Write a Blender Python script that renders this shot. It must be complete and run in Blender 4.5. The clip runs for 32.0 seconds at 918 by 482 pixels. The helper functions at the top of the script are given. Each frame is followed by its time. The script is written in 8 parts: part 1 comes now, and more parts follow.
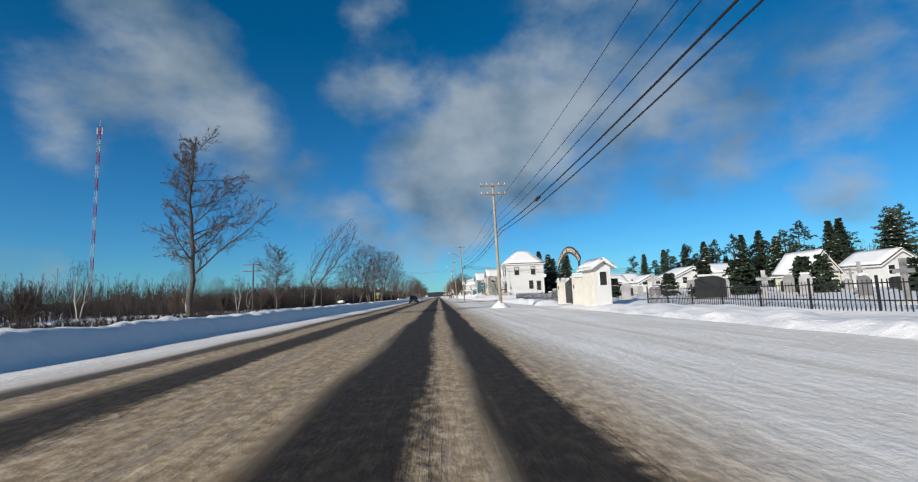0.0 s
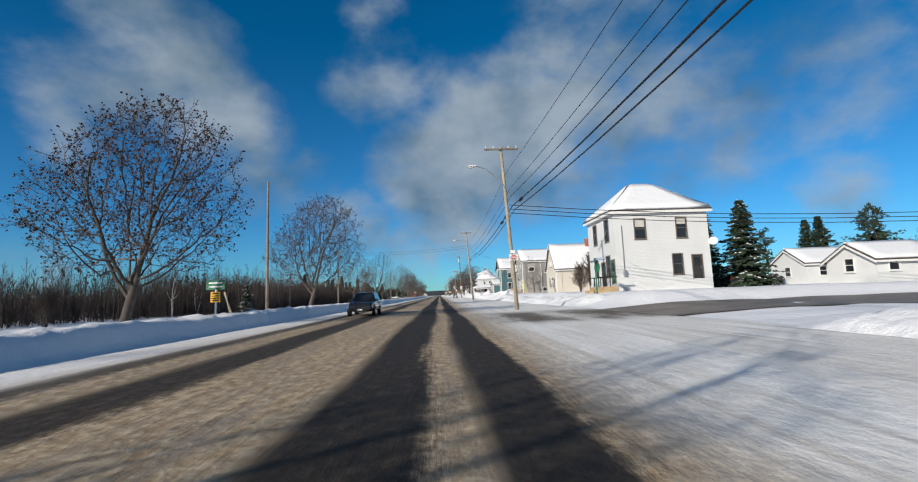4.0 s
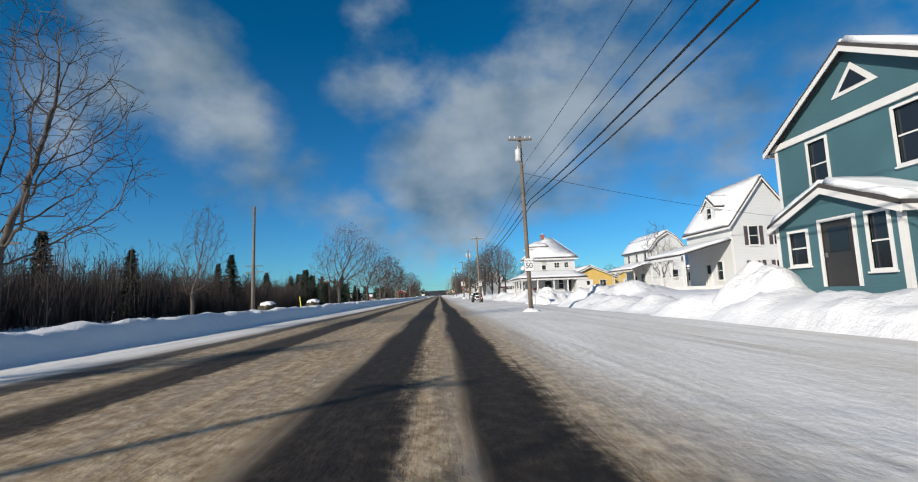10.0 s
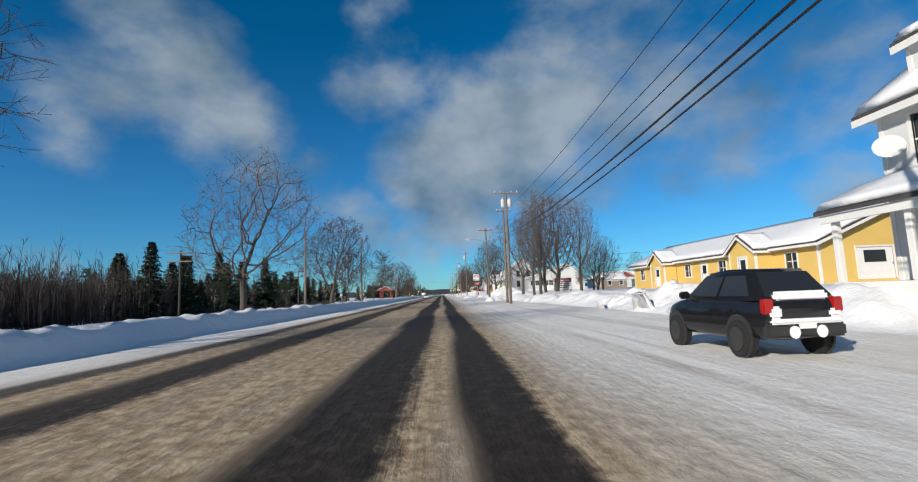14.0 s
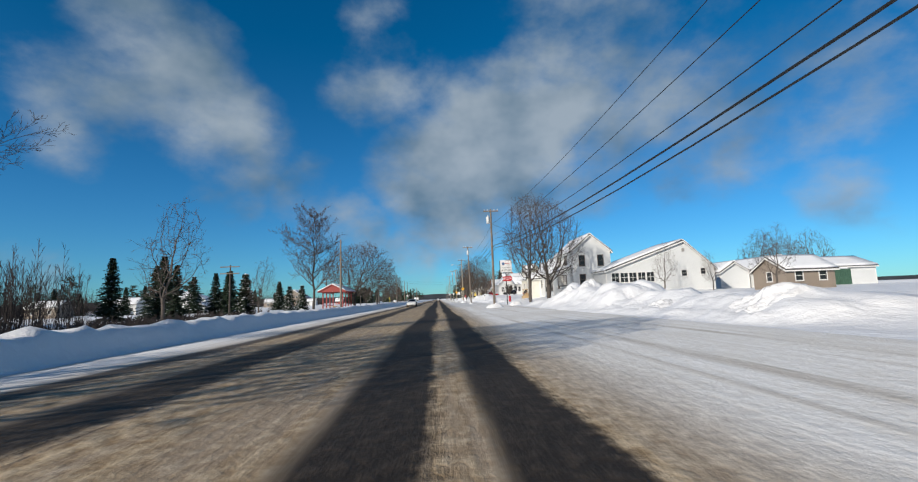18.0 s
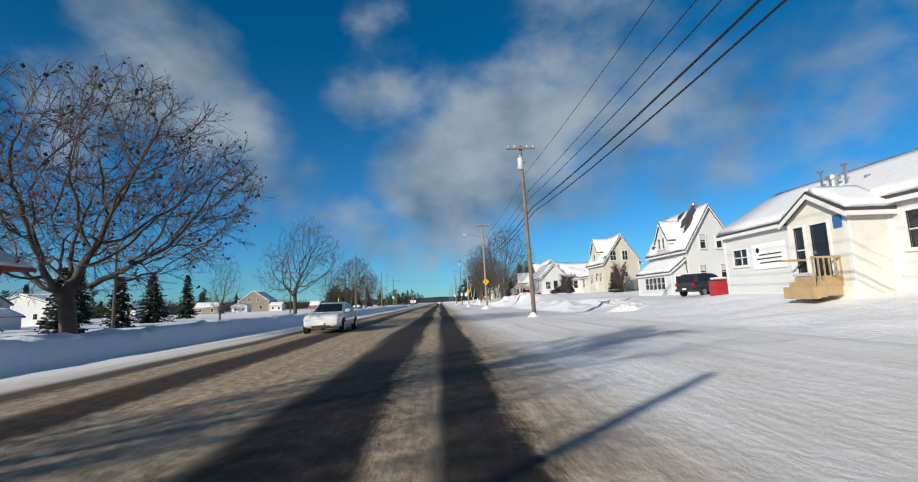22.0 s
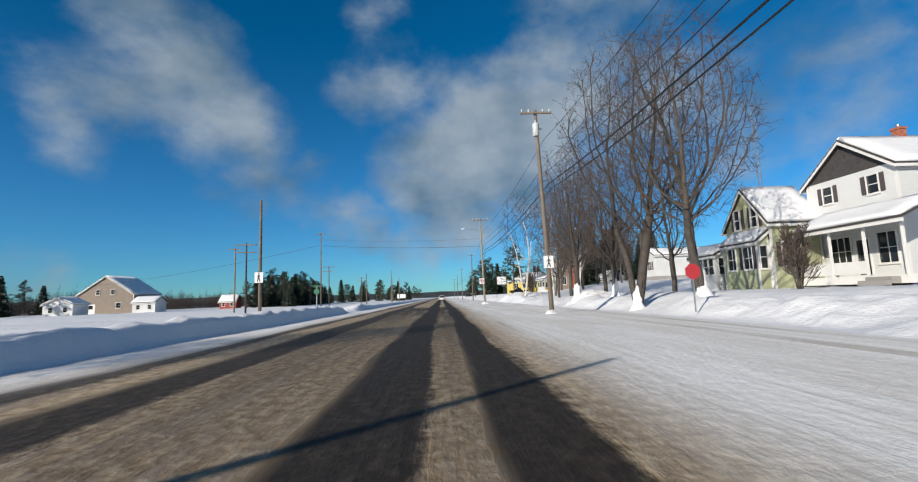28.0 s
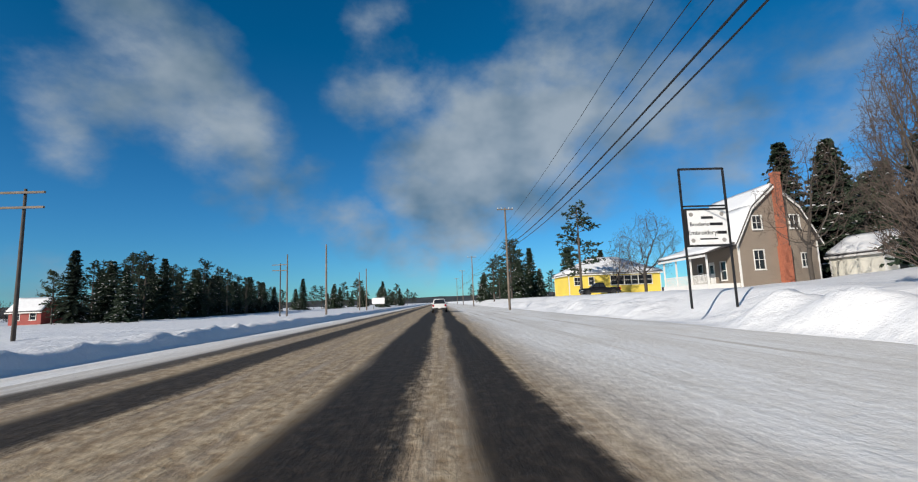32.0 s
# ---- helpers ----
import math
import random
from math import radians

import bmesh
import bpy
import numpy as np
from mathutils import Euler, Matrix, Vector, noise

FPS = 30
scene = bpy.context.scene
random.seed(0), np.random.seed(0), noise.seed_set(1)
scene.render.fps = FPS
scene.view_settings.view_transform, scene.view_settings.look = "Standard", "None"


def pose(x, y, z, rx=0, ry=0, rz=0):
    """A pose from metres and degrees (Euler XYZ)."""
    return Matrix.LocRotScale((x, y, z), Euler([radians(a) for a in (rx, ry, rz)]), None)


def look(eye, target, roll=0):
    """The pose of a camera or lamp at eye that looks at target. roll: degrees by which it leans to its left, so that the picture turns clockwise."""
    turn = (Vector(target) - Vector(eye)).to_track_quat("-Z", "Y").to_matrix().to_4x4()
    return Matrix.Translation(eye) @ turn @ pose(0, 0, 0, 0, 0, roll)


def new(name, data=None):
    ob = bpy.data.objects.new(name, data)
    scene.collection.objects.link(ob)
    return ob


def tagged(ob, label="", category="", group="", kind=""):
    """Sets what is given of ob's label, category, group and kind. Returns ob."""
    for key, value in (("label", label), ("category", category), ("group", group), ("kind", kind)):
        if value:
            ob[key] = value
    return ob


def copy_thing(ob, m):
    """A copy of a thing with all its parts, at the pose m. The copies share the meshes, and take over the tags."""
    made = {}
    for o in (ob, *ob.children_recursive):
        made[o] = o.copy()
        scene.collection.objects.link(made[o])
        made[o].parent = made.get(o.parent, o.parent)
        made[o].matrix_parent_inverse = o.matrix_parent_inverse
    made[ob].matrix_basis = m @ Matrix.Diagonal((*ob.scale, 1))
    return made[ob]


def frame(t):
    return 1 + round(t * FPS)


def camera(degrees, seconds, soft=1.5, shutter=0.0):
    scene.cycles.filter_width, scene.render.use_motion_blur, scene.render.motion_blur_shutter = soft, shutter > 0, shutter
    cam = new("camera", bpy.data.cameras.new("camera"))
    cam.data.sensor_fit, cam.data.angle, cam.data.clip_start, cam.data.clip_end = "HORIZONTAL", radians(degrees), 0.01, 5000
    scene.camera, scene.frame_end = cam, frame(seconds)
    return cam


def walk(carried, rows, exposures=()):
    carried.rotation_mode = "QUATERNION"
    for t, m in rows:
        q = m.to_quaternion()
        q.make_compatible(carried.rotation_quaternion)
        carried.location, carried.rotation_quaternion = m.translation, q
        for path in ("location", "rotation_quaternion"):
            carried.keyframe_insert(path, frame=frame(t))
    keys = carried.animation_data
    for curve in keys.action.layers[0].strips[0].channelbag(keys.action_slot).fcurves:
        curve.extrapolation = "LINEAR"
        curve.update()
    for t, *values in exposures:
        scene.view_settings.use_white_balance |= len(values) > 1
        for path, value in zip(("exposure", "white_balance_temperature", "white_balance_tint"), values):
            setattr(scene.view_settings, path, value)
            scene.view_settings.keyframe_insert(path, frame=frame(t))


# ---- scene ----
cam = camera(89.5, 32.0, soft=1.15)
PATH = [
    (0, pose(-0.08, -0.51, 1.257, 96.75, 2.11, -2.49)),
    (0.5, pose(-0.16, 8.15, 1.257, 96.67, 2.13, -2.47)),
    (1, pose(-0.18, 16.64, 1.252, 96.67, 2.11, -2.47)),
    (1.5, pose(-0.07, 24.94, 1.239, 96.54, 2.18, -2.45)),
    (2, pose(0.16, 33.09, 1.247, 96.40, 2.16, -2.41)),
    (2.5, pose(0.18, 41.36, 1.248, 96.25, 2.21, -2.36)),
    (4.5, pose(-0.11, 74.68, 1.249, 96.96, 2.12, -2.40)),
    (5, pose(-0.12, 83.05, 1.250, 97.33, 2.07, -2.10)),
    (5.5, pose(-0.10, 91.42, 1.253, 97.37, 1.98, -1.96)),
    (6, pose(-0.04, 99.80, 1.251, 96.85, 1.95, -2.07)),
    (6.5, pose(-0.00, 108.19, 1.252, 97.02, 2.22, -2.12)),
    (7, pose(-0.02, 116.43, 1.254, 97.01, 2.29, -2.16)),
    (7.5, pose(-0.10, 124.23, 1.248, 96.77, 2.43, -2.36)),
    (8, pose(-0.23, 131.55, 1.237, 97.13, 2.23, -2.43)),
    (8.5, pose(-0.27, 139.53, 1.243, 97.25, 2.13, -2.44)),
    (9, pose(-0.24, 147.81, 1.244, 96.94, 2.10, -2.52)),
    (9.5, pose(-0.16, 155.77, 1.250, 97.21, 1.93, -2.35)),
    (10, pose(0.06, 163.26, 1.245, 96.62, 1.94, -2.37)),
    (10.5, pose(0.20, 170.93, 1.253, 96.65, 2.26, -2.14)),
    (11, pose(0.29, 178.45, 1.267, 96.99, 2.36, -2.13)),
    (11.5, pose(0.16, 186.48, 1.251, 96.64, 2.05, -2.18)),
    (12, pose(0.04, 194.73, 1.253, 96.86, 2.06, -2.12)),
    (12.5, pose(0.01, 202.93, 1.253, 97.04, 2.20, -2.01)),
    (13, pose(0.07, 210.84, 1.253, 96.75, 2.29, -1.90)),
    (13.5, pose(0.13, 218.40, 1.248, 96.72, 2.16, -2.07)),
    (14, pose(0.12, 226.24, 1.251, 96.48, 2.16, -2.06)),
    (14.5, pose(0.12, 234.17, 1.243, 96.10, 2.20, -2.13)),
    (16.5, pose(-0.35, 266.15, 1.258, 97.02, 2.10, -2.27)),
    (17, pose(-0.36, 274.30, 1.251, 96.90, 2.16, -2.40)),
    (17.5, pose(-0.21, 282.49, 1.241, 97.17, 2.08, -2.59)),
    (18, pose(-0.16, 290.87, 1.250, 97.06, 2.02, -2.58)),
    (18.5, pose(-0.08, 299.38, 1.251, 96.39, 1.95, -2.52)),
    (19, pose(0.01, 307.95, 1.254, 97.18, 1.91, -2.19)),
    (19.5, pose(0.04, 316.22, 1.252, 97.11, 2.21, -2.04)),
    (20, pose(-0.05, 324.12, 1.245, 96.88, 2.21, -2.34)),
    (20.5, pose(-0.00, 332.03, 1.250, 97.23, 2.24, -2.38)),
    (21, pose(0.05, 339.91, 1.264, 97.61, 2.18, -2.30)),
    (21.5, pose(0.22, 347.84, 1.245, 97.43, 2.30, -2.35)),
    (22, pose(0.38, 356.04, 1.248, 97.42, 2.22, -2.29)),
    (22.5, pose(0.44, 364.13, 1.239, 97.27, 2.49, -2.32)),
    (23, pose(0.33, 372.07, 1.251, 97.47, 2.08, -2.41)),
    (23.5, pose(0.26, 380.55, 1.252, 97.35, 2.05, -2.05)),
    (24, pose(0.19, 389.36, 1.250, 97.46, 2.12, -1.78)),
    (24.5, pose(0.08, 398.06, 1.246, 97.68, 2.29, -1.74)),
    (25, pose(-0.14, 406.50, 1.245, 98.15, 2.16, -1.94)),
    (25.5, pose(-0.20, 414.94, 1.256, 97.53, 2.10, -2.02)),
    (27.5, pose(-0.18, 450.40, 1.257, 97.19, 1.99, -2.18)),
    (28, pose(-0.13, 459.49, 1.256, 96.82, 2.08, -2.15)),
    (28.5, pose(-0.06, 468.47, 1.253, 97.27, 2.20, -2.20)),
    (29, pose(0.03, 477.05, 1.234, 97.14, 2.40, -2.35)),
    (29.5, pose(0.08, 485.87, 1.252, 97.47, 2.20, -2.54)),
    (30, pose(0.08, 494.67, 1.255, 97.13, 1.94, -2.47)),
    (30.5, pose(0.05, 503.29, 1.249, 97.34, 2.14, -2.63)),
    (31, pose(0.05, 511.65, 1.241, 97.34, 2.28, -2.45)),
    (31.5, pose(0.05, 520.17, 1.249, 97.65, 2.15, -2.34)),
    (32, pose(0.08, 528.72, 1.254, 97.44, 2.12, -2.29)),
]
walk(cam, PATH)

# ---- world, sun, exposure ----
SUN_EL, SUN_AZ = 21.0, 225.0
world = bpy.data.worlds.new("winter_sky")
scene.world = world
world.use_nodes = True
wn, wl = world.node_tree.nodes, world.node_tree.links
wn.clear()


def wnode(kind, **props):
    n = wn.new(kind)
    for k, v in props.items():
        setattr(n, k, v)
    return n


def wmath(op, a, b=None, c=None, clamp=False):
    n = wn.new("ShaderNodeMath")
    n.operation, n.use_clamp = op, clamp
    for i, v in enumerate((a, b, c)):
        if v is None:
            continue
        if isinstance(v, (int, float)):
            n.inputs[i].default_value = v
        else:
            wl.new(v, n.inputs[i])
    return n.outputs[0]


sky = wnode("ShaderNodeTexSky", sky_type="NISHITA", sun_disc=False, sun_elevation=radians(SUN_EL), sun_rotation=radians(SUN_AZ),
            air_density=1.0, dust_density=0.0, ozone_density=1.0)
hsv = wn.new("ShaderNodeHueSaturation")
hsv.inputs["Saturation"].default_value = 1.0
wl.new(sky.outputs[0], hsv.inputs["Color"])
way = wn.new("ShaderNodeTexCoord")
warp = wn.new("ShaderNodeTexNoise")
warp.inputs["Scale"].default_value, warp.inputs["Detail"].default_value = 5.0, 4.0
squash = wn.new("ShaderNodeMapping")
squash.inputs["Scale"].default_value = (1.0, 1.0, 1.45)
wl.new(way.outputs["Generated"], squash.inputs["Vector"])
wl.new(squash.outputs[0], warp.inputs["Vector"])
fbm = wn.new("ShaderNodeTexNoise")
fbm.inputs["Scale"].default_value, fbm.inputs["Detail"].default_value, fbm.inputs["Roughness"].default_value = 4.6, 9.0, 0.56
wl.new(squash.outputs[0], fbm.inputs["Vector"])

# broad cloud banks: heading (degrees right of the road), elevation, reach, weight
BANKS = [(-31.5, 25.0, 9, 1.05), (-24, 17.5, 7.5, .95), (-38, 20, 4.5, .55), (-7.3, 24.4, 6.5, .65), (-3.6, 29.7, 7, .55), (2.2, 14.4, 9, 1.25), (-3.6, 16.0, 6, 1.1), (10.8, 19.5, 11, 1.25),
         (21, 22.5, 12, 1.15), (30, 19.5, 10, .95), (17.7, 28, 10, .95), (35, 23, 9, .7), (43.7, 18.6, 7, .6), (-15.7, 13, 5, .85), (-22, 12.9, 3.5, .7), (-10, 9.2, 5.5, .8), (-3.6, 5.7, 4.5, .7),
         (21.6, 13.2, 2.6, .6), (43, 9, 4, .6), (-41, 4.3, 4, .6), (-37, 15.5, 3.5, .5), (-68, 22, 12, .7), (62, 24, 12, .8)]
total = None
for az, el, reach, weight in BANKS:
    a, e = radians(az), radians(el)
    dot = wn.new("ShaderNodeVectorMath")
    dot.operation = "DOT_PRODUCT"
    wl.new(way.outputs["Generated"], dot.inputs[0])
    dot.inputs[1].default_value = (math.sin(a) * math.cos(e), math.cos(a) * math.cos(e), math.sin(e))
    ramp = wn.new("ShaderNodeMapRange")
    ramp.interpolation_type = "SMOOTHSTEP"
    ramp.inputs["From Min"].default_value, ramp.inputs["From Max"].default_value = math.cos(radians(reach * 1.35)), math.cos(radians(reach * 0.2))
    ramp.inputs["To Max"].default_value = weight
    wl.new(dot.outputs["Value"], ramp.inputs["Value"])
    total = ramp.outputs[0] if total is None else wmath("MAXIMUM", total, ramp.outputs[0])
puff = wmath("MULTIPLY", wmath("SUBTRACT", fbm.outputs["Fac"], 0.5), 3.0)
mask = wn.new("ShaderNodeMapRange")
mask.interpolation_type = "SMOOTHSTEP"
mask.inputs["From Min"].default_value, mask.inputs["From Max"].default_value = 0.24, 1.4
mask.inputs["To Max"].default_value = 0.9
wl.new(wmath("ADD", total, puff), mask.inputs["Value"])
tone = wn.new("ShaderNodeValToRGB")
tone.color_ramp.elements[0].position, tone.color_ramp.elements[0].color = 0.36, (0.18, 0.31, 0.44, 1)
tone.color_ramp.elements[1].position, tone.color_ramp.elements[1].color = 0.66, (0.60, 0.71, 0.81, 1)
wl.new(warp.outputs["Fac"], tone.inputs["Fac"])
clear, cloud, both, out = wn.new("ShaderNodeBackground"), wn.new("ShaderNodeBackground"), wn.new("ShaderNodeMixShader"), wn.new("ShaderNodeOutputWorld")
cold = wn.new("ShaderNodeMix")
cold.data_type, cold.blend_type = "RGBA", "MULTIPLY"
cold.inputs[0].default_value = 1.0
height, low_high, depth = wn.new("ShaderNodeSeparateXYZ"), wn.new("ShaderNodeMapRange"), wn.new("ShaderNodeMix")
wl.new(way.outputs["Generated"], height.inputs[0])
low_high.inputs["From Max"].default_value = 0.5
wl.new(height.outputs[2], low_high.inputs["Value"])
depth.data_type = "RGBA"
depth.inputs[6].default_value, depth.inputs[7].default_value = (0.36, 0.95, 1.66, 1), (0.01, 0.80, 1.34, 1)
wl.new(low_high.outputs[0], depth.inputs[0])
# paler towards the sun, deep blue away from it
ahead, tint = wn.new("ShaderNodeMapRange"), wn.new("ShaderNodeMix")
ahead.interpolation_type = "SMOOTHSTEP"
ahead.inputs["From Min"].default_value, ahead.inputs["From Max"].default_value = -0.25, 0.45
wl.new(height.outputs[1], ahead.inputs["Value"])
tint.data_type = "RGBA"
tint.inputs[6].default_value = (0.66, 0.86, 1.05, 1)
wl.new(ahead.outputs[0], tint.inputs[0])
wl.new(depth.outputs[2], tint.inputs[7])
wl.new(tint.outputs[2], cold.inputs[7])
wl.new(hsv.outputs[0], cold.inputs[6])
wl.new(cold.outputs[2], clear.inputs["Color"])
clear.inputs["Strength"].default_value = 0.075
wl.new(tone.outputs[0], cloud.inputs["Color"])
cloud.inputs["Strength"].default_value = 0.66
wl.new(mask.outputs[0], both.inputs[0])
wl.new(clear.outputs[0], both.inputs[1])
wl.new(cloud.outputs[0], both.inputs[2])
wl.new(both.outputs[0], out.inputs["Surface"])

lamp = bpy.data.lights.new("sun", "SUN")
lamp.energy, lamp.angle, lamp.color = 5.4, radians(0.55), (1.0, 0.92, 0.80)
sun = new("sun", lamp)
a, e = radians(SUN_AZ), radians(SUN_EL)
sun.matrix_world = look((-200 * math.cos(e) * 0.7071, -200 * math.cos(e) * 0.7071, 200 * math.sin(e)), (0, 0, 0))
scene.view_settings.exposure = -0.15

# ---- materials ----
def shader(name):
    m = bpy.data.materials.new(name)
    m.use_nodes = True
    return m, m.node_tree.nodes, m.node_tree.links, m.node_tree.nodes["Principled BSDF"]


def stuff_mat(name, base, rough=0.7, var=0.18, scale=1.2, bump=0.25, fine=30.0, metal=0.0, board=0.0, spread=0.0):
    """Plain material: two scales of noise in colour, fine relief; board: pitch of lap siding in metres; spread: change from piece to piece."""
    m, n, l, p = shader(name)
    tc = n.new("ShaderNodeTexCoord")
    big, small = n.new("ShaderNodeTexNoise"), n.new("ShaderNodeTexNoise")
    big.inputs["Scale"].default_value, big.inputs["Detail"].default_value = scale, 5
    small.inputs["Scale"].default_value, small.inputs["Detail"].default_value = fine, 3
    for t in (big, small):
        l.new(tc.outputs["Object"], t.inputs["Vector"])
    mix = n.new("ShaderNodeMix")
    mix.data_type = "RGBA"
    mix.inputs[6].default_value = (*[c * (1 - var) for c in base], 1)
    mix.inputs[7].default_value = (*[min(1, c * (1 + var)) for c in base], 1)
    add = n.new("ShaderNodeMath")
    add.operation = "MULTIPLY_ADD"
    l.new(small.outputs["Fac"], add.inputs[0])
    add.inputs[1].default_value = 0.45
    l.new(big.outputs["Fac"], add.inputs[2])
    rng = n.new("ShaderNodeMapRange")
    rng.inputs["From Min"].default_value, rng.inputs["From Max"].default_value = 0.45, 1.0
    l.new(add.outputs[0], rng.inputs["Value"])
    l.new(rng.outputs[0], mix.inputs[0])
    colour = mix.outputs[2]
    if spread:
        info, hv, k = n.new("ShaderNodeObjectInfo"), n.new("ShaderNodeHueSaturation"), n.new("ShaderNodeMapRange")
        k.inputs["To Min"].default_value, k.inputs["To Max"].default_value = 1 - spread, 1 + spread
        l.new(info.outputs["Random"], k.inputs["Value"])
        l.new(k.outputs[0], hv.inputs["Value"])
        l.new(colour, hv.inputs["Color"])
        colour = hv.outputs[0]
    l.new(colour, p.inputs["Base Color"])
    p.inputs["Roughness"].default_value, p.inputs["Metallic"].default_value = rough, metal
    height = small.outputs["Fac"]
    b = n.new("ShaderNodeBump")
    b.inputs["Strength"].default_value, b.inputs["Distance"].default_value = bump, 0.01
    l.new(height, b.inputs["Height"])
    last = b
    if board:
        w = n.new("ShaderNodeTexWave")
        w.wave_type, w.bands_direction, w.wave_profile = "BANDS", "Z", "SAW"
        w.inputs["Scale"].default_value = 0.314 / board
        l.new(tc.outputs["Object"], w.inputs["Vector"])
        b2 = n.new("ShaderNodeBump")
        b2.inputs["Strength"].default_value, b2.inputs["Distance"].default_value = 0.9, 0.012
        l.new(w.outputs["Fac"], b2.inputs["Height"])
        l.new(b.outputs[0], b2.inputs["Normal"])
        last = b2
    l.new(last.outputs[0], p.inputs["Normal"])
    return m


def snow_mat(name, base, big=0.5, relief=0.5, soil=0.0):
    m, n, l, p = shader(name)
    tc = n.new("ShaderNodeTexCoord")
    outs = []
    for s, d in ((big, 6), (2.4, 5), (14.0, 4)):
        t = n.new("ShaderNodeTexNoise")
        t.inputs["Scale"].default_value, t.inputs["Detail"].default_value = s, d
        l.new(tc.outputs["Object"], t.inputs["Vector"])
        outs.append(t.outputs["Fac"])
    mix = n.new("ShaderNodeMix")
    mix.data_type = "RGBA"
    mix.inputs[6].default_value = (*base, 1)
    mix.inputs[7].default_value = (*[c * k for c, k in zip(base, (0.90 - soil, 0.90 - soil * 1.1, 0.91 - soil * 1.25))], 1)
    l.new(outs[1], mix.inputs[0])
    l.new(mix.outputs[2], p.inputs["Base Color"])
    p.inputs["Roughness"].default_value = 0.62
    last = None
    for o, dist, k in ((outs[0], 0.14, relief), (outs[1], 0.12, relief), (outs[2], 0.03, relief)):
        b = n.new("ShaderNodeBump")
        b.inputs["Strength"].default_value, b.inputs["Distance"].default_value = k, dist
        l.new(o, b.inputs["Height"])
        if last:
            l.new(last.outputs[0], b.inputs["Normal"])
        last = b
    l.new(last.outputs[0], p.inputs["Normal"])
    return m


def road_mat():
    """Worn asphalt in the wheel tracks, sanded slush between them, packed snow towards the edges."""
    m, n, l, p = shader("slushy_road")
    tc, sep = n.new("ShaderNodeTexCoord"), n.new("ShaderNodeSeparateXYZ")

    def val(op, a, b=None, c=None):
        k = n.new("ShaderNodeMath")
        k.operation = op
        for i, v in enumerate((a, b, c)):
            if v is None:
                continue
            if isinstance(v, (int, float)):
                k.inputs[i].default_value = v
            else:
                l.new(v, k.inputs[i])
        return k.outputs[0]

    def field(scale, detail, rough=0.55):
        mp, t = n.new("ShaderNodeMapping"), n.new("ShaderNodeTexNoise")
        mp.inputs["Scale"].default_value = scale
        t.inputs["Scale"].default_value, t.inputs["Detail"].default_value, t.inputs["Roughness"].default_value = 1.0, detail, rough
        l.new(tc.outputs["Object"], mp.inputs["Vector"])
        l.new(mp.outputs[0], t.inputs["Vector"])
        return t.outputs["Fac"]

    def step(v, lo, hi):
        r = n.new("ShaderNodeMapRange")
        r.interpolation_type = "SMOOTHSTEP"
        r.inputs["From Min"].default_value, r.inputs["From Max"].default_value = lo, hi
        l.new(v, r.inputs["Value"])
        return r.outputs[0]

    def blend(f, a, b):
        k = n.new("ShaderNodeMix")
        k.data_type = "RGBA"
        l.new(f, k.inputs[0])
        for i, v in ((6, a), (7, b)):
            if isinstance(v, tuple):
                k.inputs[i].default_value = (*v, 1)
            else:
                l.new(v, k.inputs[i])
        return k.outputs[2]

    l.new(tc.outputs["Object"], sep.inputs[0])
    along, streak, crumbs, broad = field((0.4, 0.06, 1), 3), field((2.6, 0.16, 1), 6, 0.6), field((5.5, 4.0, 1), 7, 0.62), field((0.22, 0.02, 1), 3)
    blotch, ruts = field((0.55, 0.16, 1), 5, 0.6), field((1.5, 0.022, 1), 4)
    x = val("ADD", sep.outputs[0], val("MULTIPLY", val("SUBTRACT", along, 0.5), 0.9))
    x = val("ADD", x, val("MULTIPLY", val("SUBTRACT", streak, 0.5), 0.5))
    x = val("ADD", x, val("MULTIPLY", val("SUBTRACT", crumbs, 0.5), 0.28))
    dark = None
    for lo, hi, soft, weight in ((-1.55, -0.30, 0.18, 1.0), (0.32, 1.30, 0.15, 1.0), (-5.15, -3.95, 0.22, 0.95), (-6.95, -6.2, 0.2, 0.85)):
        band = val("MULTIPLY", val("MULTIPLY", step(x, lo - soft, lo + soft), val("SUBTRACT", 1.0, step(x, hi - soft, hi + soft))), weight)
        dark = band if dark is None else val("MAXIMUM", dark, band)
    dark = val("MULTIPLY", dark, step(val("ADD", val("MULTIPLY", broad, 0.8), val("MULTIPLY", streak, 0.7)), 0.22, 0.48))
    worn = val("MULTIPLY", val("MULTIPLY", step(x, -5.2, -4.4), val("SUBTRACT", 1.0, step(x, 1.1, 1.7))), step(val("ADD", sep.outputs[1], val("MULTIPLY", broad, 60.0)), 475.0, 540.0))
    worn = val("MULTIPLY", worn, val("SUBTRACT", 1.0, step(val("ADD", sep.outputs[1], val("MULTIPLY", broad, 12.0)), 519.0, 530.0)))
    worn = val("MULTIPLY", worn, step(val("ADD", streak, val("MULTIPLY", broad, 0.6)), 0.45, 0.85))
    dark = val("MAXIMUM", dark, worn)
    grime = val("MULTIPLY", step(x, -8.2, -5.8), val("SUBTRACT", 1.0, step(x, 1.1, 3.4)))
    grime = val("MULTIPLY", grime, val("ADD", 0.55, val("MULTIPLY", streak, 0.8)))
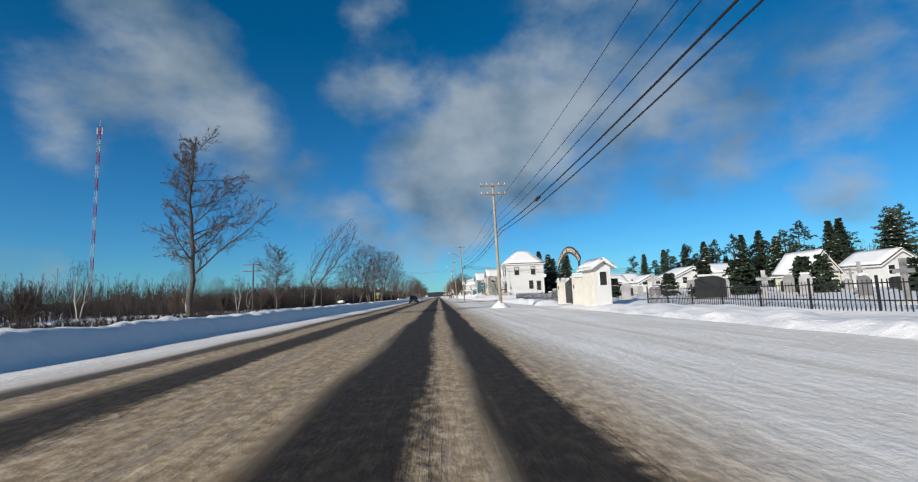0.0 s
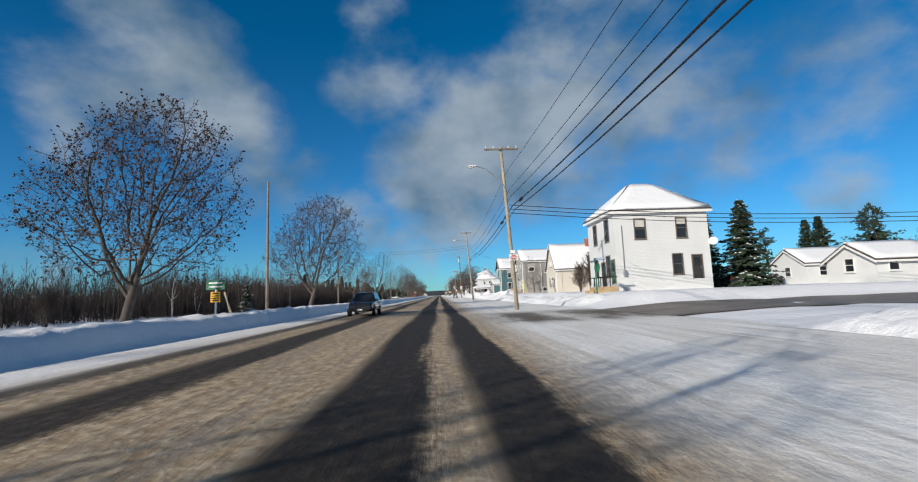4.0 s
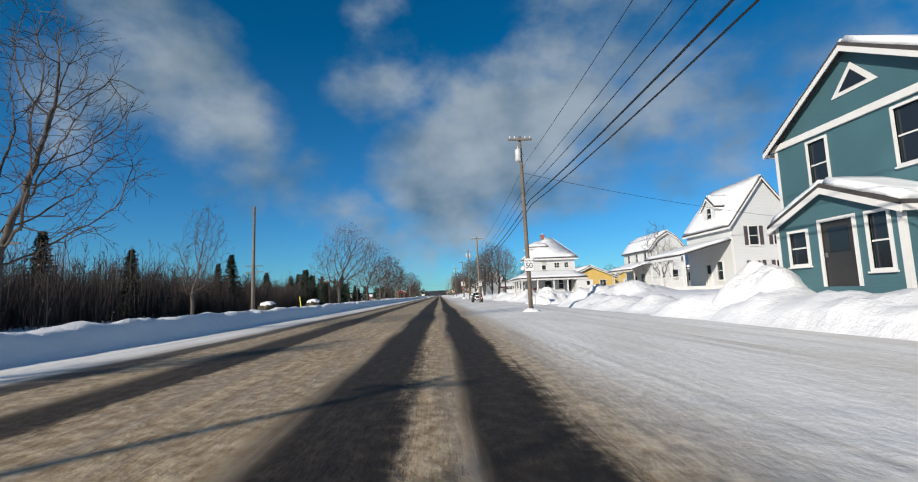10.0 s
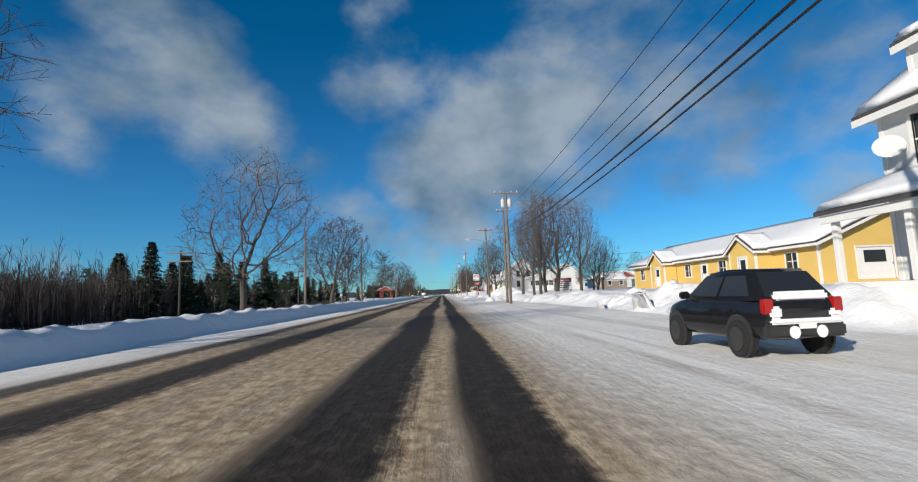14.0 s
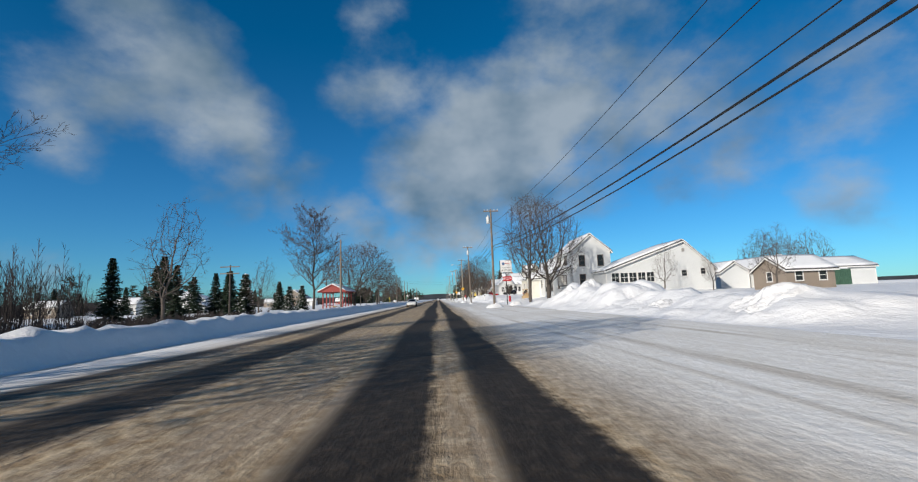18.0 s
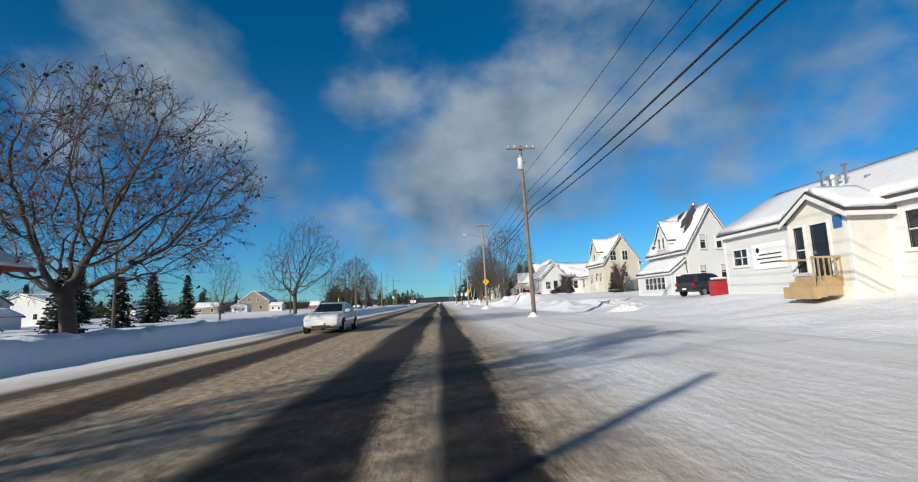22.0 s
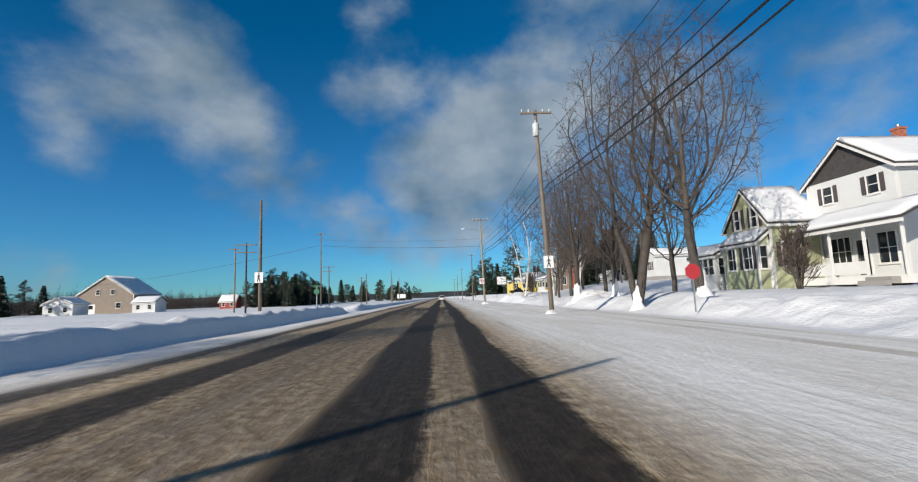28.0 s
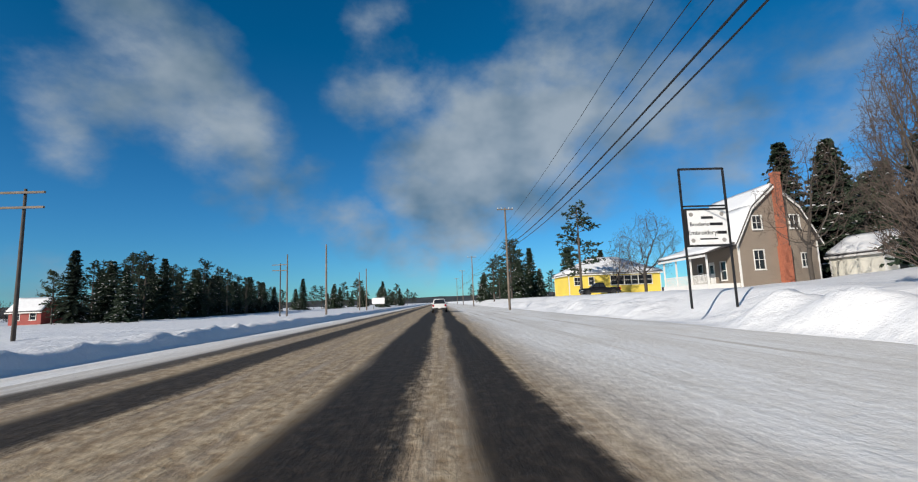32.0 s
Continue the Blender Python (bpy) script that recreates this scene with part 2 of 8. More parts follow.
    lane = step(val("ADD", crumbs, val("MULTIPLY", streak, 0.8)), 0.75, 1.15)
    sanded = blend(lane, (0.27, 0.185, 0.10), (0.58, 0.46, 0.31))
    packed = blend(step(val("ADD", val("MULTIPLY", crumbs, 0.5), blotch), 0.55, 0.95), (0.78, 0.75, 0.70), (0.93, 0.92, 0.90))
    worn_snow = val("MULTIPLY", val("MULTIPLY", step(ruts, 0.52, 0.66), step(val("ADD", blotch, val("MULTIPLY", crumbs, 0.4)), 0.55, 0.85)), 0.65)
    packed = blend(worn_snow, packed, (0.44, 0.38, 0.31))
    slush = blend(grime, packed, sanded)
    tar = blend(step(crumbs, 0.4, 0.75), (0.026, 0.019, 0.013), (0.062, 0.047, 0.034))
    # wet slush spread over the mouth of the side street
    mouth = val("MULTIPLY", step(sep.outputs[0], 1.2, 3.0), val("MULTIPLY", step(val("ADD", sep.outputs[1], val("MULTIPLY", blotch, 5.0)), 86.0, 90.0), val("SUBTRACT", 1.0, step(val("ADD", sep.outputs[1], val("MULTIPLY", blotch, 5.0)), 96.0, 101.0))))
    mouth = val("MULTIPLY", mouth, step(val("ADD", blotch, val("MULTIPLY", crumbs, 0.4)), 0.45, 0.8))
    slush = blend(mouth, slush, (0.15, 0.125, 0.10))
    l.new(blend(dark, slush, tar), p.inputs["Base Color"])
    rough = n.new("ShaderNodeMix")
    rough.inputs[2].default_value, rough.inputs[3].default_value = 0.8, 0.75
    p.inputs["Specular IOR Level"].default_value = 0.25
    l.new(dark, rough.inputs[0])
    l.new(rough.outputs[0], p.inputs["Roughness"])
    b1, b2 = n.new("ShaderNodeBump"), n.new("ShaderNodeBump")
    b1.inputs["Strength"].default_value, b1.inputs["Distance"].default_value = 0.6, 0.05
    b2.inputs["Strength"].default_value, b2.inputs["Distance"].default_value = 0.5, 0.06
    l.new(crumbs, b1.inputs["Height"])
    l.new(val("SUBTRACT", streak, dark), b2.inputs["Height"])
    l.new(b1.outputs[0], b2.inputs["Normal"])
    l.new(b2.outputs[0], p.inputs["Normal"])
    return m


def pane_mat(name, base=(0.02, 0.024, 0.03)):
    m, n, l, p = shader(name)
    p.inputs["Base Color"].default_value = (*base, 1)
    p.inputs["Roughness"].default_value = 0.06
    p.inputs["IOR"].default_value = 1.5
    return m


SNOW = snow_mat("field_snow", (0.91, 0.915, 0.93), 0.35, 0.55)
BANK = snow_mat("ploughed_snow", (0.89, 0.89, 0.90), 0.9, 0.9, 0.03)
ROOFSNOW = snow_mat("roof_snow", (0.87, 0.88, 0.90), 0.6, 0.3)
ROAD = road_mat()
SLUSH = stuff_mat("wet_slush", (0.20, 0.17, 0.14), 0.6, 0.5, 0.5, 0.8, 6)
WHITE = stuff_mat("white_lap_siding", (0.64, 0.65, 0.65), 0.6, 0.06, 0.5, 0.1, 20, board=0.13)
BLUE = stuff_mat("teal_lap_siding", (0.060, 0.140, 0.165), 0.6, 0.12, 0.6, 0.15, 20, board=0.13)
GREY = stuff_mat("grey_lap_siding", (0.31, 0.295, 0.28), 0.65, 0.07, 0.5, 0.1, 20, board=0.12)
BEIGE = stuff_mat("beige_lap_siding", (0.60, 0.555, 0.48), 0.65, 0.07, 0.5, 0.1, 20, board=0.13)
CREAM = stuff_mat("cream_lap_siding", (0.60, 0.56, 0.46), 0.65, 0.07, 0.5, 0.1, 20, board=0.13)
GREEN = stuff_mat("pale_green_lap_siding", (0.42, 0.44, 0.27), 0.65, 0.07, 0.5, 0.1, 20, board=0.13)
YELLOW = stuff_mat("yellow_lap_siding", (0.66, 0.45, 0.13), 0.65, 0.08, 0.5, 0.1, 20, board=0.14)
LEMON = stuff_mat("lemon_lap_siding", (0.78, 0.60, 0.10), 0.65, 0.08, 0.5, 0.1, 20, board=0.14)
TAUPE = stuff_mat("taupe_shingle", (0.25, 0.205, 0.165), 0.7, 0.10, 0.8, 0.2, 20, board=0.12)
GREENBOX = stuff_mat("green_paint", (0.05, 0.11, 0.075), 0.5, 0.25, 2.0, 0.2)
BARNRED = stuff_mat("barn_red_boards", (0.30, 0.055, 0.045), 0.7, 0.15, 1.0, 0.2, 20)
TRIM = stuff_mat("white_trim_paint", (0.72, 0.71, 0.69), 0.5, 0.05, 2, 0.05, 30)
SHINGLE = stuff_mat("dark_roof_shingle", (0.055, 0.05, 0.05), 0.85, 0.3, 4, 0.5, 40)
DARK = stuff_mat("dark_paint", (0.03, 0.03, 0.03), 0.55, 0.2, 3, 0.1)
BROWNFRAME = stuff_mat("brown_window_paint", (0.13, 0.105, 0.09), 0.6, 0.2, 3, 0.1)
SHUTTER = stuff_mat("shutter_paint", (0.07, 0.055, 0.06), 0.6, 0.2, 3, 0.1)
BRICK = stuff_mat("chimney_brick", (0.36, 0.12, 0.07), 0.85, 0.25, 6, 0.6, 25)
WOODPOLE = stuff_mat("weathered_pole_wood", (0.19, 0.155, 0.125), 0.85, 0.3, 1.5, 0.6, 25, spread=0.2)
PALEPOLE = stuff_mat("pale_pole_wood", (0.32, 0.275, 0.21), 0.85, 0.25, 1.5, 0.6, 25, spread=0.1)
DECKWOOD = stuff_mat("deck_wood", (0.42, 0.30, 0.16), 0.8, 0.2, 3, 0.4, 25)
BARK = stuff_mat("grey_bark", (0.075, 0.063, 0.054), 0.9, 0.35, 3, 0.7, 20, spread=0.25)
TWIG = stuff_mat("brown_twigs", (0.085, 0.064, 0.053), 0.9, 0.3, 3, 0.2, 20, spread=0.25)
BIRCHBARK = stuff_mat("birch_bark", (0.66, 0.62, 0.55), 0.8, 0.3, 6, 0.3, 12)
LEAF = stuff_mat("withered_leaves", (0.085, 0.045, 0.035), 0.8, 0.4, 4, 0.2, 15)
NEEDLE = stuff_mat("conifer_needles", (0.028, 0.048, 0.026), 0.8, 0.45, 2, 0.2, 12, spread=0.35)
CEDAR = stuff_mat("cedar_foliage", (0.05, 0.045, 0.028), 0.85, 0.45, 2, 0.2, 12)
SCRUB = stuff_mat("scrub_stems", (0.046, 0.036, 0.033), 0.9, 0.4, 0.2, 0.2, 12, spread=0.3)
STONEGREY = stuff_mat("grave_stone", (0.32, 0.31, 0.31), 0.6, 0.3, 2, 0.3, 20, spread=0.5)
STUCCO = stuff_mat("white_stucco", (0.68, 0.66, 0.59), 0.8, 0.10, 1.5, 0.6, 40)
IRON = stuff_mat("black_iron", (0.02, 0.02, 0.022), 0.5, 0.3, 4, 0.2, metal=0.2)
STEEL = stuff_mat("galvanised_steel", (0.45, 0.46, 0.47), 0.42, 0.15, 3, 0.1, metal=0.8)
CAN = stuff_mat("transformer_paint", (0.55, 0.57, 0.58), 0.45, 0.12, 3, 0.1)
CABLE = stuff_mat("black_cable", (0.012, 0.012, 0.013), 0.6, 0.2, 3, 0.1)
SIGNWHITE = stuff_mat("white_sign_sheet", (0.80, 0.80, 0.80), 0.45, 0.05, 3, 0.05)
SIGNYELLOW = stuff_mat("amber_sign_sheet", (0.80, 0.42, 0.02), 0.45, 0.06, 3, 0.05)
SIGNRED = stuff_mat("red_sign_sheet", (0.42, 0.03, 0.04), 0.45, 0.1, 3, 0.05)
SIGNGREEN = stuff_mat("green_sign_sheet", (0.03, 0.16, 0.09), 0.45, 0.1, 3, 0.05)
SIGNBLUE = stuff_mat("blue_sign_sheet", (0.03, 0.13, 0.30), 0.45, 0.1, 3, 0.05)
INK = stuff_mat("black_ink", (0.012, 0.012, 0.014), 0.6, 0.1, 3, 0.05)
NEONYELLOW = stuff_mat("yellow_plastic", (0.75, 0.70, 0.05), 0.5, 0.1, 3, 0.05)
BROWNSIGN = stuff_mat("brown_sheet_metal", (0.10, 0.075, 0.065), 0.5, 0.2, 2, 0.1, metal=0.2)
LETTER = stuff_mat("cream_lettering", (0.72, 0.64, 0.52), 0.5, 0.1, 3, 0.05)
PANE = pane_mat("window_glass")
BLIND = stuff_mat("window_blind", (0.52, 0.50, 0.46), 0.4, 0.1, 3, 0.05)
CARBLACK = pane_mat("black_car_paint", (0.012, 0.012, 0.014))
CARWHITE = pane_mat("white_car_paint", (0.72, 0.73, 0.74))
CARBLUE = pane_mat("navy_car_paint", (0.012, 0.02, 0.06))
CARGREY = pane_mat("charcoal_car_paint", (0.04, 0.04, 0.045))
RUBBER = stuff_mat("tyre_rubber", (0.015, 0.015, 0.016), 0.85, 0.3, 6, 0.3)
TAILRED = pane_mat("tail_light_red", (0.35, 0.01, 0.01))
LENS = pane_mat("headlight_lens", (0.55, 0.56, 0.58))
RIDGE = stuff_mat("far_wooded_ridge", (0.035, 0.042, 0.05), 0.95, 0.5, 0.02, 0.3, 0.2)

# ---- building helpers ----
def world_of(ob):
    m = ob.matrix_basis
    return world_of(ob.parent) @ ob.matrix_parent_inverse @ m if ob.parent else m


def thing(name, at, label, category, group="", kind=""):
    ob = new(name)
    ob.empty_display_size = 0.3
    ob.location = at
    return tagged(ob, label, category, group, kind)


def adopt(ob, parent):
    if parent is not None:
        ob.parent = parent
        ob.matrix_parent_inverse = world_of(parent).inverted()
    return ob


def part(name, bm, material, parent=None, label="", smooth=False):
    me = bpy.data.meshes.new(name)
    bm.to_mesh(me)
    bm.free()
    me.materials.append(material)
    if smooth:
        me.polygons.foreach_set("use_smooth", [True] * len(me.polygons))
    return adopt(tagged(new(name, me), label), parent)


def raw(name, verts, faces, material, parent=None, label="", smooth=False):
    me = bpy.data.meshes.new(name)
    me.from_pydata(verts, [], faces)
    me.materials.append(material)
    if smooth:
        me.polygons.foreach_set("use_smooth", [True] * len(me.polygons))
    return adopt(tagged(new(name, me), label), parent)


def boxes(spec, bevel=0.0):
    """A bmesh of boxes (x0, y0, z0, x1, y1, z1)."""
    bm = bmesh.new()
    for x0, y0, z0, x1, y1, z1 in spec:
        v = [bm.verts.new(p) for p in ((x0, y0, z0), (x1, y0, z0), (x1, y1, z0), (x0, y1, z0), (x0, y0, z1), (x1, y0, z1), (x1, y1, z1), (x0, y1, z1))]
        for f in ((3, 2, 1, 0), (4, 5, 6, 7), (0, 1, 5, 4), (1, 2, 6, 5), (2, 3, 7, 6), (3, 0, 4, 7)):
            bm.faces.new([v[i] for i in f])
    if bevel:
        bmesh.ops.bevel(bm, geom=bm.edges[:], offset=bevel, segments=2, affect="EDGES")
    return bm


def slab(poly, up, inset=0.0):
    """A sheet with thickness: the polygon below, and the same polygon raised by the vector up and drawn in by inset above."""
    bm = bmesh.new()
    low = [Vector(p) for p in poly]
    mid = sum(low, Vector()) / len(low)
    a = [bm.verts.new(p) for p in low]
    top = [p + Vector(up) + (mid - p).normalized() * inset for p in low]
    b = [bm.verts.new(p) for p in top]
    n = len(low)
    bm.faces.new(list(reversed(a)))
    bm.faces.new(b)
    for i in range(n):
        bm.faces.new((a[i], a[(i + 1) % n], b[(i + 1) % n], b[i]))
    bmesh.ops.recalc_face_normals(bm, faces=bm.faces[:])
    return bm


def tubes(segs, sides=5):
    """Vertices and faces of tapered tubes for segments (p0, p1, r0, r1)."""
    s = np.array([(*a, *b, r, q) for a, b, r, q in segs], float)
    p, q, r0, r1 = s[:, :3], s[:, 3:6], s[:, 6:7], s[:, 7:8]
    d = q - p
    d /= np.maximum(np.linalg.norm(d, axis=1, keepdims=True), 1e-9)
    ref = np.where(np.abs(d[:, 2:3]) > 0.9, [[1.0, 0, 0]], [[0, 0, 1.0]])
    u = np.cross(d, ref)
    u /= np.linalg.norm(u, axis=1, keepdims=True)
    w = np.cross(d, u)
    rings = []
    for k in range(sides):
        a = 2 * math.pi * k / sides
        o = u * math.cos(a) + w * math.sin(a)
        rings.append((p + o * r0, q + o * r1))
    verts = np.stack([x for pair in rings for x in pair], 1).reshape(-1, 3)
    base = np.arange(len(s))[:, None, None] * 2 * sides
    k = np.arange(sides)
    nxt = (k + 1) % sides
    quad = np.stack([2 * k, 2 * nxt, 2 * nxt + 1, 2 * k + 1], 1)[None]
    return verts.tolist(), (base + quad).reshape(-1, 4).tolist()


def lathe(profile, sides=12):
    """A bmesh turned round z from (radius, height) pairs."""
    bm = bmesh.new()
    rings = [[bm.verts.new((r * math.cos(2 * math.pi * k / sides), r * math.sin(2 * math.pi * k / sides), z)) for k in range(sides)] for r, z in profile]
    for a, b in zip(rings, rings[1:]):
        for k in range(sides):
            bm.faces.new((a[k], a[(k + 1) % sides], b[(k + 1) % sides], b[k]))
    bm.faces.new(list(reversed(rings[0])))
    bm.faces.new(rings[-1])
    return bm


def moved(bm, m):
    bmesh.ops.transform(bm, matrix=m, verts=bm.verts[:])
    return bm


def lettering(name, text, size, m, material, parent, depth=0.006):
    """Raised lettering with the built-in font; m places it, facing its own +z."""
    cu = bpy.data.curves.new(name, "FONT")
    cu.body, cu.size, cu.extrude, cu.align_x, cu.align_y = text, size, depth, "CENTER", "CENTER"
    cu.materials.append(material)
    ob = new(name, cu)
    ob.matrix_basis = m
    return adopt(ob, parent)


# lettering that faces the oncoming driver (-y) or the road (-x)
def facing_south(x, y, z):
    return pose(x, y, z, 90, 0, 0)


def facing_west(x, y, z, roll=0.0):
    return pose(x, y, z, 90, 0, -90) @ pose(0, 0, 0, 0, 0, roll)


# ---- the ground: one sheet of snow, with the banks that the plough left ----
def n2(x, y, s, seed=0.0):
    return noise.noise((x * s, y * s, seed))


def smooth(v, lo, hi):
    t = min(1.0, max(0.0, (v - lo) / (hi - lo)))
    return t * t * (3 - 2 * t)


# ridges on the house side: from y to y, distance of the crest, half width, height
RIDGES = [(-40, 33, 11.0, 1.8, .35), (34, 36.5, 11.0, 1.6, .3), (44, 78, 10.6, 1.8, .5), (102, 112, 12.0, 2.2, .55), (112, 140, 11.0, 1.8, .55), (118, 146, 14.5, 3.0, .5),
          (147, 158, 11.6, 2.2, .75), (158, 163, 11.5, 1.6, .45), (164, 184, 11.4, 1.9, .95), (184, 192, 11.8, 1.6, .6), (196, 205, 14.5, 3.2, .95), (190, 204, 11.6, 2.0, .7),
          (222, 231, 11.5, 1.8, .75), (238, 250, 11.5, 2.0, .8), (250, 272, 12.5, 2.4, .7), (274, 291, 11.0, 2.0, .65), (296, 300, 12.0, 1.5, .6),
          (306, 324, 14.2, 3.4, .72), (323, 342, 14.4, 3.6, 1.5), (312, 338, 11.3, 1.3, .32), (348, 352, 12.5, 1.6, .6), (394, 420, 13.0, 2.2, .5), (424, 431, 13.5, 2.2, .6), (434, 450, 12.6, 2.4, .95),
          (463, 470, 12.0, 2.2, .7), (472, 484, 12.8, 2.0, .5), (489, 502, 12.6, 2.0, .6), (506, 524, 11.8, 1.7, .4), (524, 545, 11.8, 2.0, .95), (552, 570, 12.0, 2.2, .6), (572, 640, 12.0, 2.2, .5)]


def lot(y):
    """Height of the gardens beside the road."""
    h = 1.05
    h -= 0.55 * (1 - smooth(y, 70, 84))
    h -= 0.85 * smooth(y, 78, 82) * (1 - smooth(y, 95, 99))
    h -= 0.75 * smooth(y, 205, 208) * (1 - smooth(y, 218, 223))
    h -= 0.55 * smooth(y, 292, 296) * (1 - smooth(y, 303, 308))
    h += 0.30 * smooth(y, 350, 358) * (1 - smooth(y, 384, 392))
    h += 0.8 * smooth(y, 418, 426) * (1 - smooth(y, 452, 462))
    h -= 0.15 * smooth(y, 505, 516) * (1 - smooth(y, 526, 534))
    h += 0.45 * smooth(y, 534, 550)
    return h


def forecourt(y):
    """Where the gardens lie open to the road and rise slowly, with no bank between."""
    return max(smooth(y, a - 3, a) * (1 - smooth(y, b, b + 3)) for a, b in ((205, 222), (294, 304), (353, 398), (446, 452)))


def ground_z(x, y):
    if -9.0 < x < 9.6:
        return -0.07
    if x <= -9.0:
        wob = 0.5 * n2(3.0, y, 0.15)
        gone = smooth(y, 506, 509.5) * (1 - smooth(y, 512.5, 518))
        crest = 0.80 - 0.30 * smooth(y, 519, 530)
        up = smooth(-x, 9.45 + wob * 0.7, 10.3 + wob)
        down = smooth(-x, 10.7 + wob, 13.4 + wob)
        z = -0.07 + (up * crest * (1 - gone * 0.85)) * (1 - down * 0.75)
        z += 0.16 * up * n2(x, y, 0.9, 4.0) + up * (1 - down) * (0.26 * abs(n2(x, y, 1.7, 5.0)) - 0.07)
        z -= 0.55 * smooth(-x, 17, 30) * (1 - smooth(y, 480, 520))
        return z + 0.25 * n2(x, y, 0.03, 9.0) * smooth(-x, 20, 60)
    garden = lot(y) + (0.8 - lot(y)) * smooth(x, 75, 140)
    z = -0.07 + garden * smooth(x, 10.0 - 1.0 * forecourt(y), 15.0 + 7.0 * forecourt(y))
    for y0, y1, xc, w, h in RIDGES:
        if y0 - 4 < y < y1 + 4 and abs(x - xc) < w * 1.6:
            end = smooth(y, y0 - 1.5, y0 + 1.0) * (1 - smooth(y, y1 - 1.0, y1 + 1.5))
            wob = 0.6 * n2(7.0, y, 0.22)
            across = max(0.0, 1 - ((x - xc - wob) / w) ** 2)
            rough = min(1.0, across * 2.5) * end
            clods = 0.34 * abs(n2(x, y, 0.75, 3.0)) + 0.20 * abs(n2(x, y, 1.9, 6.0)) - 0.14
            z = max(z, z * 0.4 + end * across * h * (1 + 0.6 * n2(x, y, 0.45, 2.0)) + rough * clods * min(1.0, 0.45 + h * 0.7))
    z += 0.10 * n2(x, y, 0.5, 1.0) * smooth(x, 10, 12) * (0.4 if x > 30 else 1.0)
    z += 1.9 * smooth(x, 19, 36) * smooth(y, 502, 516) * (1 - smooth(y, 546, 575))
    return z + 0.5 * smooth(x, 60, 200) * (0.5 + n2(x, y, 0.01))


xs = [-3500, -1500, -600, -250, -120, -80, -60, -48, -40, -34, -28, -24, -20, -18, -16.5, -15.3, *np.arange(-14.4, -11.1, 0.4).tolist(), *np.arange(-11.0, -8.9, 0.18).tolist(), -8.4, -5, 0, 5,
      8.4, 8.9, 9.4, *np.arange(9.7, 17.6, 0.27).tolist(), *np.arange(17.8, 22.2, 0.55).tolist(), 23, 25, 28, 32, 38, 46, 60, 85, 130, 250, 600, 1500, 3500]
ys = [-1500, -600, -250, -120, -60, *np.arange(-30, 0, 0.75).tolist(), *np.arange(0, 570, 0.40).tolist(), *np.arange(570, 645, 0.9).tolist(), 660, 700, 780, 900, 1200, 1800, 2600, 3600]
gv = [(x, y, ground_z(x, y) + 0.0) for y in ys for x in xs]
nx = len(xs)
gf = [(j * nx + i, j * nx + i + 1, (j + 1) * nx + i + 1, (j + 1) * nx + i) for j in range(len(ys) - 1) for i in range(nx - 1)]
tagged(raw("ground", gv, gf, SNOW, smooth=True), "snow-covered verges, gardens and fields with ploughed banks", "snow", kind="structure")

# the carriageway, slightly crowned, laid over the sheet
rx = np.arange(-9.3, 10.31, 0.7).tolist()
ry = [-1500, -200, *np.arange(-20, 660, 4.0).tolist(), 760, 1000, 1600, 3000]


def road_z(x, y):
    return 0.0 + 0.03 * smooth(abs(x - 0.5), 3.0, 9.0) + 0.02 * n2(x, y, 0.6) * smooth(abs(x), 1.6, 3.0) - 0.05 * smooth(abs(x - 0.5), 9.0, 9.8)


rv = [(x, y, road_z(x, y)) for y in ry for x in rx]
rn = len(rx)
rf = [(j * rn + i, j * rn + i + 1, (j + 1) * rn + i + 1, (j + 1) * rn + i) for j in range(len(ry) - 1) for i in range(rn - 1)]
tagged(raw("road", rv, rf, ROAD, smooth=True), "two-lane road with dark wheel tracks through sanded slush and packed snow", "road", kind="structure")

# the side street, wet slush between its banks
sv_, sf_ = [], []
sxs, sys_ = [10.0 + 1.6 * k for k in range(32)], [86.4 + 1.05 * k for k in range(10)]
for sx_ in sxs:
    for sy_ in sys_:
        sv_.append((sx_, sy_, ground_z(sx_, sy_) + 0.05 + 0.03 * n2(sx_, sy_, 0.8)))
for j in range(len(sxs) - 1):
    for i in range(9):
        k = j * 10 + i
        sf_.append((k, k + 10, k + 11, k + 1))
tagged(raw("side_street", sv_, sf_, SLUSH, smooth=True), "side street covered with dark wet slush", "road", kind="structure")

# wooded ridge on the skyline
rid_v, rid_f = [], []
for k in range(121):
    x = -3000 + 50 * k
    h = 24 + 14 * noise.noise((k * 0.13, 0, 3)) + 5 * noise.noise((k * 1.7, 0, 5)) + 14 * smooth(abs(x), 200, 1800)
    rid_v += [(x, 2300, -20), (x, 2420, h)]
    if k:
        rid_f.append((2 * k - 2, 2 * k, 2 * k + 1, 2 * k - 1))
tagged(raw("backdrop", rid_v, rid_f, RIDGE, smooth=True), "low dark wooded ridge on the horizon", "hill", kind="structure")

# ---- trees ----
def rotate_about(v, axis, ang):
    return Matrix.Rotation(ang, 3, axis) @ v


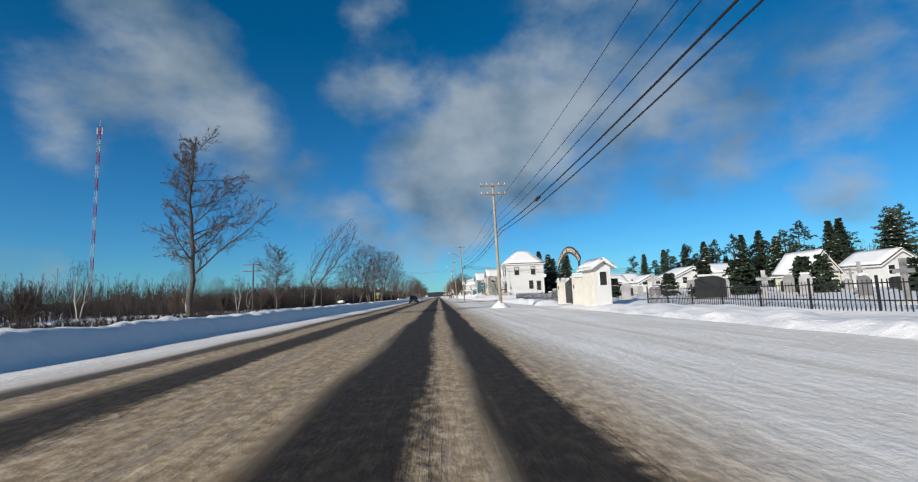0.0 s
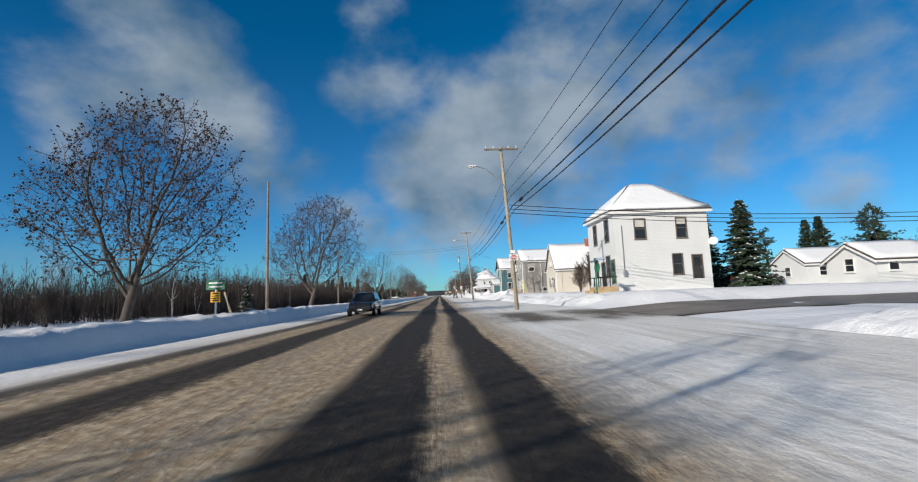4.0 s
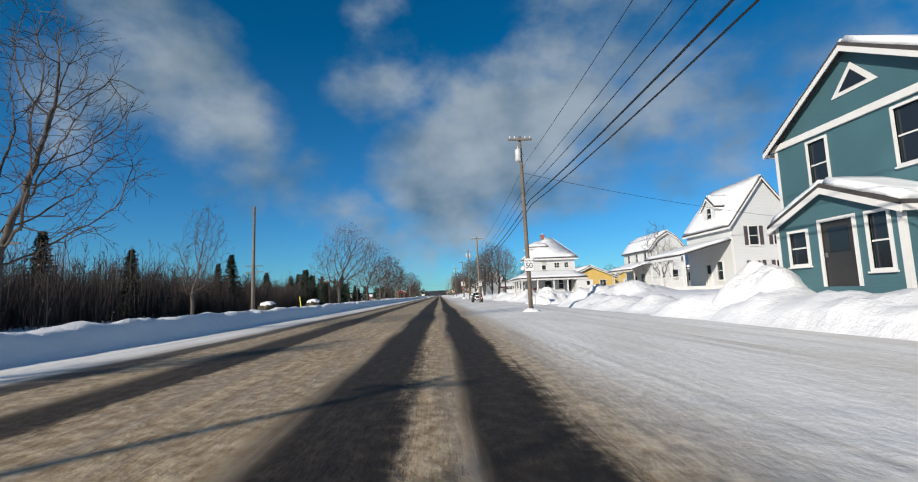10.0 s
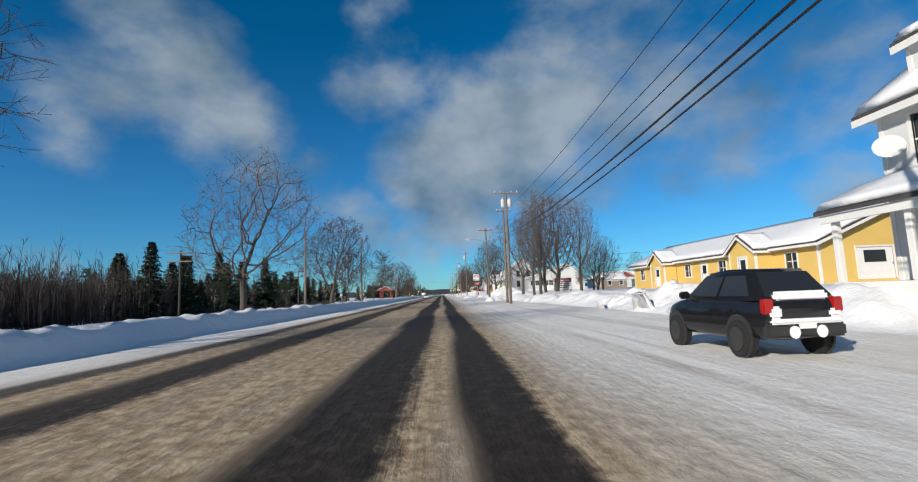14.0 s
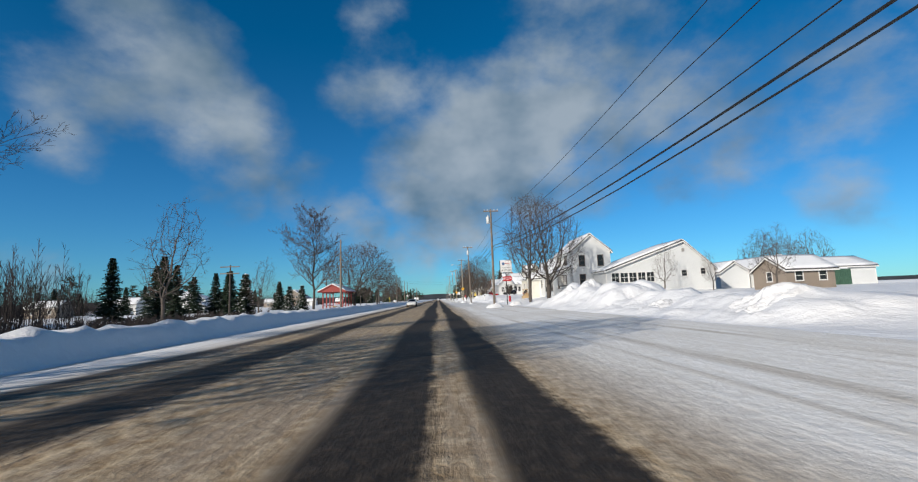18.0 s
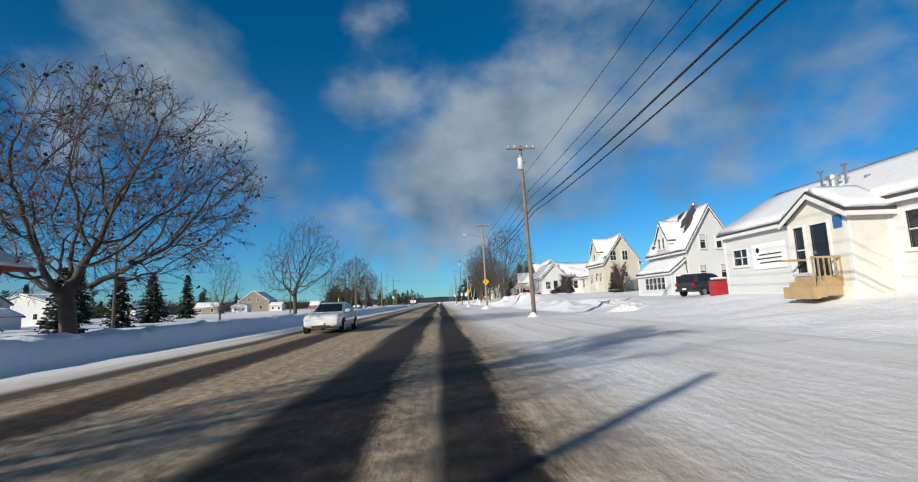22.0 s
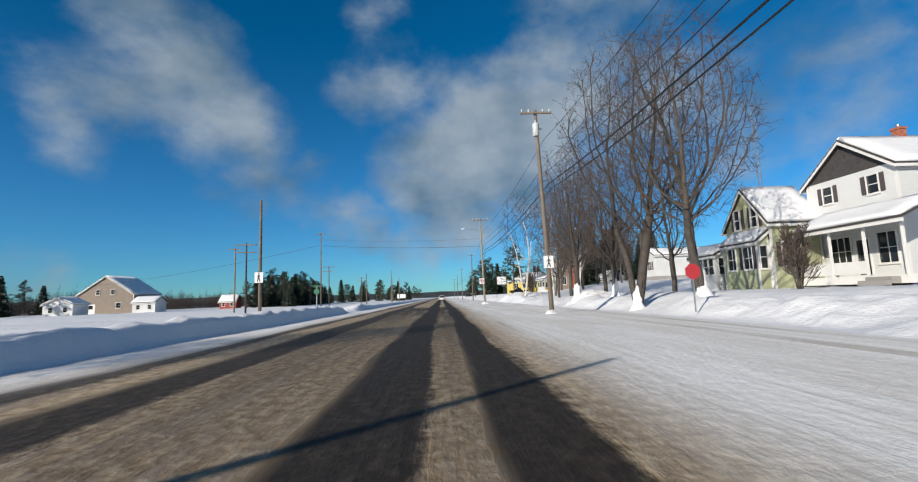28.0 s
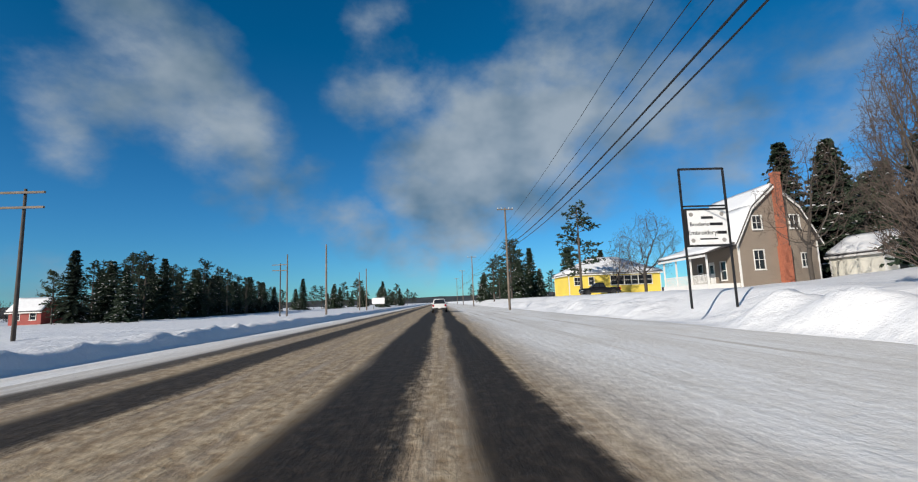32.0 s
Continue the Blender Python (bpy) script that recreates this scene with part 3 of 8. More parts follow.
def limbs(seed, height, trunk_r, counts, spread=0.75, rise=0.25, bare=0.22, lean=(0.0, 0.0), reach=0.62, fork=0):
    """Tapered segments of a leafless broad tree: thick ones and twigs, and the ends of the twigs."""
    rnd = random.Random(seed)
    thick, thin, tips = [], [], []

    def grow(p, d, length, r, level):
        steps = (7, 6, 4, 2, 1)[level]
        pts, q, v = [(p, r)], p.copy(), d.copy()
        for k in range(steps):
            jit = (0.07, 0.16, 0.22, 0.28, 0.3)[level]
            v = (v + Vector((rnd.gauss(0, jit), rnd.gauss(0, jit), rnd.gauss(0, jit * 0.6))) + Vector((lean[0], lean[1], rise if level else 0.1)) * 0.22).normalized()
            q = q + v * (length / steps)
            rr = r * (1 - 0.82 * (k + 1) / steps) if level else r * (1 - 0.75 * (k + 1) / steps)
            pts.append((q, max(rr, (0.03, 0.02, 0.012, 0.010, 0.009)[level])))
        (thick if level < 2 else thin).extend((a[0], b[0], a[1], b[1]) for a, b in zip(pts, pts[1:]))
        if level + 1 >= len(counts) + 1:
            tips.append(pts[-1][0])
            return
        n = counts[level]
        start = bare if level == 0 else 0.18
        for k in range(n):
            f = start + (1 - start) * (k + rnd.random() * 0.8) / n
            i = min(int(f * steps), steps - 1)
            t = f * steps - i
            a = pts[i][0].lerp(pts[i + 1][0], min(t, 1))
            rad = pts[i][1] * (1 - t) + pts[i + 1][1] * min(t, 1)
            along = (pts[i + 1][0] - pts[i][0]).normalized()
            side = along.orthogonal().normalized()
            side = rotate_about(side, along, rnd.random() * 6.283 if level else k * 2.4 + rnd.random())
            ang = spread * (0.75 + 0.5 * rnd.random())
            nd = (along * math.cos(ang) + side * math.sin(ang)).normalized()
            if level == 0:
                le = height * reach * (1.0 - 0.55 * (f - start) / (1 - start)) * (0.75 + 0.4 * rnd.random())
            else:
                le = length * (0.62 - 0.25 * f) * (0.7 + 0.6 * rnd.random())
            grow(a, nd, le, max(min(rad * 0.52, r * 0.42), 0.006), level + 1)

    base = Vector((0, 0, -0.3))
    if fork:
        for k in range(fork):
            a = k * 6.283 / fork + rnd.random()
            grow(base + Vector((math.cos(a), math.sin(a), 0)) * trunk_r * 0.8, Vector((math.cos(a) * 0.13, math.sin(a) * 0.13, 1)).normalized(), height * (0.85 + 0.2 * rnd.random()), trunk_r, 0)
    else:
        grow(base, Vector((lean[0] * 0.4, lean[1] * 0.4, 1)).normalized(), height * 0.92, trunk_r, 0)
    return thick, thin, tips


def crown_tree(name, seed, height, width, foot, label, lean=1.0, trunk_r=0.2, stems=1, points=620, rise=0.16, shape=1.0, twigs=3, leaves=0, bark=None, twig=None, gaps=0.25):
    """A leafless broad tree whose limbs grow towards points scattered in its crown: an egg of that height and width above a bare foot."""
    rng = np.random.default_rng(seed)
    mid, half = (height + foot) / 2, (height - foot) / 2
    pts = []
    while len(pts) < points * 1.7:
        p = rng.uniform(-1, 1, 3)
        q = np.linalg.norm(p)
        if q > 1 or q < 0.25 and rng.random() < 0.6:
            continue
        if noise.noise((p[0] * 2.1 + seed, p[1] * 2.1, p[2] * 2.1)) < -0.62 + gaps:
            continue
        w = width / 2 * (1 - 0.30 * shape * (p[2] + 0.25))
        pts.append((p[0] * w + lean * (p[2] + 1) / 2, p[1] * w, mid + p[2] * half))
    aim = np.array(pts)
    pos, up = [], []
    for s in range(stems):
        a = 6.283 * s / stems + rng.random()
        out = 0.0 if stems == 1 else 0.25
        q = np.array([0.0, 0.0, -0.3])
        up.append(-1)
        pos.append(q)
        top = foot * (1.0 if stems == 1 else 1.15 + 0.3 * rng.random())
        d = np.array([math.cos(a) * out * 0.9 + lean * 0.03, math.sin(a) * out * 0.9, 1.0])
        while q[2] < top:
            d = d + rng.normal(0, 0.05, 3)
            d /= np.linalg.norm(d)
            q = q + d * 0.42
            up.append(len(pos) - 1)
            pos.append(q)
    pos_a = np.array(pos)
    gap = ((aim[:, None] - pos_a[None]) ** 2).sum(2)
    near, best = gap.argmin(1), gap.min(1)
    step, alive = 0.38, np.ones(len(aim), bool)
    wind = np.array([0.10 * lean, 0.0, 0.0])
    for _ in range(90):
        if not alive.any():
            break
        pull = {}
        for k in np.nonzero(alive)[0]:
            d = aim[k] - pos[near[k]]
            pull.setdefault(int(near[k]), []).append(d / (np.linalg.norm(d) + 1e-6))
        grown = []
        for k, ds in pull.items():
            d = np.mean(ds, 0) + np.array([0, 0, rise]) + wind + rng.normal(0, 0.13, 3)
            q = pos[k] + d / (np.linalg.norm(d) + 1e-6) * step
            up.append(k)
            pos.append(q)
            grown.append(len(pos) - 1)
        fresh = np.array([pos[k] for k in grown])
        gap = ((aim[:, None] - fresh[None]) ** 2).sum(2)
        low, which = gap.min(1), gap.argmin(1)
        better = low < best
        near = np.where(better, np.array(grown)[which], near)
        best = np.minimum(best, low)
        alive &= best > 0.26
    n = len(pos)
    load = np.zeros(n)
    ends = np.ones(n, bool)
    ends[[k for k in up if k >= 0]] = False
    for k in range(n - 1, -1, -1):
        if ends[k]:
            load[k] += 1.0
        if up[k] >= 0:
            load[up[k]] += load[k]
    r = 0.013 * load ** (math.log(trunk_r / 0.013) / math.log(load.max()))
    V = [Vector(p) for p in pos]
    thick, thin, tips = [], [], []
    for k in range(n):
        if up[k] < 0:
            continue
        seg = (V[up[k]], V[k], float(min(r[up[k]], r[k] * 1.35)), float(r[k]))
        (thick if r[k] > 0.035 else thin).append(seg)
        if r[k] > 0.03:
            continue
        along = (V[k] - V[up[k]]).normalized()
        for _ in range(twigs if ends[k] else max(1, twigs - 2)):
            d = (along + Vector(rng.normal(0, 0.55, 3)) + Vector((0.12 * lean, 0, 0.30))).normalized()
            e = V[k] + d * (0.45 + 0.55 * rng.random())
            thin.append((V[k], e, 0.010, 0.006))
            tips.append(e)
            for _ in range(2):
                f = V[k].lerp(e, 0.35 + 0.5 * rng.random())
                thin.append((f, f + (d + Vector(rng.normal(0, 0.6, 3))).normalized() * (0.22 + 0.25 * rng.random()), 0.007, 0.005))
    t = thing(name, (0, 0, 0), label, "tree")
    v, f = tubes(thick, 6)
    raw("trunk", v, f, bark or BARK, t, smooth=True)
    v, f = tubes(thin, 3)
    tagged(raw("crown", v, f, twig or TWIG, t), kind="stuff")
    if leaves:
        rnd = random.Random(seed + 5)
        lv, lf = [], []
        for p in rnd.sample(tips, min(len(tips), leaves)):
            for _ in range(2):
                c = p + Vector((rnd.gauss(0, .10), rnd.gauss(0, .10), rnd.gauss(0, .10)))
                a = Vector((rnd.gauss(0, 1), rnd.gauss(0, 1), rnd.gauss(0, 1))).normalized() * (0.055 + 0.045 * rnd.random())
                b = a.orthogonal().normalized() * a.length
                i = len(lv)
                lv += [c - a, c + b * 0.8 + a * 0.1, c + a, c - b * 0.8 + a * 0.1, c + a.cross(b).normalized() * 0.03]
                lf += [(i, i + 1, i + 4), (i + 1, i + 2, i + 4), (i + 2, i + 3, i + 4), (i + 3, i, i + 4)]
        tagged(raw("leaves", lv, lf, LEAF, t, "withered brown leaves still on the twigs"), kind="stuff")
    return t


def leader_tree(name, seed, height, reach, label, foot=0.26, count=20, up=0.6, bias=0.0, trunk_r=0.19):
    """A leafless tree with one straight stem to its top and limbs of uneven length, longer towards +x where biased."""
    rnd = random.Random(seed)
    thick, thin = [], []
    stem = [Vector((0.10 * rnd.gauss(0, 1) * (k > 1), 0.10 * rnd.gauss(0, 1) * (k > 1), -0.4 + (height + 0.4) * k / 12)) for k in range(13)]
    rad = lambda z: trunk_r * (1.0 - 0.93 * min(1.0, max(0.0, z / height)) ** 0.8) + 0.008
    thick += [(a, b, rad(a.z), rad(b.z)) for a, b in zip(stem, stem[1:])]

    def shoot(p, way, length, r, depth):
        n = 6 if depth == 0 else 4 if depth == 1 else 3
        for k in range(n):
            way = (way + Vector((rnd.gauss(0, .16), rnd.gauss(0, .16), rnd.gauss(.03, .10)))).normalized()
            q, r1 = p + way * (length / n), r * (0.80 if depth < 2 else 0.72)
            (thick if r > 0.022 else thin).append((p, q, max(r, .007), max(r1, .006)))
            if depth < 3:
                for _ in range(2 if depth < 2 else 1 + (rnd.random() < .5)):
                    side = way.orthogonal().normalized()
                    side = rotate_about(side, way, rnd.random() * 6.283)
                    turn = (way + side * (0.55 + 0.5 * rnd.random()) + Vector((0, 0, .12))).normalized()
                    shoot(p.lerp(q, rnd.random()), turn, length * (0.30 + 0.22 * rnd.random()) * (1 - 0.4 * k / n), max(r1 * 0.55, .008), depth + 1)
            p, r = q, r1

    for k in range(count):
        f = foot + (0.97 - foot) * (k / (count - 1)) ** 0.9
        az = k * 2.399 + rnd.gauss(0, .3)
        side = 1 + bias * math.cos(az)
        le = reach * (1.05 - f) ** 0.6 * (0.55 + 0.6 * rnd.random()) * side
        i = min(11, int((f * height + 0.4) / (height + 0.4) * 12))
        o = stem[i].lerp(stem[i + 1], (f * height + 0.4) / (height + 0.4) * 12 - i)
        e = up * (0.6 + 0.7 * rnd.random())
        shoot(o, Vector((math.cos(az), math.sin(az), e)).normalized(), le, rad(o.z) * 0.48, 0)
    t = thing(name, (0, 0, 0), label, "tree")
    v, f = tubes(thick, 6)
    raw("trunk", v, f, BARK, t, smooth=True)
    v, f = tubes(thin, 3)
    tagged(raw("crown", v, f, TWIG, t), kind="stuff")
    return t


def bush_tree(name, seed, height, trunk_r, counts, label, **kw):
    thick, thin, tips = limbs(seed, height, trunk_r, counts, **kw)
    t = thing(name, (0, 0, 0), label, "bush")
    v, f = tubes(thick, 6)
    raw("stems", v, f, BARK, t, smooth=True)
    v, f = tubes(thin, 3)
    tagged(raw("crown", v, f, TWIG, t), kind="stuff")
    return t


def spruce(name, seed, height, width, label, snowy=0.0, gaps=0.0, low=0.04):
    """A conifer: trunk, whorls of drooping boughs made of many needle sprays, and snow lying on some."""
    rnd = random.Random(seed)
    t = thing(name, (0, 0, 0), label, "tree")
    v, f = tubes([(Vector((0, 0, -0.3)), Vector((0, 0, height * 0.5)), height * 0.018 + 0.05, height * 0.012), (Vector((0, 0, height * 0.5)), Vector((0, 0, height)), height * 0.012, 0.02)], 7)
    raw("trunk", v, f, BARK, t)
    nv, nf, sv, sf = [], [], [], []
    rows = int(height * 4.4)
    for k in range(rows):
        h = low + (1 - low) * (k + rnd.random()) / rows
        rad = width * 0.5 * (1 - h) ** 0.8 * (0.75 + 0.5 * rnd.random()) + 0.15
        for j in range(9):
            if rnd.random() < gaps:
                continue
            a = rnd.random() * 6.283
            d = Vector((math.cos(a), math.sin(a), -0.25 + 0.25 * h))
            side = Vector((-math.sin(a), math.cos(a), 0))
            r = rad * (0.65 + 0.5 * rnd.random())
            sprays = max(3, int(r * 4.6))
            for s in range(sprays):
                q = (s + 0.6) / sprays
                c = Vector((0, 0, h * height)) + d * r * q + Vector((rnd.gauss(0, .06), rnd.gauss(0, .06), rnd.gauss(0, .07)))
                w, le = 0.34 * (1.15 - q) + 0.10, 0.26 + 0.20 * rnd.random()
                for sg in (-1, 1):
                    i = len(nv)
                    o = (d * 0.6 + side * sg * 0.8).normalized()
                    nv += [c, c + o * le + Vector((0, 0, -0.12)), c + o * le * 0.7 + side * sg * w * 0.4 + Vector((0, 0, 0.07)), c + d * le * 0.8 + Vector((0, 0, -0.05))]
                    nf += [(i, i + 1, i + 2), (i, i + 3, i + 1), (i, i + 2, i + 3)]
                if rnd.random() < snowy:
                    i = len(sv)
                    up = Vector((0, 0, 0.09))
                    sv += [c + up + d * 0.28, c + up + side * 0.2, c + up - d * 0.16, c + up - side * 0.2, c + up * 2.0]
                    sf += [(i, i + 1, i + 4), (i + 1, i + 2, i + 4), (i + 2, i + 3, i + 4), (i + 3, i, i + 4)]
    tagged(raw("crown", nv, nf, NEEDLE, t), kind="stuff")
    if sv:
        tagged(raw("snow", sv, sf, ROOFSNOW, t, "snow lying on the boughs"), kind="stuff")
    return t


def pine(name, seed, height, label):
    """A tall ragged pine: bare lower trunk, uneven boughs with tufts of needles."""
    rnd = random.Random(seed)
    t = thing(name, (0, 0, 0), label, "tree")
    segs, nv, nf = [(Vector((0, 0, -0.3)), Vector((0.1, 0, height * 0.6)), 0.24, 0.16), (Vector((0.1, 0, height * 0.6)), Vector((0, 0.1, height)), 0.16, 0.03)], [], []
    for k in range(46):
        h = 0.22 + 0.78 * (k + rnd.random()) / 46
        a = rnd.random() * 6.283
        r = height * 0.21 * (1 - (h - 0.45) ** 2 * 2.2) * (0.5 + 0.8 * rnd.random())
        d = Vector((math.cos(a), math.sin(a), 0.12 + 0.3 * rnd.random() * h))
        p0 = Vector((0, 0, h * height))
        segs.append((p0, p0 + d * r, 0.05, 0.015))
        for s in range(int(5 + r * 4)):
            c = p0 + d * r * (0.35 + 0.7 * rnd.random()) + Vector((rnd.gauss(0, .32), rnd.gauss(0, .32), rnd.gauss(0, .16)))
            for _ in range(6):
                o = Vector((rnd.gauss(0, 1), rnd.gauss(0, 1), rnd.gauss(0.25, .6))).normalized() * (0.25 + 0.2 * rnd.random())
                sd = o.orthogonal().normalized() * 0.085
                i = len(nv)
                nv += [c - sd, c + sd, c + o, c + o * 0.5 + sd.cross(o).normalized() * 0.08]
                nf += [(i, i + 1, i + 2), (i, i + 3, i + 2), (i + 1, i + 2, i + 3)]
    v, f = tubes(segs, 5)
    raw("trunk", v, f, BARK, t)
    tagged(raw("crown", nv, nf, NEEDLE, t), kind="stuff")
    return t


def scrub_patch(seed, wide, deep, count, tall):
    rnd = random.Random(seed)
    segs = []
    for _ in range(count):
        x, y = rnd.random() * wide, rnd.random() * deep
        h = tall * (0.30 + 0.62 * rnd.random() + 0.35 * rnd.random() ** 6)
        p = Vector((x, y, -0.8))
        top = p + Vector((rnd.gauss(0, .35), rnd.gauss(0, .35), h))
        r = 0.028 + 0.04 * rnd.random()
        segs.append((p, top, r, 0.012))
        for k in range(8):
            f = 0.25 + 0.72 * rnd.random()
            a = rnd.random() * 6.283
            b = p.lerp(top, f)
            le = h * 0.22 * (1.15 - f) + 0.25
            e = b + Vector((math.cos(a) * le * 0.55, math.sin(a) * le * 0.55, le))
            segs.append((b, e, 0.022, 0.011))
            segs.append((b.lerp(e, .5), b.lerp(e, .5) + Vector((math.cos(a + 1.3) * le * .4, math.sin(a + 1.3) * le * .4, le * .45)), 0.017, 0.009))
    return tubes(segs, 3)


def place(src, x, y, turn=0.0, size=1.0, group="", z=None, label="", stretch=1.0):
    zz = ground_z(x, y) if z is None else z
    c = copy_thing(src, pose(x, y, zz, 0, 0, turn))
    c.scale = (size, size, size * stretch)
    return tagged(c, label, group=group)


MAPLE = [crown_tree("maple_tree", 11, 12.2, 8.6, 2.3, "leafless roadside maple with ascending limbs", 1.6, 0.20, points=480, rise=0.24, twigs=2, gaps=0.34),
         crown_tree("maple_tree", 23, 11.6, 10.6, 2.2, "leafless wide-spreading roadside maple", 1.6, 0.22, points=520, rise=0.10, twigs=2, gaps=0.34),
         crown_tree("maple_tree", 37, 11.0, 5.6, 1.8, "slender leafless maple with upswept twigs", 1.2, 0.15, points=300, rise=0.34, twigs=2, gaps=0.30),
         crown_tree("maple_tree", 41, 11.0, 10.0, 2.0, "round-crowned leafless maple with dense twigs", 1.0, 0.24, points=760, rise=0.22),
         crown_tree("maple_tree", 43, 11.0, 5.6, 2.2, "leafless maple bent over by the wind", 4.2, 0.16, points=300, rise=0.10, twigs=2, shape=0.6)]
LEAFY = crown_tree("oak_tree", 53, 13.6, 11.6, 2.4, "roadside oak with withered brown leaves", 2.0, 0.25, points=900, rise=0.22, leaves=2600, shape=0.9)
ROUND = crown_tree("maple_tree", 97, 10.6, 12.4, 1.5, "wide round-crowned maple with a few withered leaves", 1.2, 0.28, points=1000, rise=0.26, leaves=420, shape=0.5, twigs=4)
WIDE = crown_tree("maple_tree", 59, 14.0, 11.5, 2.4, "tall wide maple with a dense haze of bare twigs", 1.0, 0.30, points=1250, rise=0.26, shape=0.4)
ELM = [crown_tree("elm_tree", 61, 17.0, 8.5, 3.6, "tall leafless tree with several trunks", 0.6, 0.26, stems=3, points=900, rise=0.36, shape=-0.3),
       crown_tree("elm_tree", 67, 15.5, 7.2, 3.0, "tall leafless tree with a dense brush of twigs", 0.5, 0.24, points=760, rise=0.34, shape=0.1)]
BUSH = bush_tree("bush", 71, 3.4, 0.05, (9, 6, 4), "leafless garden shrub with many stems", fork=7, spread=0.5, rise=0.6, bare=0.1, reach=0.5)
BIRCH = crown_tree("birch_tree", 83, 14.0, 6.4, 3.2, "white-barked leafless birch with a forked stem", 0.4, 0.105, stems=2, points=300, rise=0.40, bark=BIRCHBARK, twigs=3, gaps=0.3, shape=0.3)
LEAD = [leader_tree("maple_tree", 3, 11.5, 5.4, "leafless maple with a straight stem and long one-sided limbs", count=24, up=0.7, bias=0.3, trunk_r=.19),
        leader_tree("maple_tree", 8, 12.0, 8.0, "leafless maple with a straight stem and ascending limbs", count=26, up=0.95, foot=0.22, trunk_r=.18)]
SPRUCE = [spruce("spruce_tree", 5, 11.0, 7.0, "dark spruce with snow on its boughs", 0.10),
          spruce("spruce_tree", 6, 13.0, 6.0, "tall dark green spruce tree", 0.03, 0.1),
          spruce("spruce_tree", 8, 7.0, 4.2, "young green spruce laden with snow", 0.3)]
PINE = [pine("pine_tree", 3, 14.0, "tall ragged dark green pine"), pine("pine_tree", 4, 12.0, "ragged dark green pine tree")]
CEDARS = spruce("cedar_shrub", 9, 2.6, 1.7, "clipped dark cedar in the graveyard", 0.06, 0.0, 0.02)
SOURCES = [*MAPLE, *LEAD, ROUND, LEAFY, WIDE, *ELM, BUSH, BIRCH, *SPRUCE, *PINE, CEDARS]

# ---- roadside trees and woods ----
ROW = "row of trees along the road"
for i, (y, k, s) in enumerate([(28.8, "lead", 1.0), (44, "rise", .5), (57, "bent", 1.0), (72, 2, .47), (89.5, "oak", .84), (121.8, "oak", .98), (150.6, 1, .76), (164, "rise", .52), (179.5, 0, .98),
                               (193, 2, .66), (235.0, 1, 1.07), (262.8, 1, 1.1), (291, "oak", .9), (303.5, "rise", .7), (317.3, 2, .66), (331, 2, .47), (348.5, "rise", 1.0), (376.6, "round", 1.1),
                               (390, 2, .46), (407, 1, .93), (421, 2, .56), (437, "oak", .68), (465, "oak", .62)]):
    src = LEAD[("lead", "rise").index(k)] if k in ("lead", "rise") else LEAFY if k == "oak" else ROUND if k == "round" else MAPLE[4] if k == "bent" else MAPLE[k]
    place(src, (-17.0 if y > 460 else -15.3), y, (i * 37) % 40 - 20, s, ROW)
SIDE = "trees in front of the houses"
for x, y, k, s, turn in [(11.4, 279, 1, .75, 10), (11.6, 284, 1, .7, 80), (14.6, 290.6, 0, .85, 130), (17, 282, 1, .75, 90), (12.75, 355.4, 1, 1.02, 40)]:
    place(ELM[k], x, y, turn, s, SIDE)
for x, y, s, turn in [(14.8, 353.2, 1.0, 200), (13.2, 447, 1.02, 20), (16.4, 291.6, 1.0, 75)]:
    place(WIDE, x, y, turn, s, SIDE)
for x, y, k, s, turn in [(11.5, 291.0, 1, .95, 180), (20.5, 169, 2, .45, 0), (24, 172, 2, .5, 60), (24, 212, 2, .75, 90), (23, 296, 2, .9, 10), (27, 303, 0, .8, 40),
                         (25, 300, 3, .7, 20), (18.8, 157.6, 2, .66, 200), (15.9, 524.3, 2, .72, 70), (31, 353.6, 2, .62, 20), (38.5, 354.5, 2, .5, 110), (66, 384, 0, 1.0, 0), (76, 388, 3, 1.0, 50), (86, 392, 0, 1.1, 90), (26, 560, 0, .85, 20), (36, 560, 1, .8, 120), (47, 556, 0, .95, 200), (54, 562, 1, .9, 40), (40, 590, 3, 1.0, 10), (24, 582, 1, .8, 300), (33, 335, 2, .6, 0), (44, 352, 2, .7, 0), (33, 420, 1, .8, 0), (37, 186, 3, .8, 10), (42, 200, 1, .9, 70), (30, 606, 2, 1.0, 0)]:
    place(MAPLE[k], x, y, turn, s, SIDE)
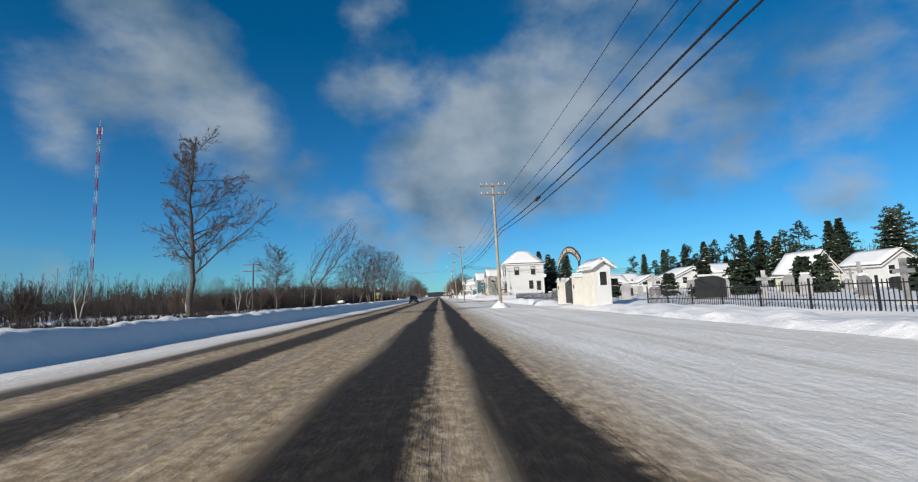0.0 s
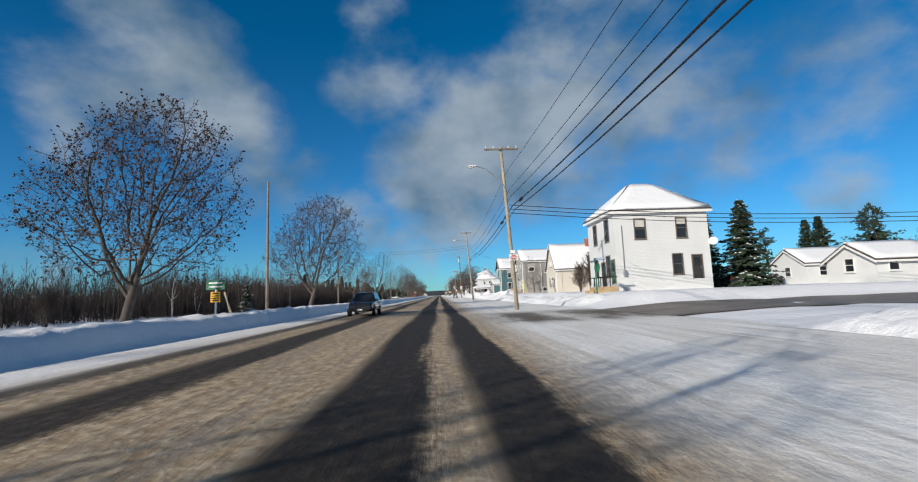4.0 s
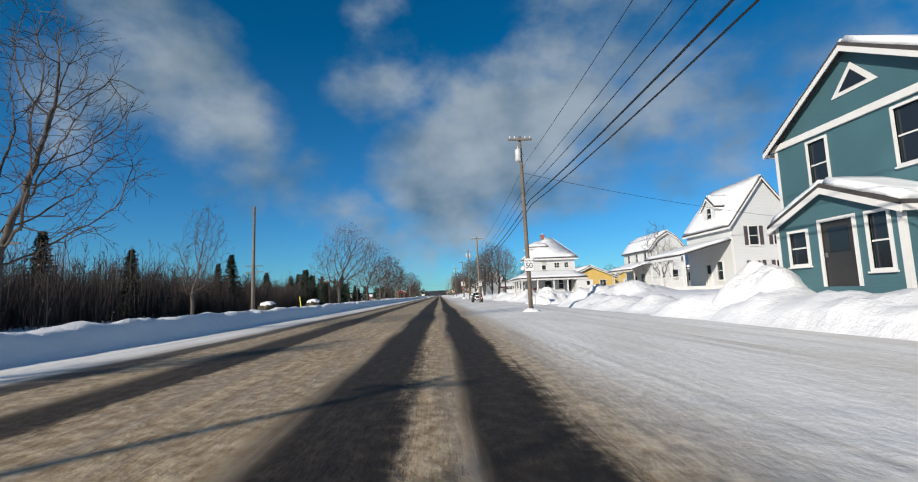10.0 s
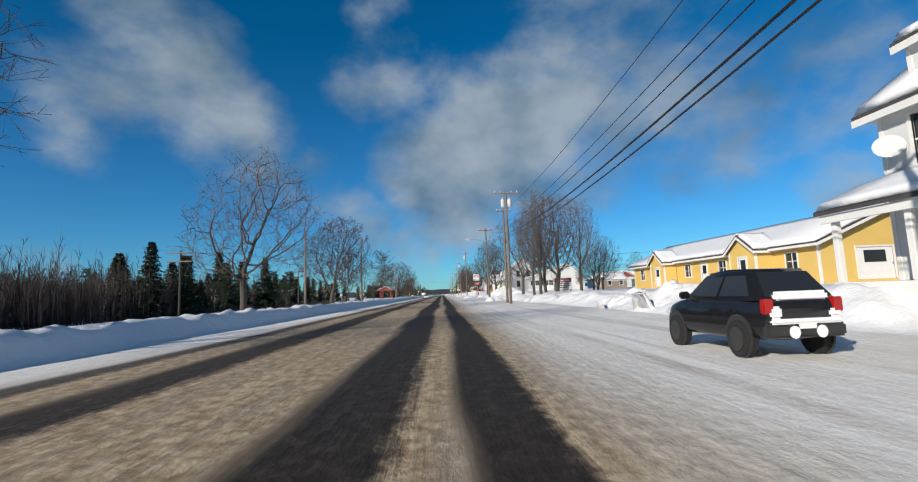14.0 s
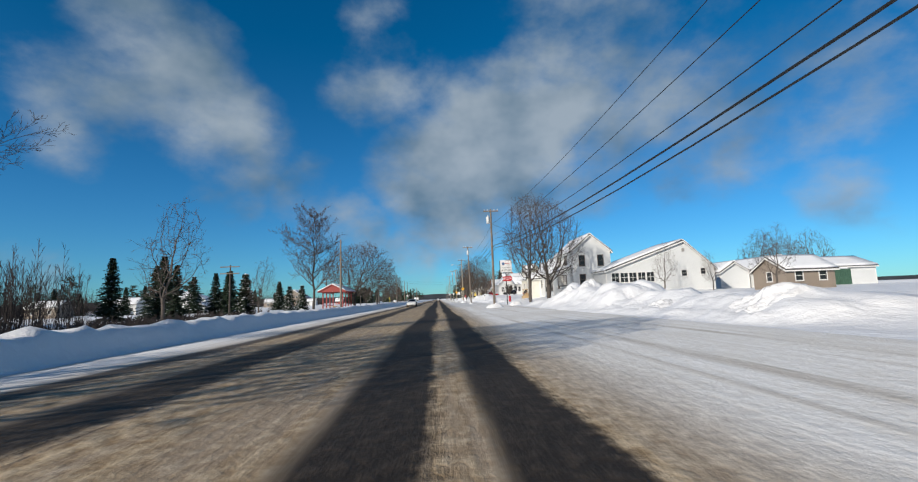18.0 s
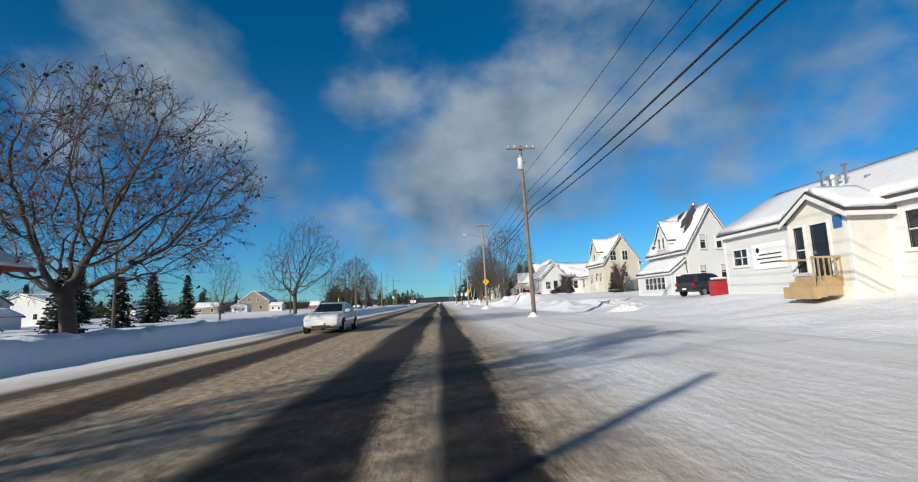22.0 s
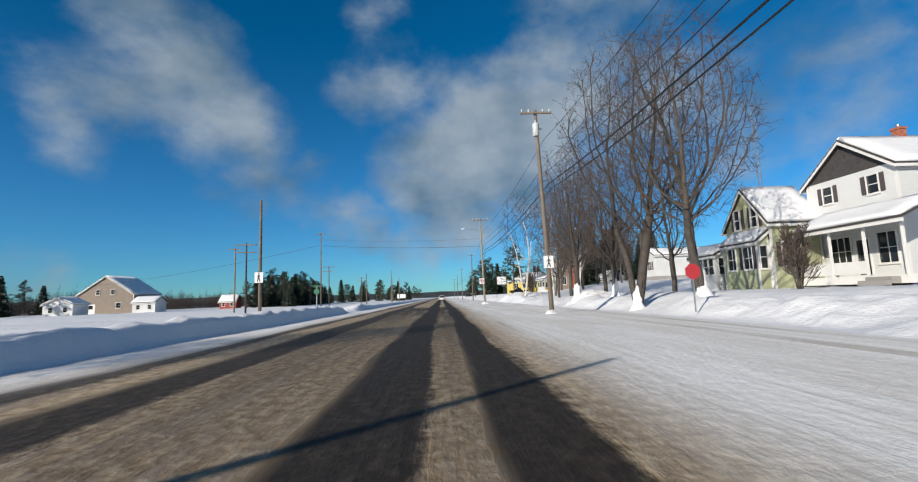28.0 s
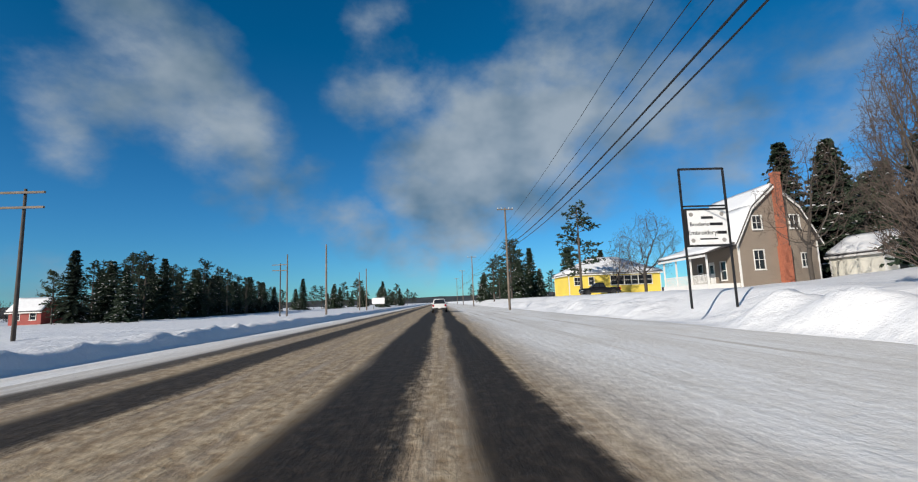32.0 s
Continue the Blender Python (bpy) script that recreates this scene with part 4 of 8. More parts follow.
for i, (x, y, k, s) in enumerate([(11.5, 486.8, 0, 1.0), (13.2, 494.7, 1, .75), (13.3, 483, 0, .9), (12.0, 500.5, 1, .9), (13.0, 504.1, 1, .85), (14.1, 510, 1, .85), (13.7, 513.8, 1, .7), (16.5, 506, 1, .9),
                                  (19, 497, 1, .85), (41, 566, 1, 1.1), (23, 548, 1, .8), (25, 541, 1, .8), (29, 545, 1, .75), (33.5, 543, 1, .8), (27, 552, 1, .85), (37, 549, 1, .9), (31, 538.5, 1, .7)]):
    c = place(ELM[k], x, y, i * 67, s, SIDE)
    if i < 5:
        z, cv, cf = ground_z(x, y), [], []
        for j in range(9):
            for q in range(14):
                ang = 6.2832 * q / 14
                top = 1.0 + 0.75 * noise.noise((math.cos(ang) * 1.1, math.sin(ang) * 1.1, i * 3.1)) - 0.35 * math.sin(ang)
                rr = (0.30 - 0.05 * j / 8 + (0.30 * (1 - j / 3) if j < 3 else 0)) * (1 + 0.16 * noise.noise((math.cos(ang) * 2, math.sin(ang) * 2, j * .7 + i))) * (0.6 if j == 8 else 1)
                cv.append((x + rr * math.cos(ang), y + rr * math.sin(ang), z - 0.15 + (top + 0.15) * j / 8))
        for j in range(8):
            for q in range(14):
                cf.append((j * 14 + q, j * 14 + (q + 1) % 14, (j + 1) * 14 + (q + 1) % 14, (j + 1) * 14 + q))
        raw("snow_crust", cv, cf, ROOFSNOW, c, "snow plastered on the foot of the trunk", True)
for x, y, s in [(12.6, 530, 1.15), (18.0, 533.7, 1.25), (22.4, 534.3, 1.1), (19.2, 524.2, .72)]:
    place(BIRCH, x, y, x * 40, s, SIDE)
for x, y, s in [(22.0, 131.5, 1.5), (23.2, 132.5, 1.7), (24.4, 133, 1.6), (21.4, 136, 1.2), (33.0, 206, .7), (27, 424, 1.2), (18.5, 483, .95), (16.0, 543, 1.0)]:
    place(BUSH, x, y, y * 31, s, "garden shrubs")
place(BUSH, 22.0, 434.0, 40, 1.45, "garden shrubs", stretch=.62)
for i, (x, y) in enumerate([(-33, 300), (-36, 306), (-31, 311), (-38, 316), (-34, 322), (-42, 309), (-29, 304), (-30, 318), (-40, 297), (-35, 292), (-44, 286), (-37, 281), (-33, 287), (-47, 300), (-45, 318)]):
    place((SPRUCE[1], PINE[1], SPRUCE[0])[i % 3], x, y, i * 57, 0.5 + 0.25 * ((i * 0.618) % 1), "dark conifers in the scrub")
for x, y, k, s in [(-39, 362, 1, .62), (-43, 366, 0, .75), (-37, 370, 1, .55), (-46, 371, 1, .8), (-50, 376, 0, .85), (-47, 360, 1, .7)]:
    place(SPRUCE[k], x, y, y * 31, s, "dark conifers in the scrub")
for i in range(34):
    place((SPRUCE[:2] + PINE)[i % 4], -100 - 40 * ((i * 0.618) % 1), 330 + 9 * i, i * 51, 0.6 + 0.4 * ((i * 0.71) % 1), "trees behind the far houses")
for x, y, k, s in [(26.4, 133, 0, 1.05), (29.6, 134, 1, .95), (33, 131, 0, .9), (36, 127, 1, .8), (28, 116, 0, .9), (31, 112, 0, .8), (31, 556, 0, .75), (39, 578, 1, 1.25), (42.5, 576, 0, 1.4), (45.5, 579, 1, 1.3), (55, 584, 0, 1.3), (59, 586, 1, 1.25)]:
    place(SPRUCE[k], x, y, y * 31, s, "spruces between the houses")
for i in range(54):
    x, y = 66 + 26 * ((i * 0.618) % 1), 16 + i * 2.8
    place((PINE + SPRUCE[:2])[i % 4], x, y, i * 41, 0.75 + 0.35 * ((i * 0.37) % 1), "pines behind the graveyard")
for i, (x, y) in enumerate([(42, 572), (45, 577), (40, 582), (48, 570), (44, 588), (15, 625), (18, 633), (22, 640), (19, 645), (13, 640), (28, 628), (36, 630), (17, 660), (23, 665), (14, 675), (50, 580), (22, 600)]):
    place((PINE + SPRUCE[:2])[i % 4], x, y, i * 41, 0.75 + 0.3 * ((i * 0.37) % 1), "pines by the last houses")
# conifers on the open side at the far end
for i in range(64):
    f = i / 64
    x, y = -44 - 16 * ((i * 0.618) % 1) - 14 * f, 596 + 105 * f + 6 * ((i * 0.37) % 1)
    place((SPRUCE[:2] + PINE)[i % 4], x, y, i * 51, 0.62 + 0.3 * ((i * 0.71) % 1), "conifer wood at the road's end")
for i in range(44):
    place((SPRUCE[:2] + PINE)[i % 4], -22 - 55 * ((i * 0.618) % 1), 715 + 7 * i, i * 51, 0.7 + 0.4 * ((i * 0.71) % 1), "conifer wood at the road's end")
for i in range(30):
    place((SPRUCE[:2] + PINE)[i % 4], 24 + 40 * ((i * 0.618) % 1), 690 + 9 * i, i * 51, 0.8 + 0.4 * ((i * 0.71) % 1), "conifer wood at the road's end")
for i, (x, y, k, s) in enumerate([(-42, 214, 1, .75), (-38, 250, 1, .8), (-46, 262, 1, .75), (-34, 282, 1, .7), (-50, 300, 0, .9), (-44, 320, 1, .9), (-52, 340, 0, 1.0), (-56, 350, 1, .9), (-33, 372, 2, 1.0), (-38, 384, 2, .9),
                                  (-46, 395, 1, .7), (-30, 395, 2, .8), (-52, 410, 1, .8), (-50, 440, 0, .8), (-60, 470, 1, .8), (-39, 415, 2, .9), (-30, 140, 2, .6), (-34, 216, 1, .6), (-66, 420, 0, .9), (-70, 450, 1, .9)]):
    place(SPRUCE[k], x, y, i * 67, s, "spruces across the field")

v, f = scrub_patch(1, 20, 22, 560, 6.4)
patch = tagged(raw("scrub_wood", v, f, SCRUB), "dense leafless brown scrub beyond the field", "scrub", kind="stuff")
patch.location = (-84, -30, -0.5)
v, f = scrub_patch(2, 20, 22, 260, 6.4)
far_patch = tagged(raw("scrub_wood", v, f, SCRUB), "leafless brown scrub far beyond the field", "scrub", kind="stuff")
far_patch.location = (-150, 730, -0.5)
for i in range(1, 34):
    back = 20 * (1 - smooth(-30 + 11 * i, 55, 100))
    c = copy_thing(patch, pose(-62 - back - 19 * (i % 2) + (5 if i % 3 else 0), -30 + 11 * i, -0.5, 0, 0, 0))
    c.scale = (1, 1, (0.85 + 0.7 * ((i * 0.618) % 1)) * (1 - back * 0.008))
for i in range(14):
    c = copy_thing(patch, pose(-53 + 2.5 * math.sin(i * 2.3), 138 + 10.5 * i, -0.5, 0, 0, 0))
    c.scale = (1, 1, 0.8 + 0.75 * ((i * 0.47) % 1))
for i in range(22):
    place((MAPLE[2], BIRCH, ELM[1])[i % 3], -36 - 16 * ((i * .618) % 1), 6 + 13 * i, i * 77, (.75, .55, .52)[i % 3], "taller trees in the scrub")
for i in range(24):
    c = copy_thing(far_patch, pose(-120 - 90 * ((i * .618) % 1), 250 + 22 * i, -0.5, 0, 0, 90 * (i % 4)))
    c.scale = (1.4, 1.4, 1.35)
for i in range(26):
    c = copy_thing(far_patch, pose(-150 - 10 * (i % 3), 330 + 20 * i, -0.5, 0, 0, 0))
    c.scale = (1, 1.1, 1.5 + 0.4 * ((i * 0.618) % 1))
for i in range(10):
    c = copy_thing(far_patch, pose(85, -20 + 20 * i, 1.5, 0, 0, 0))
    c.scale = (1, 1, 1.5)
# dead weeds showing through the field's snow, and fill for a dark band
v, f = scrub_patch(7, 9, 12, 420, 1.9)
weeds = tagged(raw("dead_weeds", v, f, SCRUB), "dead brown weeds, also filling a dark band of the snowy field", "weeds", kind="stuff")
weeds.location = (-36, -8, -0.45)
# copies from y 284 on are added only to darken a band
for i in range(1, 13):
    y = (2 + 11 * i) if i < 6 else 284 + 11.5 * (i - 6)
    copy_thing(weeds, pose(-33 - 5 * ((i * .618) % 1), y, -0.75 + .2 * ((i * .37) % 1), 0, 0, 0))
# thin saplings standing before the scrub
for i in range(40):
    place((BUSH, MAPLE[2], BIRCH, BUSH)[i % 4], -36 - 10 * ((i * .618) % 1), -15 + 8.6 * i, i * 77, (.9, .5, .4, 1.1)[i % 4], "saplings at the edge of the scrub")
for ob in SOURCES:
    for o in (*ob.children_recursive, ob):
        bpy.data.objects.remove(o)


# ---- poles and lines ----
def pole_at(x, y, top, label, lean=0.0, arm=None, low_arm=False, can=0, lamp=False, wood=None, insul=True, r=0.15, name="utility_pole"):
    z0 = ground_z(x, y) if abs(x) > 9.5 else 0.0
    t = thing(name, (x, y, z0), label, "utility pole", "poles along the road")
    h = top - z0
    part("pole", moved(lathe([(r, -0.6), (r * 0.95, h * 0.3), (r * 0.78, h * 0.75), (r * 0.66, h)], 10), pose(x, y, z0, 0, lean, 0)), wood or WOODPOLE, t, smooth=True)
    off = math.sin(radians(lean)) * h
    if arm:
        for k, (half, zz) in enumerate([(arm, top - 0.25)] + ([(arm, top - 1.1)] if low_arm else [])):
            part("crossarm", boxes([(x + off - half, y - 0.22, zz - 0.06, x + off + half, y - 0.10, zz + 0.06)], 0.01), WOODPOLE, t)
            if insul:
                for u in (-half + .12, -half * .45, half * .45, half - .12):
                    part("insulator", moved(lathe([(.035, 0), (.06, .05), (.04, .09), (.055, .14), (.02, .2)], 8), pose(x + off + u, y - 0.16, zz + 0.06)), CAN, t)
    for k in range(can):
        part("transformer", moved(lathe([(.17, 0), (.21, .04), (.21, .78), (.17, .86), (.05, .9), (.05, 1.05)], 14), pose(x - 0.36 + 0.72 * k, y - 0.05, top - 1.75)), CAN, t, "grey pole-mounted transformer can", True)
        part("bracket", boxes([(x - 0.3 + 0.55 * k, y - .04, top - 1.3, x + 0.05, y + .04, top - 1.2)]), STEEL, t)
    if lamp:
        zl = top - 1.9
        low = 1.7 if lamp == "steep" else 0.45
        pts = [Vector((x + off * .7, y - .1, zl + .42 - low)), Vector((x - .9, y - .1, zl + .42 - low * .55)), Vector((x - 1.9, y - .1, zl + .42 - low * .1)), Vector((x - 2.5, y - .1, zl + .42))]
        v, f = tubes([(a, b, .04, .035) for a, b in zip(pts, pts[1:])], 7)
        raw("lamp_arm", v, f, STEEL, t)
        head = part("lamp_head", moved(boxes([(-.38, -.14, -.07, .25, .14, .09)], .05), pose(x - 2.75, y - .1, zl + .42)), CAN, t)
        part("lens", boxes([(x - 3.05, y - .2, zl + .31, x - 2.7, y, zl + .36)], .01), LENS, head)
    return t


P = [(5.7, 43.0, 11.9), (5.45, 99.4, 12.0), (5.65, 144.7, 11.9), (6.0, 193.6, 11.8), (5.9, 230.9, 9.6), (7.2, 274.4, 11.9), (6.9, 292.9, 10.5), (6.5, 345.8, 11.8), (6.7, 387.5, 12.0), (7.0, 422.2, 12.2),
     (6.7, 459.6, 11.6), (6.55, 487.7, 12.9), (6.15, 527.2, 12.6), (8.3, 584.0, 12.4), (8.0, 640, 12), (8, 690, 12), (8, 745, 12)]
pole_at(*P[0], "weathered pole with two stacked crossarms above a snow heap", arm=1.25, low_arm=True, lean=-1.2, wood=PALEPOLE)
pole_at(*P[1], "wooden corner pole with street lamp and small signs", arm=1.25, lamp="steep", lean=-3.0, wood=PALEPOLE)
pole_at(*P[2], "wooden pole with street lamp and a short crossarm", arm=.9, lamp=True, lean=-4.0, wood=PALEPOLE)
pole_at(*P[3], "wooden pole with transformer can and speed sign", arm=.8, can=1, lean=-1.0)
pole_at(*P[4], "wooden pole with crossarm and a parking sign", arm=.95, lean=-1.0)
pole_at(*P[5], "wooden pole with crossarm and transformer can", arm=1.3, can=2)
pole_at(7.5, 279, 10.8, "second wooden pole standing close behind another", arm=.9)
pole_at(*P[6], "wooden pole with crossarm and lamp above a snow heap", arm=1.1, lean=-1.0, lamp=True)
pole_at(*P[7], "wooden pole with transformer can and a snow heap at its foot", arm=.9, can=1)
pole_at(*P[8], "dark wooden pole with crossarm and a white lamp can", arm=1.0, can=1, lean=-1.5)
pole_at(*P[9], "wooden pole with street lamp and an amber crossing sign", arm=1.0, lamp=True, wood=PALEPOLE, lean=-1.0)
pole_at(*P[10], "wooden pole with an amber warning sign", arm=.7, lean=-1.0, wood=PALEPOLE)
pole_at(*P[11], "wooden pole with transformer can and a crossing sign", arm=1.0, can=1, lean=-1.5)
pole_at(*P[12], "wooden pole with street lamp, crossarm and a round prohibition sign", arm=1.2, lamp=True, wood=PALEPOLE, lean=-1.0)
pole_at(*P[13], "wooden pole with short crossarm", arm=1.0)
for p in P[14:]:
    pole_at(*p, "distant wooden pole with crossarm", arm=1.1)
for x, y, top, arm in [(-14.6, 106.4, 11.6, None), (-18.4, 152, 10.1, .8), (-13.6, 198, 8.3, None), (-14.2, 275.6, 8.4, None), (-12.0, 297.0, 10.4, None), (-11.7, 347, 8.8, None), (-11.8, 424, 8.5, None),
                       (-11.7, 453.5, 8.0, None), (-13.35, 494.0, 8.9, None), (-20.2, 538, 12.8, .9), (-13.5, 585, 8.7, None), (-22, 597, 9.0, None), (-15, 625, 8.7, None), (-19, 640, 9, None), (-30, 528, 9.5, .9)]:
    pole_at(x, y, top, "bare weathered wooden pole by the snowbank" if arm is None else "wooden pole with a small crossarm across the road", arm=arm, r=.13, insul=False)
for x, y, top in [(-24, 60.7, 6.5), (-27, 108, 6.5), (-28.5, 156.6, 6.5), (-27.4, 193.5, 6.5), (-26, 230, 6.5), (-25.5, 272.7, 6.5), (-26, 312, 6.5), (-26.5, 351.2, 6.5), (-24, 392, 6.6), (-23, 430, 7.0), (-22.5, 470, 7.5), (-22.2, 513, 8.2), (-22.9, 555, 8.4), (-24, 600, 8)]:
    t = pole_at(x, y, top, "old wooden line pole with two bare crossarms", arm=1.2, low_arm=True, r=.11, insul=False, wood=BARK, name="line_pole")


def cable(points, radius, sag, label):
    segs = []
    for a, b in zip(points, points[1:]):
        a, b = Vector(a), Vector(b)
        n = 10
        pts = [a.lerp(b, k / n) - Vector((0, 0, sag * 4 * (k / n) * (1 - k / n) * (b - a).length / 45)) for k in range(n + 1)]
        segs += [(p, q, radius, radius) for p, q in zip(pts, pts[1:])]
    v, f = tubes(segs, 5)
    return tagged(raw("power_cable", v, f, CABLE), label, "cable", "cables along the road")


back = [(5.7, -10, 11.9), (5.7, -60, 11.9)]
line = [back[1], back[0]] + P
for frac, dx, rad, sag in [(.85, .15, .013, .6), (.735, .2, .014, .55), (.69, .25, .017, .6), (.63, .32, .034, .6), (.605, .44, .028, .65)]:
    cable([(x + dx + (.1 if y == 292.9 else -.033 * z * frac if y == 99.4 else -.052 * z * frac if y == 144.7 else 0), y, z * frac * (.88 if y == 292.9 and frac < .7 else 1)) for x, y, z in line], rad, sag, "black overhead cable strung from pole to pole")
cable([(5.7, 145.4, 9.6), (-18.4, 152, 9.7)], .016, .9, "thin cable crossing the road to the far pole")
cable([(5.7, 145.4, 9.2), (-18.4, 152, 9.3)], .016, .9, "thin cable crossing the road to the far pole")
cable([(6.0, 527.2, 9.6), (-20.5, 538, 11.6)], .012, .5, "thin cable crossing the road to the far pole")
cable([(6.0, 527.2, 8.5), (-20.5, 538, 10.6), (-75, 560, 6)], .024, .5, "thin cable crossing the road to the far pole")
for z in (7.75, 7.45, 7.15):
    cable([(5.4, 100.2, z), (60, 92, z - 1.2)], .026, 1.2, "cable leading away over the side street")
cable([(6.9, 292.9, 6.3), (50, 300, 7.6)], .02, .5, "cable leading away over the side street")
cable([(6.1, 194.2, 9.4), (29, 200.5, 6.8)], .014, .5, "service cable leading to a house")
cable([(5.7, 145.4, 8.4), (17, 161, 6.8)], .014, .5, "service cable leading to a house")
cable([(6.7, 346, 10), (22, 362, 7.2)], .014, .5, "service cable leading to a house")
cable([(7.4, 423.5, 9), (27, 440, 6)], .014, .5, "service cable leading to a house")

# splice sleeves threaded on the heaviest cable
def on_bundle(y):
    for (xa, ya, za), (xb, yb, zb) in zip(line, line[1:]):
        if ya <= y <= yb:
            q = (y - ya) / (yb - ya)
            a, b = (za * (.63 * .88 if ya == 292.9 else .63)), (zb * (.63 * .88 if yb == 292.9 else .63))
            sag = .6 * 4 * q * (1 - q) * math.hypot(xb - xa, yb - ya) / 45
            tip = lambda y: -.033 if y == 99.4 else -.052 if y == 144.7 else 0.0
            return xa + tip(ya) * a + (xb + tip(yb) * b - xa - tip(ya) * a) * q + .32, a + (b - a) * q - sag
    return 5.9, 7.0


line = sorted(line, key=lambda p: p[1])
for y in (96.3, 103, 105.5, 26.5, 147.5, 294.2, 291.4):
    x, z = on_bundle(y)
    b = part("splice_box", moved(boxes([(-.09, -.45, -.09, .09, .45, .09)], .04), pose(x, y, z - .03)), CABLE)
    tagged(b, "black splice sleeve on the cable bundle", "cable box", "splice boxes on the cables")

# lattice mast far over the scrub
mast = thing("radio_mast", (-176, 243.5, 0), "tall slender red and white lattice radio mast beyond the scrub", "mast")
mx, my, mh = -176.0, 243.5, 97.0
for k in range(14):
    z0, z1, w = mh * k / 14, mh * (k + 1) / 14, 0.65
    c = [(mx - w, my - w), (mx + w, my - w), (mx, my + w)]
    segs = []
    for i in range(3):
        a, b = c[i], c[(i + 1) % 3]
        segs += [(Vector((*a, z0)), Vector((*a, z1)), .11, .11), (Vector((*a, z0)), Vector((*b, z1)), .06, .06), (Vector((*b, z0)), Vector((*a, z1)), .06, .06)]
    v, f = tubes(segs, 4)
    raw("section", v, f, SIGNRED if k % 2 else CAN, mast)
for u in (-1.2, 1.2):
    part("antenna", moved(lathe([(.35, 0), (.35, 3.4)], 8), pose(mx + u, my, mh - 4)), CAN, mast)
part("beacon_rod", moved(lathe([(.12, 0), (.05, 4)], 6), pose(mx, my, mh)), SIGNRED, mast)

# ---- houses ----
def wall_mesh(face, at, u0, u1, z0, z1, holes, th):
    """One wall with openings cut right through it."""
    us = sorted({u0, u1, *[min(max(q, u0), u1) for h in holes for q in h[:2]]})
    zs = sorted({z0, z1, *[min(max(q, z0), z1) for h in holes for q in h[2:]]})
    bm = bmesh.new()

    def pt(u, z, d):
        return (u, at + d, z) if face == "S" else (at + d, u, z)
    grid = {}

    def vert(i, k, d):
        if (i, k, d) not in grid:
            grid[i, k, d] = bm.verts.new(pt(us[i], zs[k], th if d else 0))
        return grid[i, k, d]
    keep = {(i, k) for i in range(len(us) - 1) for k in range(len(zs) - 1)
            if not any(h[0] < (us[i] + us[i + 1]) / 2 < h[1] and h[2] < (zs[k] + zs[k + 1]) / 2 < h[3] for h in holes)}
    for i, k in keep:
        bm.faces.new([vert(i, k, 0), vert(i + 1, k, 0), vert(i + 1, k + 1, 0), vert(i, k + 1, 0)])
        bm.faces.new([vert(i, k + 1, 1), vert(i + 1, k + 1, 1), vert(i + 1, k, 1), vert(i, k, 1)])
        for (di, dk), (a, b) in {(-1, 0): ((0, 0), (0, 1)), (1, 0): ((1, 0), (1, 1)), (0, -1): ((0, 0), (1, 0)), (0, 1): ((0, 1), (1, 1))}.items():
            if (i + di, k + dk) not in keep:
                bm.faces.new([vert(i + a[0], k + a[1], 0), vert(i + b[0], k + b[1], 0), vert(i + b[0], k + b[1], 1), vert(i + a[0], k + a[1], 1)])
    bmesh.ops.recalc_face_normals(bm, faces=bm.faces[:])
    return bm


def railing(parent, spec, mat):
    """A handrail and its balusters, each a part."""
    for k, b in enumerate(spec):
        part("baluster" if abs(b[3] - b[0]) < .12 and abs(b[4] - b[1]) < .12 else "handrail", boxes([b]), mat, parent)


def on_face(face, at, u0, u1, z0, z1, d0, d1):
    """A box on a wall: d0..d1 is the depth, positive into the house."""
    if face == "S":
        return (u0, at + d0, z0, u1, at + d1, z1)
    if face == "W":
        return (at + d0, u0, z0, at + d1, u1, z1)
    return (at - d1, u0, z0, at - d0, u1, z1)


def window(house, face, at, u, z, w, h, bars=1, blind=0.0, shutters=None, frame_mat=None, proud=0.0):
    u0, u1, z0, z1, t = u - w / 2, u + w / 2, z, z + h, 0.09
    ring = [(u0 - t, u0, z0 - t, z1 + t), (u1, u1 + t, z0 - t, z1 + t), (u0, u1, z1, z1 + t), (u0, u1, z0 - t, z0)]
    fr = part("window", boxes([on_face(face, at, a, b, c, d, -.045 - proud, .06 - proud) for a, b, c, d in ring]), frame_mat or TRIM, house)
    part("sill", boxes([on_face(face, at, u0 - t * 1.4, u1 + t * 1.4, z0 - t - .05, z0 - t, -.10 - proud, -proud)]), frame_mat or TRIM, fr)
    rails = [(u0, u1, z0 + h * .5 - .025, z0 + h * .5 + .025)]
    if bars > 1:
        rails += [(u0 + w * k / bars - .02, u0 + w * k / bars + .02, z0, z1) for k in range(1, bars)]
    part("sash", boxes([on_face(face, at, a, b, c, d, .03 - proud, .075 - proud) for a, b, c, d in rails]), frame_mat or TRIM, fr)
    part("pane", boxes([on_face(face, at, u0, u1, z0, z1, .07 - proud, .085 - proud)]), PANE, fr)
    if blind:
        part("blind", boxes([on_face(face, at, u0 + .03, u1 - .03, z1 - h * blind, z1 - .02, .055 - proud, .069 - proud)]), BLIND, fr)
    if shutters:
        for a, b in ((u0 - t - .36, u0 - t - .04), (u1 + t + .04, u1 + t + .36)):
            part("shutter", boxes([on_face(face, at, a, b, z0 - .03, z1 + .03, -.05, -.004)], .008), shutters, fr)
    return (u0, u1, z0, z1)


